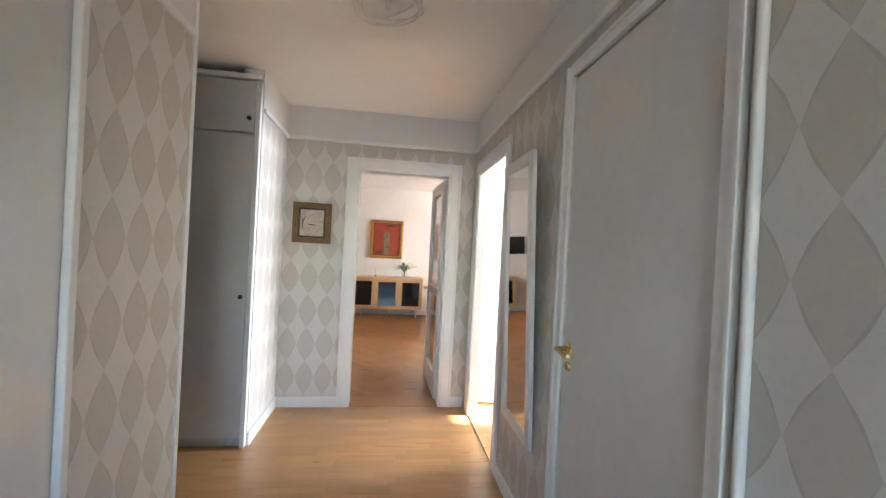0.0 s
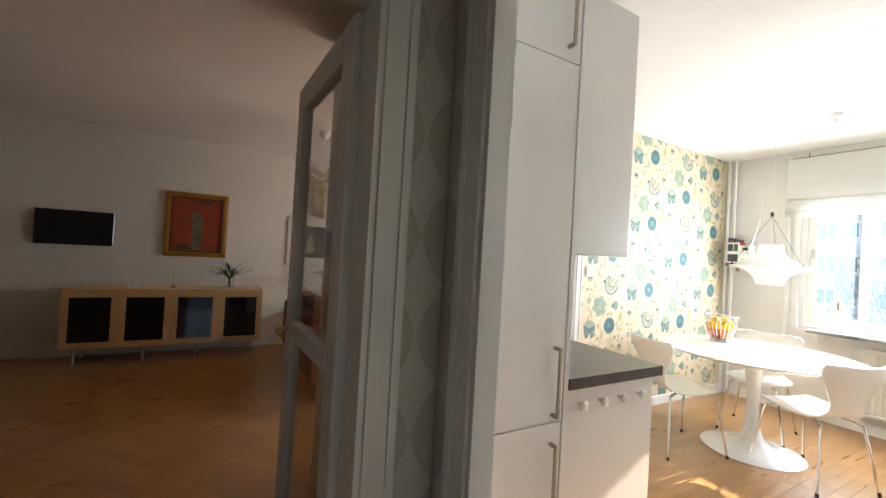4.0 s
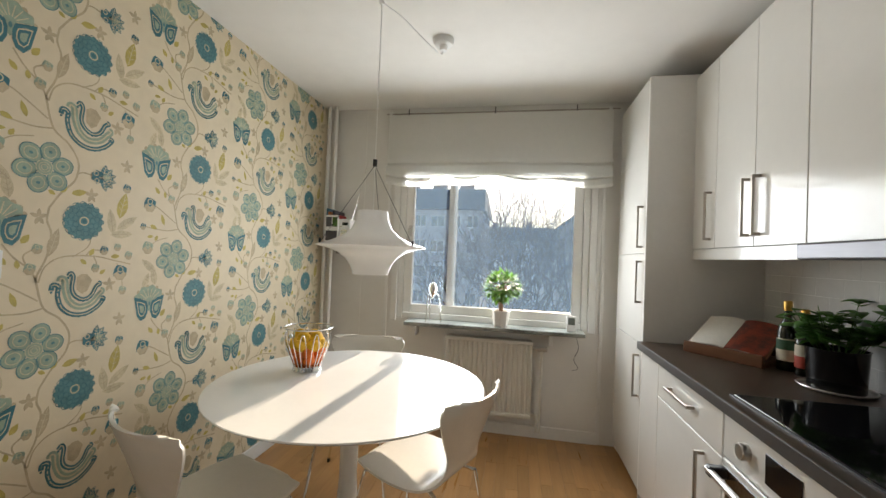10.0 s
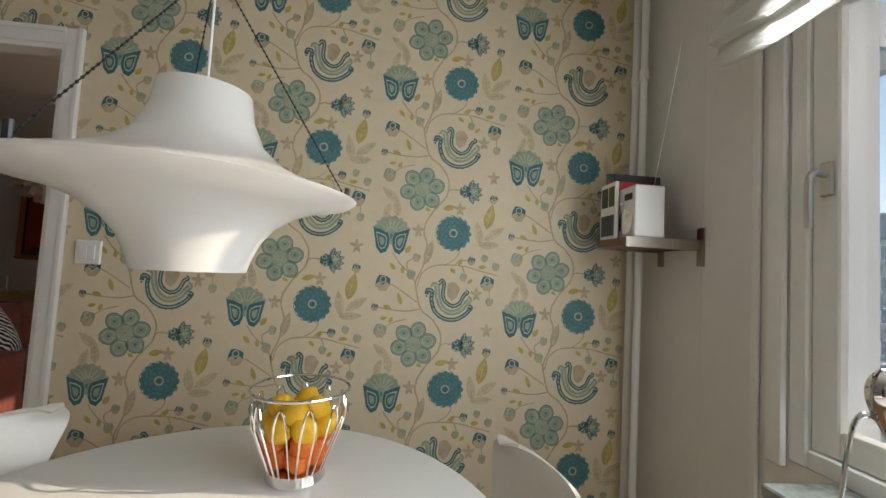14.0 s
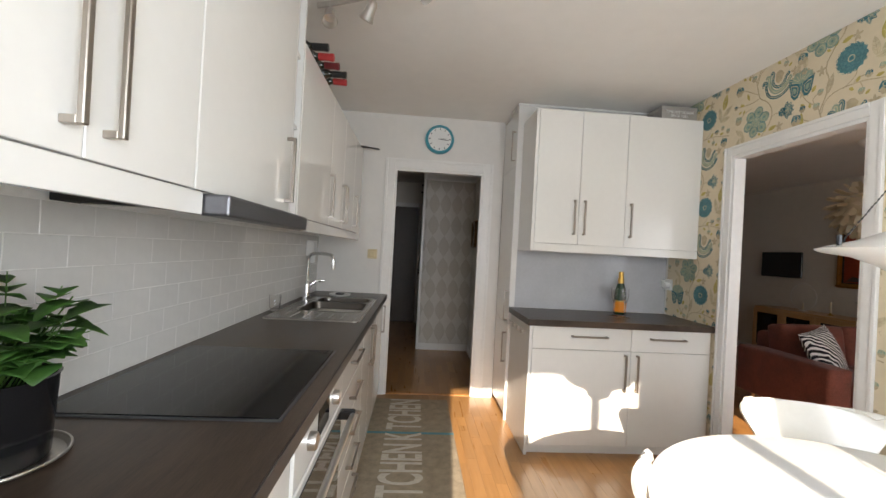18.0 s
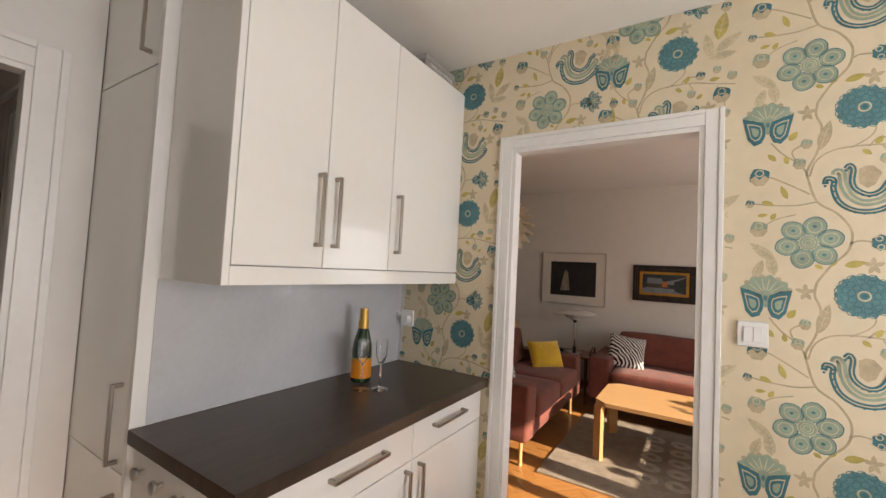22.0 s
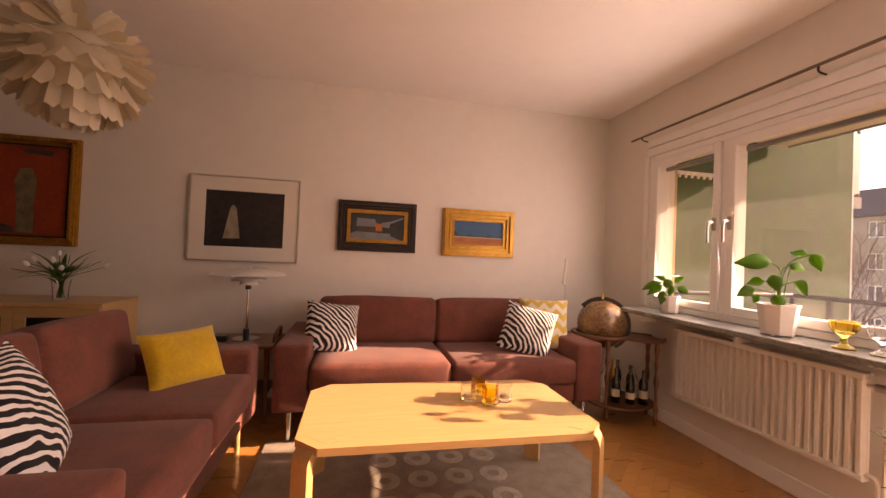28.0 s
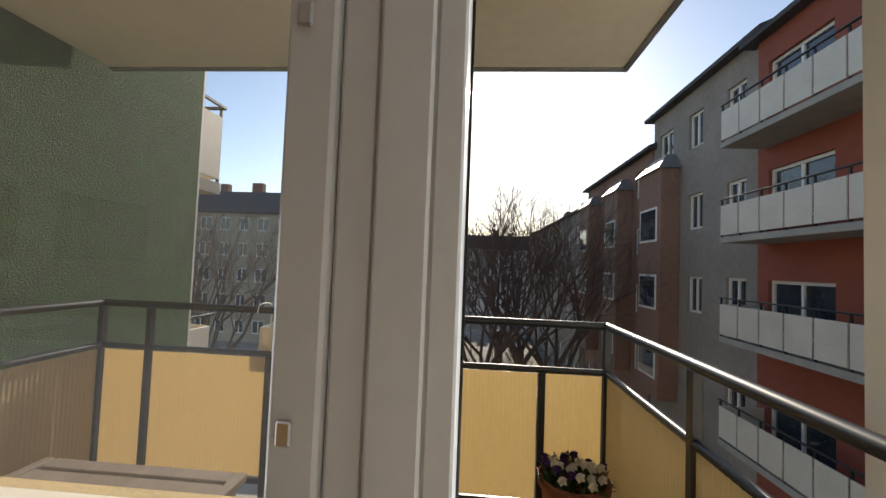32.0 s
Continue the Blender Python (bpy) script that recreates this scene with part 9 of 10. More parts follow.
def flower_head(v, kind, at, facing, r):
    """A gerbera or chrysanthemum head: rings of blunt petals round an eye."""
    big = kind == "gerbera"
    fb = bmesh.new()
    rings = ((1.0, 0.06, 24, 0.26), (0.92, 0.20, 22, 0.26), (0.62, 0.42, 18, 0.22), (0.36, 0.75, 14, 0.16)) if big else ((1.0, 0.10, 15, 0.34), (0.92, 0.42, 14, 0.32), (0.74, 0.80, 11, 0.30), (0.50, 1.15, 8, 0.26))
    for n, (f, tilt, count, w) in enumerate(rings):
        for j in range(count):
            a = j * math.tau / count + n * 0.37
            t = tilt + 0.05 * math.sin(j * 2.3 + n)
            d = Vector((math.cos(a) * math.cos(t), math.sin(a) * math.cos(t), math.sin(t)))
            leaf_blade(fb, d * r * 0.12, d * r * f * (1 + 0.05 * math.sin(j * 5.1)), r * w, droop=0.10 if big else -0.16, n=4)
    f = part("flower", thicken(fb, 0.0004), M["flower_orange" if big else "flower_white"], v, "orange gerbera" if big else "white chrysanthemum")
    eb = bmesh.new()
    lathe(eb, [(0.0, 0.0), (r * 0.20, 0.0), (r * 0.19, r * 0.16), (r * 0.08, r * 0.13), (0.0, r * 0.12)] if big else [(0.0, 0.0), (r * 0.16, 0.0), (r * 0.14, r * 0.16), (0.0, r * 0.20)], 16, caps=False)
    part("flower_centre", eb, M["flower_eye" if big else "lemon"], f, "", True)
    f.matrix_local = Matrix.Translation(at) @ Vector(facing).normalized().to_track_quat("Z", "Y").to_matrix().to_4x4()


gbq = thing("gerbera_bouquet", (3.83, 4.91, FZ + 0.5404), "bouquet of orange gerberas and white chrysanthemums", "flowers")
bm = bmesh.new()
lathe(bm, [(0.0, 0.0), (0.040, 0.0), (0.044, 0.004), (0.046, 0.12), (0.056, 0.19), (0.053, 0.19), (0.043, 0.12), (0.039, 0.012), (0.0, 0.010)], 28, caps=False)
part("vase", bm, M["clear_glass"], gbq, "clear glass vase", True)
HEADS = (("gerbera", (-0.125, 0.058, 0.340), (-0.75, -0.55, 0.45), 0.044), ("mum", (-0.035, 0.055, 0.344), (-0.4, -0.3, 1.0), 0.052), ("mum", (-0.080, -0.012, 0.326), (-0.7, -0.5, 0.7), 0.051), ("mum", (-0.005, -0.020, 0.340), (-0.3, -0.4, 1.0), 0.051), ("gerbera", (-0.072, -0.085, 0.304), (-0.7, -0.6, 0.5), 0.042), ("mum", (0.055, -0.055, 0.320), (0.2, -0.6, 0.9), 0.048), ("mum", (0.045, 0.065, 0.330), (0.3, 0.4, 1.0), 0.050), ("gerbera", (0.110, 0.015, 0.310), (0.8, 0.1, 0.6), 0.042), ("mum", (0.010, 0.120, 0.298), (0.0, 0.9, 0.6), 0.048))
stems, lf = bmesh.new(), bmesh.new()
rng = random.Random(8)
for kind, at, facing, r in HEADS:
    p, q = Vector(at), Vector(facing).normalized()
    tube(stems, smooth_path([(-at[0] * 0.15, -at[1] * 0.15, 0.015), (at[0] * 0.22, at[1] * 0.22, 0.18), p - q * 0.05, p], 4), 0.0026, 6)
    flower_head(gbq, kind, p, facing, r)
for k in range(60):
    a, e = rng.uniform(0, math.tau), rng.uniform(0.15, 1.15)
    z = 0.16 + 0.11 * rng.random()
    b0 = Vector((0.04 * math.cos(a), 0.04 * math.sin(a), z))
    d_ = Vector((math.cos(a) * math.cos(e), math.sin(a) * math.cos(e), math.sin(e) * 0.75))
    leaf_blade(lf, b0, b0 + d_ * rng.uniform(0.06, 0.125), rng.uniform(0.024, 0.044), droop=rng.uniform(0.05, 0.4))
for k in range(9):
    a = rng.uniform(0, math.tau)
    b0 = Vector((0.05 * math.cos(a), 0.05 * math.sin(a), 0.235))
    d_ = Vector((math.cos(a) * 0.75, math.sin(a) * 0.75, 0.62)).normalized()
    sd = d_.cross(Vector((0, 0, 1))).normalized()
    for j in range(7):
        c0 = b0 + d_ * (0.05 + 0.014 * j)
        leaf_blade(lf, c0, c0 + (d_ + sd * (0.9 if j % 2 else -0.9)) * 0.022, 0.007, droop=0.05, n=3)
    tube(stems, [b0, b0 + d_ * 0.15], 0.0013, 5)
part("stem", stems, M["leaf_green"], gbq)
part("foliage", thicken(lf, 0.0004), M["leaf_green"], gbq, "dense dark green leaves")

# ---- living room window wall ----
k = thing("window_3", (0, 0, 0), "white painted living room window with two lights", "", "", "structure")
y0, y1, z0, z1 = LWIN
window_frame(k, LX1 - 0.004, LX1 + 0.14, y0, y1, z0, z1, 0.04)
bar(k, "mullion", (LX1 - 0.004, 6.605, z0 + 0.0405), (LX1 + 0.14, 6.645, z1 - 0.0405))
sash(k, LX1 + 0.01, 5.562, 6.60, z0 + 0.043, z1 - 0.043, 0.05, 0.05)
sash(k, LX1 + 0.01, 6.65, 7.228, z0 + 0.043, z1 - 0.043, 0.05, 0.05)
window_handle(k, LX1 - 0.016, 6.678, 1.42, "nickel")
window_handle(k, LX1 - 0.016, 6.572, 1.42, "nickel")
for z in (1.05, 1.45, 1.72):
    part("catch", boxed((LX1 - 0.022, 5.585, z - 0.012), (LX1 - 0.0155, 5.60, z + 0.012), 0.002), M["steel"], k, "small steel window catch")
bar(k, "vent", (LX1 - 0.02, 6.78, z1 + 0.0005), (LX1 - 0.0005, 7.12, z1 + 0.022))
for z, zz, d_ in ((1.976, 2.04, 0.016), (2.041, 2.10, 0.026)):
    structure("window_head_trim", boxed((LX1 - d_, BDOOR[0] - 0.03, z + 0.0005), (LX1 - 0.0005, LWIN[1] + 0.02, zz), 0.004), M["trim"], "white moulded board above the window")
structure("window_side_trim", boxed((LX1 - 0.014, LWIN[1] + 0.0005, 0.84), (LX1 - 0.0005, LWIN[1] + 0.05, 1.976), 0.003), M["trim"])
structure("window_post", boxed((LX1 - 0.014, BDOOR[1] + 0.001, FZ), (LX1 - 0.0045, LWIN[0] - 0.001, 1.976), 0.003), M["trim"], "white painted post beside the balcony door")
vb = thing("venetian_blind", (0, 0, 0), "drawn-up grey venetian blind at the window head", "blind")
for a, b in ((5.63, 6.55), (6.70, 7.18)):
    part("head_rail", boxed((LX1 + 0.06, a, 1.868), (LX1 + 0.085, b, 1.882), 0.002), M["zinc"], vb)
    for q in range(3):
        part("slat", boxed((LX1 + 0.058, a + 0.003, 1.8635 - 0.0042 * q), (LX1 + 0.086, b - 0.003, 1.866 - 0.0042 * q)), M["zinc"], vb)
sl = thing("window_sill", (0, 0, 0), "grey-green marble window sill in the living room", "sill")
part("slab", boxed((4.905, 5.545, 0.800), (LX1 - 0.0005, 7.265, 0.829), 0.004), M["stone"], sl)
for y in (5.68, 6.42, 7.16):
    part("bracket", boxed((LX1 - 0.13, y - 0.008, 0.735), (LX1 - 0.0005, y + 0.008, 0.7995), 0.002), M["trim"], sl)
panel_radiator((LX1 - 0.03, 6.37, 0.29), 1.02, 0.45, 26, "cream ribbed radiator below the living room window")
cr = thing("curtain_rod", (0, 0, 0), "thin dark metal curtain rod on brackets", "curtain rod")
bm = bmesh.new()
tube(bm, [(LX1 - 0.075, 4.80, 2.145), (LX1 - 0.075, 7.40, 2.125)], 0.0085, 8)
part("rod", bm, M["bronze"], cr, "", True)
for y in (4.86, 6.08, 7.28):
    bm = bmesh.new()
    tube(bm, smooth_path([(LX1 - 0.0005, y, 2.10), (LX1 - 0.03, y, 2.095), (LX1 - 0.073, y, 2.105), (LX1 - 0.075, y, 2.128)], 4), 0.005, 8)
    part("bracket", bm, M["dark_metal"], cr, "", True)

# balcony door standing ajar
bd = thing("balcony_door", pose(LX1 - 0.04, 4.755, 0, 0, 0, 132.2), "white double balcony door standing ajar", "door")
BW = 0.652
for y_a, y_b in ((-0.047, -0.004), (0.004, 0.047)):
    for x0, x1 in ((0.0, 0.085), (BW - 0.085, BW)):
        part("stile", boxed((x0, y_a, FZ + 0.05), (x1, y_b, 1.955), 0.003), M["trim"], bd)
    for z0, z1 in ((FZ + 0.05, 0.30), (1.86, 1.955)):
        part("rail", boxed((0.0855, y_a, z0), (BW - 0.0855, y_b, z1), 0.003), M["trim"], bd)
    g = part("pane", boxed((0.08, (y_a + y_b) / 2 - 0.002, 0.295), (BW - 0.08, (y_a + y_b) / 2 + 0.002, 1.865)), M["pane"], bd, "clear door glass")
    g.visible_shadow = False
part("lock_plate", boxed((BW + 0.0002, 0.012, 0.40), (BW + 0.003, 0.036, 1.65), 0.0005), M["sink_steel"], bd, "dark metal edge lock plate")
for z in (0.45, 1.02, 1.70):
    part("hinge", boxed((BW - 0.05, 0.0472, z - 0.045), (BW - 0.005, 0.053, z + 0.045), 0.002), M["dark_metal"], bd, "dark coupling hinge")
part("handle_plate", boxed((BW - 0.055, 0.0472, 0.94), (BW - 0.03, 0.055, 1.10), 0.003), M["dark_metal"], bd)
bm = bmesh.new()
tube(bm, smooth_path([(BW - 0.042, 0.05, 1.03), (BW - 0.042, 0.09, 1.03), (BW - 0.055, 0.098, 1.03), (BW - 0.15, 0.095, 1.02)], 4), 0.009, 10)
part("lever", bm, M["dark_metal"], bd, "dark lever handle", True)
fr_ = thing("door_7", (0, 0, 0), "white painted frame of the balcony door", "", "", "structure")
for lo, hi in (((BDOOR[0], BDOOR[2]), (BDOOR[0] + 0.03, BDOOR[3])), ((BDOOR[1] - 0.03, BDOOR[2]), (BDOOR[1], BDOOR[3])), ((BDOOR[0] + 0.0305, BDOOR[3] - 0.03), (BDOOR[1] - 0.0305, BDOOR[3])), ((BDOOR[0] + 0.0305, BDOOR[2]), (BDOOR[1] - 0.0305, BDOOR[2] + 0.03))):
    part("frame_bar", boxed((LX1 - 0.003, lo[0], lo[1]), (LX1 + 0.16, hi[0], hi[1]), 0.003), M["trim"], fr_)
part("seal", boxed((LX1 + 0.161, BDOOR[1] - 0.034, BDOOR[2]), (LX1 + 0.175, BDOOR[1] - 0.001, BDOOR[3]), 0.002), M["black"], fr_, "black rubber seal")


# sill things
def broad_plant(at, label, pot_r, pot_h, leaves, flowers=0):
    """A pot plant of few large leaves on bare arching stalks. leaves: (along the sill, height over the pot, depth, length, width, turn of the tip)."""
    p = thing("pot_plant", at, label, "plant", "plants on the living room sill")
    part("pot", fluted_pot(bmesh.new(), pot_r * 0.80, pot_r, pot_h, 8), M["pot_white"], p, "white octagonal ceramic pot")
    bm = bmesh.new()
    lathe(bm, [(0.0, 0.0), (pot_r * 0.86, 0.0)], 12, (0, 0, pot_h - 0.02), False)
    part("soil", bm, M["soil"], p)
    along, away = Vector((0.42, -0.91, 0)), Vector((0.91, 0.42, 0))
    for k, (u, z, v, length, width, turn) in enumerate(leaves):
        a = radians(turn)
        d_ = (along * math.cos(a) + Vector((0, 0, math.sin(a))) + away * (0.25 if k % 2 else -0.3)).normalized()
        foot = Vector((0.014 * math.cos(k * 2.4), 0.014 * math.sin(k * 2.4), pot_h - 0.02))
        base = along * u + away * v + Vector((0, 0, pot_h + z)) - d_ * length * 0.35
        bm = bmesh.new()
        tube(bm, smooth_path([foot, foot.lerp(base, 0.55) + Vector((0, 0, 0.25 * abs(z) + 0.01)) - along * u * 0.2, base], 4), 0.0026, 6)
        part("stalk", bm, M["basil_green"], p, "", True)
        lf = bmesh.new()
        leaf_blade(lf, base, base + d_ * length, width, (away * (1 if k % 3 else -1) + Vector((0, 0, 0.55))).normalized(), 0.22, 8)
        part("leaf", thicken(lf, 0.0005), M["big_leaf"], p)
    top = max(q[1] for q in leaves)
    for k in range(flowers):
        a = k * 2.1 + 0.4
        c = Vector((0.05 * math.cos(a), 0.05 * math.sin(a), pot_h + top * 1.15))
        fb = bmesh.new()
        for j in range(6):
            b_ = j * math.tau / 6
            leaf_blade(fb, c, c + Vector((0.032 * math.cos(b_), 0.032 * math.sin(b_), 0.014)), 0.024, n=3)
        part("flower", thicken(fb, 0.0004), M["flower_white"], p, "cream-white flower")
    return p


broad_plant((5.04, 6.20, 0.8292), "broad-leaved plant in a white octagonal pot", 0.085, 0.155, ((-0.085, 0.205, 0.0, 0.155, 0.095, 175), (0.135, 0.225, 0.0, 0.085, 0.060, -65), (0.080, 0.250, 0.02, 0.070, 0.050, 160), (0.055, 0.190, 0.03, 0.062, 0.050, -20), (0.085, 0.095, -0.02, 0.092, 0.072, -40), (0.012, 0.022, -0.06, 0.078, 0.064, -85), (-0.015, 0.115, 0.0, 0.088, 0.066, -70), (-0.088, 0.105, 0.02, 0.078, 0.055, 190), (-0.115, 0.055, -0.03, 0.088, 0.062, 205), (-0.095, 0.020, 0.03, 0.060, 0.048, 230)))
broad_plant((5.06, 6.93, 0.8292), "small flowering plant in a white pot", 0.065, 0.12, ((-0.105, 0.065, 0.0, 0.140, 0.062, 200), (-0.070, 0.045, -0.03, 0.120, 0.060, 215), (-0.060, 0.110, 0.02, 0.072, 0.048, 150), (0.0, 0.085, -0.03, 0.085, 0.062, -60), (0.03, 0.045, -0.05, 0.080, 0.058, -80), (-0.015, 0.000, -0.065, 0.092, 0.066, -100), (0.075, 0.050, 0.0, 0.085, 0.055, -25), (0.04, 0.105, 0.03, 0.070, 0.050, 40)), 3)
for y, m, lab in ((5.915, "amber_glass", "amber pressed-glass footed bowl on the sill"), (5.785, "clear_glass", "clear pressed-glass footed bowl on the sill")):
    g = thing("footed_bowl", (5.03, y, 0.8292), lab, "bowl", "pressed-glass bowls")
    bm = bmesh.new()
    lathe(bm, [(0.0, 0.0), (0.038, 0.0), (0.036, 0.008), (0.014, 0.022), (0.010, 0.045), (0.016, 0.055), (0.034, 0.068), (0.047, 0.090), (0.050, 0.118), (0.047, 0.118), (0.043, 0.092), (0.030, 0.074), (0.0, 0.064)], 32, caps=False)
    for v in bm.verts:
        a, r_ = math.atan2(v.co.y, v.co.x), math.hypot(v.co.x, v.co.y)
        f = 1 + 0.035 * math.cos(16 * a) * min(1, r_ / 0.03)
        v.co.x *= f
        v.co.y *= f
    part("bowl", bm, M[m], g, "", True)

# ---- outside: courtyard, houses and trees ----
GROUND = -7.6
structure("ground", boxed((5.9, -420, GROUND - 0.5), (900, 520, GROUND)), M["ground"], "courtyard ground with patches of old snow and dry grass")
structure("ground_behind", boxed((-900, -420, GROUND - 0.5), (5.9, 520, GROUND)), M["ground"])


def house(at, w, h, d, storeys, bays, mats, label, win=(1.15, 1.35), first=0.9, roof_h=2.6, chimneys=0, balconies=(), skip=(), pitch=0.0):
    """A block of flats whose front faces -y and runs along x from 0 to w; its foot is at z = 0."""
    b = thing("apartment_building", at, label, "building", "houses round the courtyard")
    sh = h / storeys
    bw = w / bays
    holes, spots = [], []
    for s in range(storeys):
        for k in range(bays):
            if (s, k) in skip:
                continue
            ww = win[0] * (1.0 + 0.25 * ((k * 7 + 3) % 3 == 0))
            x, z = (k + 0.5) * bw, s * sh + first
            holes.append(((x - ww / 2, -1, z), (x + ww / 2, 0.22, z + win[1])))
            spots.append((x, z, ww))
    part("wall", slab(bmesh.new(), (0, 0, 0), (w, d, h), holes), M[mats[0]], b)
    for x, z, ww in spots:
        wd = part("window", slab(bmesh.new(), (x - ww / 2, 0.10, z), (x + ww / 2, 0.16, z + win[1]), [((x - ww / 2 + 0.09, -1, z + 0.09), (x - 0.04, 1, z + win[1] - 0.09)), ((x + 0.04, -1, z + 0.09), (x + ww / 2 - 0.09, 1, z + win[1] - 0.09))]), M["trim"], b)
        part("pane", boxed((x - ww / 2 + 0.05, 0.165, z + 0.05), (x + ww / 2 - 0.05, 0.175, z + win[1] - 0.05)), M["far_pane"], wd, "dark reflecting window glass")
    bm = bmesh.new()
    o = 0.35
    loft(bm, [[(-o, -o, h), (w + o, -o, h), (w + o, d + o, h), (-o, d + o, h)], [(-o, -o, h + 0.15), (w + o, -o, h + 0.15), (w + o, d + o, h + 0.15), (-o, d + o, h + 0.15)], [(0.0, d * 0.32, h + roof_h), (w, d * 0.32, h + roof_h), (w, d * 0.68, h + roof_h), (0.0, d * 0.68, h + roof_h)]])
    rf = part("roof", bm, M[mats[1]], b)
    rng = random.Random(chimneys + storeys + int(w))
    for k in range(chimneys):
        x = (k + 0.5 + rng.uniform(-0.2, 0.2)) * w / chimneys
        cw = rng.uniform(0.4, 0.9)
        part("chimney", boxed((x - cw, d * 0.4, h + roof_h - 0.3), (x + cw, d * 0.4 + 0.8, h + roof_h + rng.uniform(0.7, 1.3)), 0.03), M["brick_far"], rf)
    for x, z, ww, mat in balconies:
        bal = part("balcony", boxed((x - ww / 2, -1.25, z - 0.16), (x + ww / 2, 0, z)), M["concrete"], b, "concrete balcony slab")
        n = max(2, round(ww / 0.75))
        for k in range(n):
            a = x - ww / 2 + k * ww / n
            part("panel", boxed((a + 0.025, -1.25, z + 0.06), (a + ww / n - 0.025, -1.215, z + 0.92), 0.004), M[mat], bal, "pale balcony panel")
            part("post", boxed((a - 0.02, -1.212, z), (a + 0.02, -1.172, z + 1.08)), M["dark_metal"], bal)
        for e in (x - ww / 2, x + ww / 2 - 0.035):
            part("side_panel", boxed((e, -1.17, z + 0.06), (e + 0.035, -0.02, z + 0.92), 0.004), M[mat], bal)
        part("rail", boxed((x - ww / 2 - 0.02, -1.26, z + 1.08), (x + ww / 2 + 0.02, -1.20, z + 1.12), 0.01), M["dark_metal"], bal)
    return b


def bare_tree(at, height, seed, spread=0.55, levels=5, label="bare deciduous tree with a mass of fine twigs"):
    """A leafless tree: a tapered trunk, limbs and a crown of forking twigs."""
    t = thing("tree", at, label, "tree", "bare trees in the courtyard")
    rng = random.Random(seed)
    limbs, twigs, trunk = bmesh.new(), bmesh.new(), bmesh.new()
    tube(trunk, smooth_path([(0, 0, -0.05), (0.05, 0.02, height * 0.15), (0.0, 0.06, height * 0.32)], 3), [0.026 * height] * 3 + [0.02 * height] * 3 + [0.016 * height], 8)

    def grow(p, d, length, r, lev):
        bend = Vector((rng.uniform(-1, 1), rng.uniform(-1, 1), rng.uniform(-0.2, 0.6))) * 0.22
        mid = p + d * length * 0.5 + bend * length * 0.3
        end = p + (d + bend * 0.6).normalized() * length
        tube(limbs if lev < 2 else twigs, [p, mid, end], [r, r * 0.8, r * 0.62], 6 if lev < 2 else 3, False)
        if lev >= levels:
            return
        for k in range(3 if lev < 2 else rng.choice((2, 3, 3))):
            ax = Vector((rng.uniform(-1, 1), rng.uniform(-1, 1), rng.uniform(-0.3, 0.9))).normalized()
            grow(end if k < 2 else mid, (d + ax * spread * rng.uniform(0.7, 1.3)).normalized(), length * rng.uniform(0.62, 0.82), r * 0.56, lev + 1)

    for k in range(5):
        a = k * math.tau / 5 + rng.uniform(-0.4, 0.4)
        grow(Vector((0, 0.05, height * rng.uniform(0.2, 0.32))), Vector((math.cos(a) * 0.7, math.sin(a) * 0.7, 1)).normalized(), height * 0.24, 0.010 * height, 0)
    part("trunk", trunk, M["bark"], t, "", True)
    part("limb_fork", limbs, M["bark"], t, "", True)
    part("crown", twigs, M["bark"], t, "crown of fine bare twigs")
    return t



# houses along the courtyard
BY = -3.0
house(pose(17.3, BY, GROUND, 0, 0, 180), 9.0, 15.9, 11, 5, 3, ("plaster_red", "roof_dark"), "red plastered block of flats with pale balconies", (1.7, 1.5), 0.9, 2.2, 2, [(3.1, z, 5.6, "bal_panel") for z in (12.75, 9.95, 7.1, 4.2)])
gh = house(pose(24.6, BY - 0.15, GROUND, 0, 0, 180), 7.28, 16.2, 11, 5, 3, ("plaster_grey", "roof_dark"), "grey-brown plastered block with oriel windows", (1.0, 1.4), 0.9, 2.0, 1)
oh = house(pose(35.5, BY - 0.1, GROUND, 0, 0, 180), 10.85, 14.8, 11, 5, 4, ("plaster_brown", "roof_dark"), "brown-red plastered block of flats further along", (1.0, 1.4), 0.9, 2.0, 2)
house(pose(64, BY + 0.3, GROUND, 0, 0, 180), 28.4, 13.4, 11, 4, 11, ("plaster_grey", "roof_dark"), "far grey plastered block of flats", (1.0, 1.4), 0.9, 2.2, 4)
for parent, xs in ((gh, (1.4,)), (oh, (2.0, 7.4))):
    for x in xs:
        o = part("oriel", boxed((x - 1.1, -0.8, 3.6), (x + 1.1, -0.001, 13.3), 0.02), M["plaster_brown"], parent, "red-brown rendered oriel")
        for s in range(3):
            z = 4.4 + s * 2.9
            part("oriel_window", boxed((x - 0.85, -0.84, z), (x + 0.85, -0.8005, z + 1.5), 0.01), M["trim"], o)
            part("oriel_pane", boxed((x - 0.75, -0.85, z + 0.1), (x + 0.75, -0.8405, z + 1.4)), M["far_pane"], o, "dark oriel glass")
        bm = bmesh.new()
        loft(bm, [[(x - 1.25, -0.95, 13.3), (x + 1.25, -0.95, 13.3), (x + 1.25, -0.002, 13.3), (x - 1.25, -0.002, 13.3)], [(x - 0.7, -0.4, 14.0), (x + 0.7, -0.4, 14.0), (x + 0.7, -0.002, 14.0), (x - 0.7, -0.002, 14.0)]])
        part("oriel_roof", bm, M["zinc"], o)
house(pose(46, 24.5, GROUND, 0, 0, -90), 17.5, 14.0, 12, 5, 9, ("plaster_pale", "roof_dark"), "pale grey four-storey block with dark roof and chimneys", (1.3, 1.35), 0.9, 3.0, 5)
dm = thing("roof_dormer", (47.5, 21.0, GROUND + 14.2), "glazed dormer on the dark roof", "dormer")
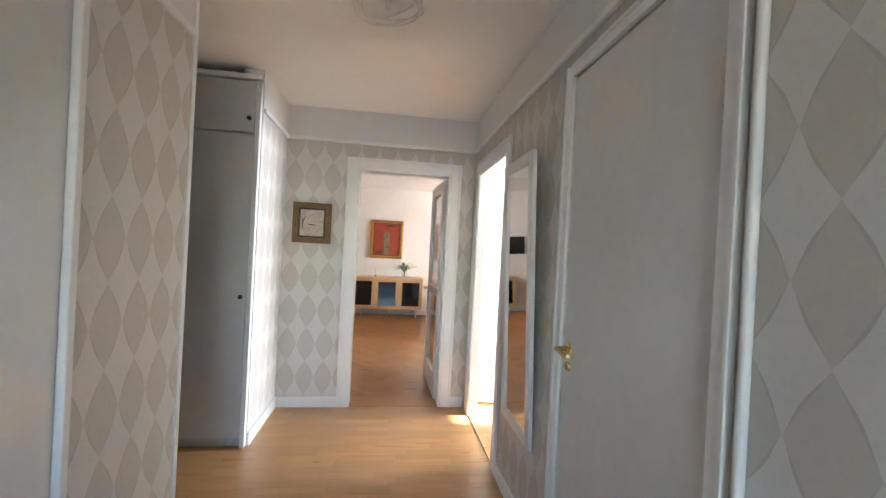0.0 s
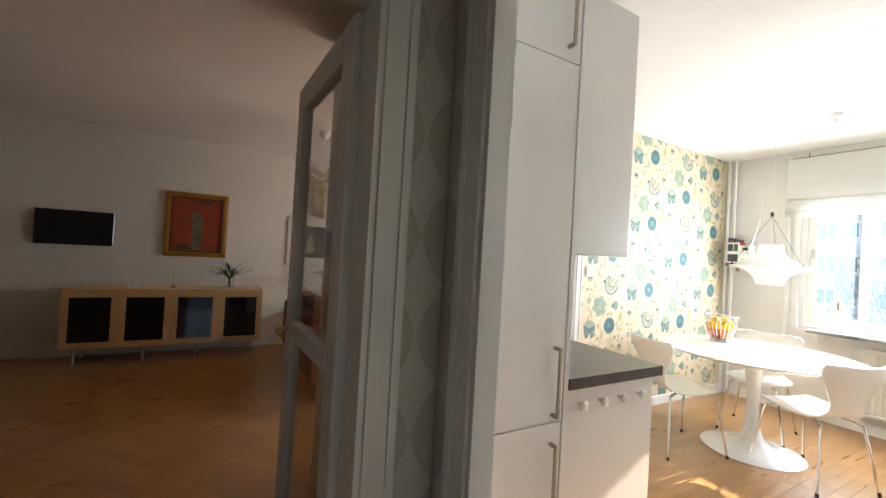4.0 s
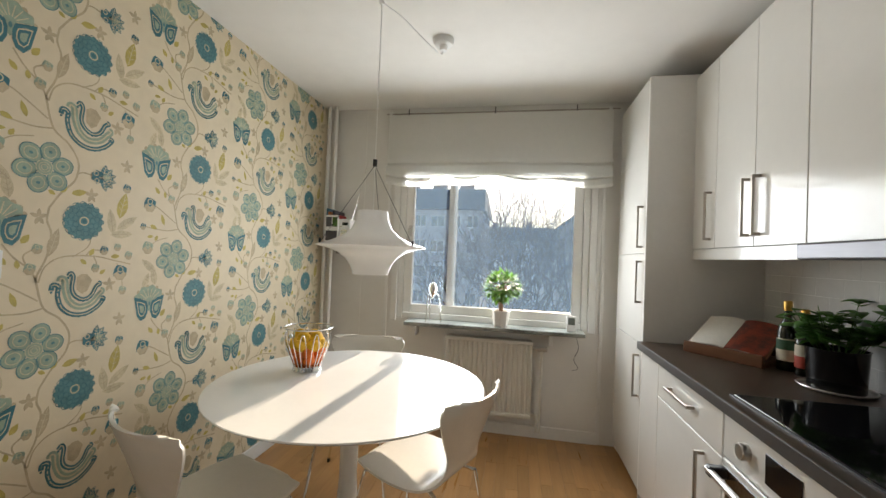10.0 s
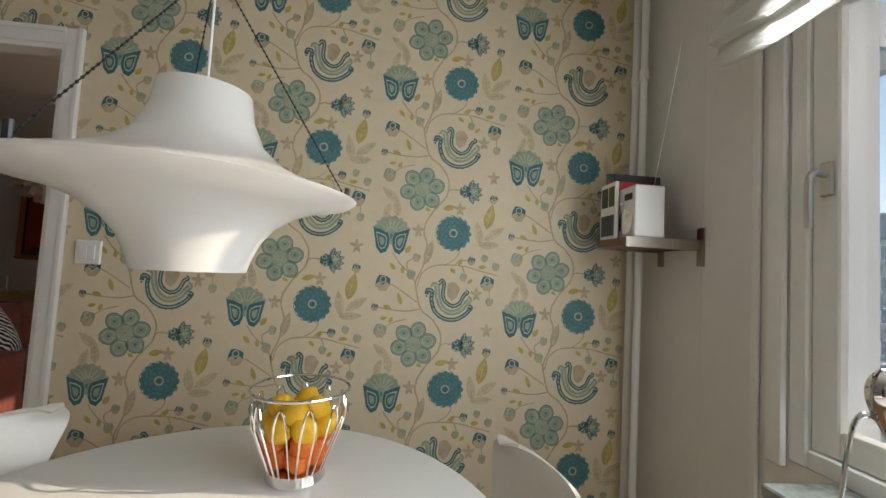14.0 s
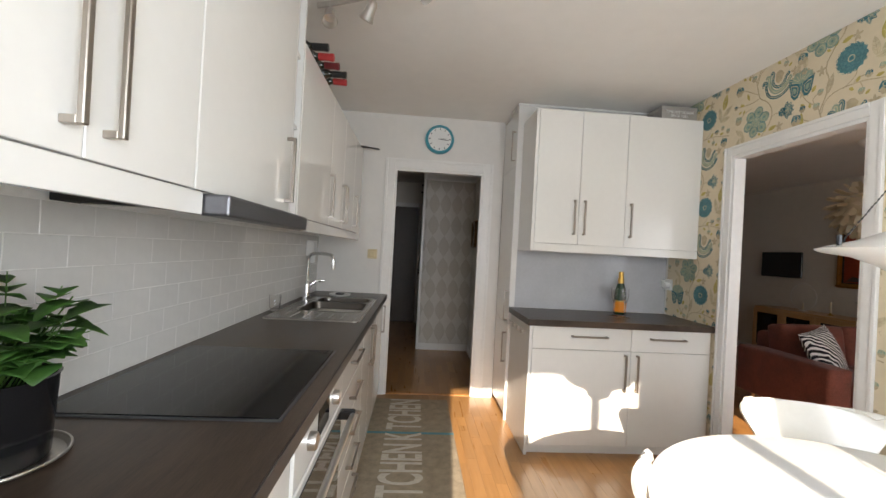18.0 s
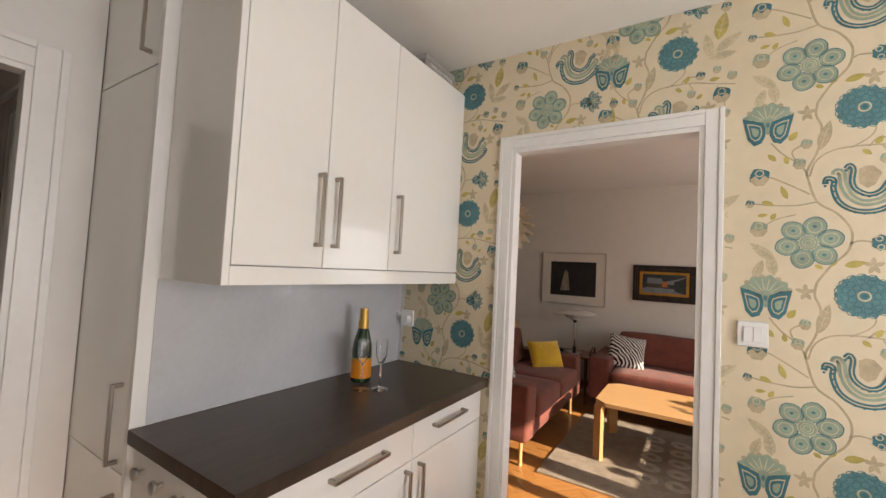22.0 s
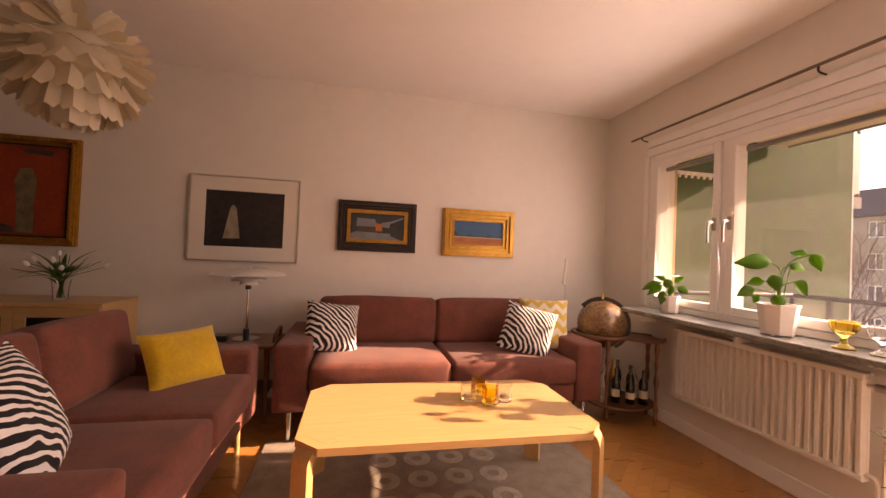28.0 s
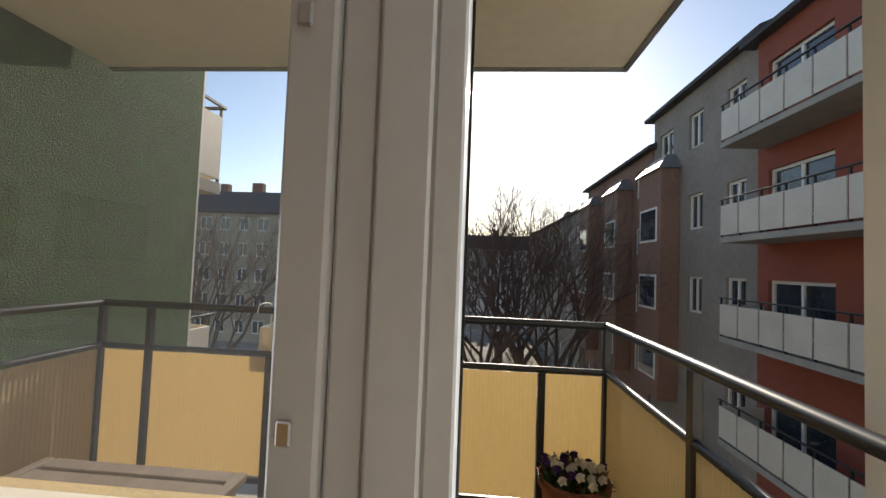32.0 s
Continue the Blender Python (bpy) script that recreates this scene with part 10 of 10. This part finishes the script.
part("dormer_box", boxed((-0.6, -1.6, 0.0), (3.0, 1.6, 1.6), 0.03), M["roof_dark"], dm)
for k2 in range(3):
    part("dormer_pane", boxed((-0.64, -1.45 + k2 * 1.0, 0.35), (-0.601, -0.55 + k2 * 1.0, 1.35)), M["far_pane"], dm)
house(pose(45.6, 48, GROUND, 0, 0, -90), 23.4, 13.6, 12, 5, 11, ("plaster_tan", "roof_dark"), "tan plastered block of flats with dark roof", (1.1, 1.4), 0.9, 3.0, 5)
house(pose(84, 12, GROUND, 0, 0, -90), 40, 12.5, 12, 5, 14, ("plaster_pale", "roof_dark"), "distant pale block closing the courtyard", (1.1, 1.4), 0.9, 3.0, 5)
for x, y, h, sd_ in ((24.5, 4.6, 12.6, 1), (27.5, 2.6, 13.6, 2), (25.5, 1.0, 12.4, 3), (33.0, 3.4, 14.0, 4), (22.5, 17.5, 11.5, 5), (37.0, 8.5, 10.0, 6), (30.0, 12.5, 9.0, 7), (21.0, 3.0, 7.0, 8)):
    bare_tree((x, y, GROUND), h, sd_, levels=6 if sd_ < 6 else 5)
for x, y in ((33.0, 0.6), (33.4, 5.2), (38.0, 2.6)):
    solid("snow_heap", boxed((x - 1.8, y - 1.2, GROUND), (x + 1.8, y + 1.2, GROUND + 0.35), 0.15, 3), M["paper"], "low heap of old snow on the courtyard grass", "snow", "snow heaps")
solid("court_wall", boxed((29.5, 0.2, GROUND), (29.9, 6.2, GROUND + 1.1), 0.02), M["concrete"], "low concrete wall across the courtyard", "wall")

# ---- balcony ----
BZ = -0.10
structure("balcony_slab", boxed((LX1 + 0.2205, 4.64, BZ - 0.16), (7.02, 7.70, BZ - 0.03)), M["concrete"], "concrete balcony slab")
bf = structure("balcony_floor", boxed((LX1 + 0.221, 4.70, BZ - 0.0295), (6.96, 7.58, BZ - 0.014)), M["concrete"], "balcony floor of small wooden deck tiles")
slat_me = {}
for i in range(5):
    for j in range(9):
        for q in range(4):
            vert = (i + j) % 2
            if vert not in slat_me:
                sb2 = boxed((0, 0, 0), (0.066, 0.29, 0.013), 0.002) if vert else boxed((0, 0, 0), (0.29, 0.066, 0.013), 0.002)
                me = bpy.data.meshes.new("deck_slat")
                sb2.to_mesh(me)
                sb2.free()
                me.materials.append(M["deck"])
                slat_me[vert] = me
            ob = new("deck_slat", slat_me[vert])
            ob.parent = bf
            ob.location = (LX1 + 0.24 + i * 0.31 + (q * 0.074 if vert else 0), 4.74 + j * 0.31 + (0 if vert else q * 0.074), BZ - 0.0138)
structure("balcony_slab_above", boxed((LX1 + 0.2205, 4.62, 2.36), (7.03, 7.70, 2.55)), M["soffit"], "cream-painted underside of the balcony above")
for lo, hi in (((7.031, 4.60, 2.345), (7.06, 7.70, 2.56)), ((LX1 + 0.221, 4.59, 2.345), (7.06, 4.6195, 2.56))):
    structure("slab_edge_flashing", boxed(lo, hi, 0.003), M["zinc"], "grey sheet-metal edge of the slab above")
wall("wall_balcony_green", (LX1 + 0.2205, 7.72, -7.6), (7.90, 8.0, 6.5), (), M["green_wall"], "dark green rough-cast wall beside the balcony")
structure("wall_outer", slab(bmesh.new(), (LX1 + 0.2205, LY0, -7.6), (LX1 + 0.245, 7.718, 6.5), [((5, LWIN[0] - 0.002, LWIN[2]), (6, LWIN[1] + 0.002, LWIN[3])), ((5, BDOOR[0], BDOOR[2]), (6, BDOOR[1], BDOOR[3])), ((5, 4.6, -0.3), (6, 7.71, -0.12)), ((5, 4.6, 2.34), (6, 7.71, 2.57))]), M["house_cream"], "cream rough-cast outer wall")
structure("wall_green_edge", boxed((7.9005, 7.72, -7.6), (7.925, 8.0, 6.5), 0.003), M["trim"])
comb = thing("hook_rail", (0, 0, 0), "white hook rail on the green wall", "hook rail")
part("rail", boxed((5.78, 7.70, 1.985), (6.36, 7.7195, 2.02), 0.003), M["white_plastic"], comb)
for q in range(9):
    part("hook", boxed((5.80 + q * 0.066, 7.68, 1.955), (5.815 + q * 0.066, 7.6995, 2.0), 0.002), M["white_plastic"], comb)
rl = thing("balcony_railing", (0, 0, 0), "dark metal balcony railing with yellow ribbed panels", "railing")


def ribbed(x0, y0, x1, y1, z0, z1, parent):
    """A corrugated sheet between two plan points."""
    bm = bmesh.new()
    d_ = Vector((x1 - x0, y1 - y0, 0))
    n_ = max(8, int(d_.length / 0.004))
    nrm = Vector((d_.y, -d_.x, 0)).normalized()
    lo, hi = [], []
    for q in range(n_ + 1):
        c = Vector((x0, y0, 0)) + d_ * q / n_ + nrm * 0.0008 * math.sin(q * math.tau / 6)
        lo.append(bm.verts.new((c.x, c.y, z0)))
        hi.append(bm.verts.new((c.x, c.y, z1)))
    for q in range(n_):
        bm.faces.new((lo[q], lo[q + 1], hi[q + 1], hi[q]))
    part("panel", thicken(bm, 0.002), M["bal_yellow"], parent, "yellow ribbed plastic panel", True)


RX, RY0, RY1 = 7.0, 4.69, 7.59
posts = [(RX, y) for y in (RY0, 5.03, 5.80, 6.56, 7.29, RY1)] + [(x, RY0) for x in (5.47, 6.15)] + [(x, RY1) for x in (5.47, 6.2)]
for x, y in posts:
    tall = (x, y) in ((RX, RY0), (RX, RY1), (RX, 7.29), (5.47, RY0), (5.47, RY1), (6.15, RY0), (6.2, RY1), (RX, 5.80))
    part("post", boxed((x - 0.018, y - 0.018, BZ - 0.02), (x + 0.018, y + 0.018, 0.905 if tall else 0.655), 0.003), M["dark_metal"], rl)
for z, r_ in ((0.92, 0.021), (0.672, 0.017)):
    for a, b in (((RX, RY0, z), (RX, RY1, z)), ((5.40, RY0, z), (RX, RY0, z)), ((5.40, RY1, z), (RX, RY1, z))):
        bm = bmesh.new()
        tube(bm, [a, b], r_, 10)
        part("rail", bm, M["dark_metal"], rl, "dark round handrail", True)
part("bottom_rail", boxed((RX - 0.012, RY0 + 0.02, -0.05), (RX + 0.012, RY1 - 0.02, -0.02)), M["dark_metal"], rl)
ys = (RY0, 5.03, 5.80, 6.56, 7.29, RY1)
for a, b in zip(ys, ys[1:]):
    ribbed(RX + 0.005, a + 0.022, RX + 0.005, b - 0.022, -0.015, 0.65, rl)
for yy in (RY0, RY1):
    for a, b in ((5.47, 6.17), (6.17, RX)):
        ribbed(a + 0.022, yy, b - 0.022, yy, -0.015, 0.65, rl)
pb = thing("flower_box", (7.06, 6.33, 0.66), "cream flower box with sprouting bulbs on the railing", "flower box")
part("box", slab(bmesh.new(), (0.0, -0.33, 0.0), (0.16, 0.33, 0.15), [((0.01, -0.32, 0.012), (0.15, 0.32, 1))]), M["pot_white"], pb)
part("soil", boxed((0.011, -0.319, 0.0125), (0.149, 0.319, 0.13)), M["soil"], pb)
for y in (-0.30, 0.30):
    bm = bmesh.new()
    tube(bm, smooth_path([(0.07, y, 0.15), (0.07, y, 0.275), (-0.06, y, 0.29), (-0.09, y, 0.24)], 4), 0.004, 6)
    part("bracket", bm, M["white_plastic"], pb, "", True)
rng = random.Random(31)
lf = bmesh.new()
for q in range(130):
    b0 = Vector((rng.uniform(0.03, 0.13), rng.uniform(-0.30, 0.30), 0.13))
    leaf_blade(lf, b0, b0 + Vector((rng.uniform(-0.03, 0.03), rng.uniform(-0.03, 0.03), rng.uniform(0.05, 0.12))), 0.010, droop=0.2, n=3)
part("sprout_bunch", thicken(lf, 0.0004), M["basil_green"], pb, "pale green bulb sprouts")
pp = thing("pansy_pot", (6.80, 4.90, BZ - 0.0005), "terracotta pot of white and violet pansies", "plant")
bm = bmesh.new()
lathe(bm, [(0.0, 0.0), (0.11, 0.0), (0.115, 0.01), (0.155, 0.27), (0.17, 0.275), (0.172, 0.315), (0.155, 0.318), (0.145, 0.28), (0.0, 0.275)], 32, caps=False)
part("pot", bm, M["terracotta"], pp, "", True)
lf = bmesh.new()
for q in range(150):
    a, r_ = rng.uniform(0, math.tau), 0.16 * math.sqrt(rng.random())
    b0 = Vector((r_ * math.cos(a), r_ * math.sin(a), 0.28))
    leaf_blade(lf, b0, b0 + Vector((rng.uniform(-0.05, 0.05), rng.uniform(-0.05, 0.05), rng.uniform(0.04, 0.09))), 0.026, droop=0.2, n=3)
part("foliage", thicken(lf, 0.0004), M["foliage_dark"], pp)
for q in range(26):
    a, r_ = q * 2.4, 0.155 * math.sqrt((q + 0.5) / 26)
    c = Vector((r_ * math.cos(a), r_ * math.sin(a), 0.365 + rng.uniform(-0.015, 0.02)))
    fb = bmesh.new()
    for j in range(5):
        b_ = j * math.tau / 5
        leaf_blade(fb, c, c + Vector((-0.012, 0.026 * math.cos(b_), 0.026 * math.sin(b_))), 0.026, Vector((1, 0, 0)), n=3)
    part("flower", thicken(fb, 0.0004), M["flower_white" if q % 5 < 3 else "flower_violet"], pp)
bt = thing("balcony_table", (0, 0, BZ), "small slatted weathered wooden balcony table", "table")
TX0, TX1, TY0, TY1, TZ = 5.44, 5.86, 6.02, 6.62, 0.72
for q in range(7):
    part("slat", boxed((TX0 + 0.062 * q, TY0 + 0.032, TZ - 0.018), (TX0 + 0.062 * q + 0.05, TY1 - 0.032, TZ), 0.003), M["grey_slat"], bt)
for lo, hi in (((TX0, TY0, TZ - 0.02), (TX1, TY0 + 0.03, TZ + 0.002)), ((TX0, TY1 - 0.03, TZ - 0.02), (TX1, TY1, TZ + 0.002))):
    part("frame_rail", boxed(lo, hi, 0.003), M["grey_slat"], bt)
for x in (TX0 + 0.03, TX1 - 0.03):
    for y in (TY0 + 0.04, TY1 - 0.04):
        part("leg", boxed((x - 0.018, y - 0.018, 0), (x + 0.018, y + 0.018, TZ - 0.0205), 0.003), M["grey_slat"], bt)
nw = thing("neighbour_wing", (0, 0, 0), "projecting wing of the house with cream balconies", "building")
part("wall", boxed((LX1 + 0.25, 8.005, -7.6), (8.0, 19.0, 7.0)), M["house_cream"], nw)
for z in (2.25, -0.65):
    b_ = part("balcony", boxed((8.001, 9.0, z - 0.16), (10.1, 12.0, z)), M["concrete"], nw, "concrete balcony slab")
    for q in range(3):
        part("panel", boxed((8.05 + q * 0.68, 9.0, z + 0.05), (8.70 + q * 0.68, 9.03, z + 0.92), 0.003), M["bal_panel"], b_)
    for q in range(4):
        part("panel", boxed((10.07, 9.05 + q * 0.73, z + 0.05), (10.10, 9.75 + q * 0.73, z + 0.92), 0.003), M["bal_panel"], b_)
    part("rail", boxed((8.0, 8.98, z + 1.05), (10.12, 9.02, z + 1.09), 0.004), M["dark_metal"], b_)
    part("rail", boxed((10.08, 9.021, z + 1.05), (10.12, 12.0, z + 1.09), 0.004), M["dark_metal"], b_)
    for x in (8.4, 9.3, 10.08):
        part("post", boxed((x, 9.031, z), (x + 0.03, 9.061, z + 1.049)), M["dark_metal"], b_)

# ---- wooden floors, board by board ----
def strip_boards(parent, x0, x1, y0, y1, mat, seed, width=0.195, along="x"):
    """Three-strip boards laid along x (or y), each board an object of its own."""
    rng = random.Random(seed)
    if along == "y":
        x0, x1, y0, y1 = y0, y1, x0, x1
    y, row = y0, 0
    while y < y1 - 0.01:
        w = min(width, y1 - y)
        x = x0 - rng.uniform(0.2, 1.8)
        while x < x1 - 0.005:
            a, b = max(x, x0), min(x + 2.2, x1)
            x += 2.2
            if b - a < 0.02:
                continue
            bm = bmesh.new()
            for k in range(3):
                s0, s1 = k * w / 3, (k + 1) * w / 3
                p = -rng.uniform(0, 0.4)
                while p < b - a - 0.004:
                    q = min(p + rng.uniform(0.32, 0.55), b - a)
                    if b - a - q < 0.05:
                        q = b - a
                    lo, hi = max(p, 0), q
                    e = 0.0004
                    if hi - lo > 0.004:
                        m = Matrix(((0, 1, 0, 0), (1, 0, 0, 0), (0, 0, 1, 0), (0, 0, 0, 1))) if along == "y" else None
                        box(bm, (lo + e, s0 + e, -0.0118), (hi - e, s1 - e, 0.0 - (0.0002 if k % 2 else 0)), 0, 1, m)
                    p = q
            ob = part("floor_board", bm, M[mat], parent)
            ob.location = (a, y, FZ) if along == "x" else (y, a, FZ)
        y += w
        row += 1


def herringbone(parent, x0, x1, y0, y1, mat, near, L=0.42, W=0.07):
    """Herringbone strips; those near the walked stretch are objects of their own, the rest one mesh."""
    rest = bmesh.new()
    me = None
    count = 0
    e = 0.0005
    strip = bpy.data.meshes.new("parquet_strip")
    bm = bmesh.new()
    box(bm, (e, e, -0.0118), (L - e, W - e, 0.0), 0.0006)
    bm.to_mesh(strip)
    bm.free()
    strip.materials.append(M[mat])
    n = int((x1 - x0 + y1 - y0) / W) + 30
    r2 = math.sqrt(0.5)
    for i in range(-n, n):
        for j in range(-n // 6, n // 6):
            for kind in (0, 1):
                # strips turned by 45 degrees to the room
                u = i * W + j * 2 * L * 0.5 + (0 if kind == 0 else 0)
                v = i * W - j * 2 * L * 0.5
                if kind == 0:
                    m = Matrix.Translation((u, v, 0))
                    c = Vector((u + L / 2, v + W / 2, 0))
                else:
                    m = Matrix.Translation((u + W, v + W, 0)) @ pose(0, 0, 0, 0, 0, 90)
                    c = Vector((u + W / 2, v + W + L / 2, 0))
                t = pose((x0 + x1) / 2, (y0 + y1) / 2, FZ, 0, 0, 45)
                g = t @ c
                if not (x0 + 0.02 < g.x < x1 - 0.02 and y0 + 0.02 < g.y < y1 - 0.02):
                    continue
                if g.x > 1.50 and g.y < LY0 + 0.02 and not (KLD[0] < g.x < KLD[1] and g.y > LY0 - 0.04):
                    continue
                full = t @ m
                if near[0] < g.x < near[1] and near[2] < g.y < near[3] and count < 290:
                    ob = new("parquet_strip", strip)
                    ob.parent = parent
                    ob.matrix_local = full
                    count += 1
                else:
                    box(rest, (e, e, -0.0118), (L - e, W - e, 0.0), 0, 1, full)
    ob = part("parquet_field", rest, M[mat], parent, "oak herringbone parquet strips")
    ob["kind"] = "stuff"


floor_hall = structure("floor_hall", boxed((-1.9, -2.2, FZ - 0.0119), (HALL_R, HALL_END, FZ - 0.0112)), M["oak_floor"], "light oak strip floor of the hall")
strip_boards(floor_hall, -1.9, HALL_R, -0.6, HALL_END + 0.06, "oak_floor", 3, along="x")
floor_kitchen = structure("floor_kitchen", boxed((HALL_R + 0.002, KY0, FZ - 0.0119), (KX1, KY1, FZ - 0.0112)), M["oak_floor"], "light oak strip floor of the kitchen")
strip_boards(floor_kitchen, KX0 - 0.012, KX1, KY0 + 0.3, KY1, "oak_floor", 4, along="x")
floor_sill = structure("door_threshold", boxed((HALL_R, HKD[0] + 0.019, FZ - 0.0118), (KX0 - 0.014, HKD[1] - 0.019, FZ + 0.008), 0.003), M["oak_floor_warm"], "oak threshold in the kitchen doorway")
floor_living = structure("floor_living", slab(bmesh.new(), (LX0, HALL_END + 0.062, FZ - 0.0119), (LX1, LY1, FZ - 0.0112), [((1.52, 0, -1), (9, LY0 - 0.06, 1))]), M["oak_floor_warm"], "warm oak herringbone parquet")
herringbone(floor_living, LX0, LX1, HALL_END + 0.065, LY1, "oak_floor_warm", (2.6, 5.3, 4.6, 6.0))
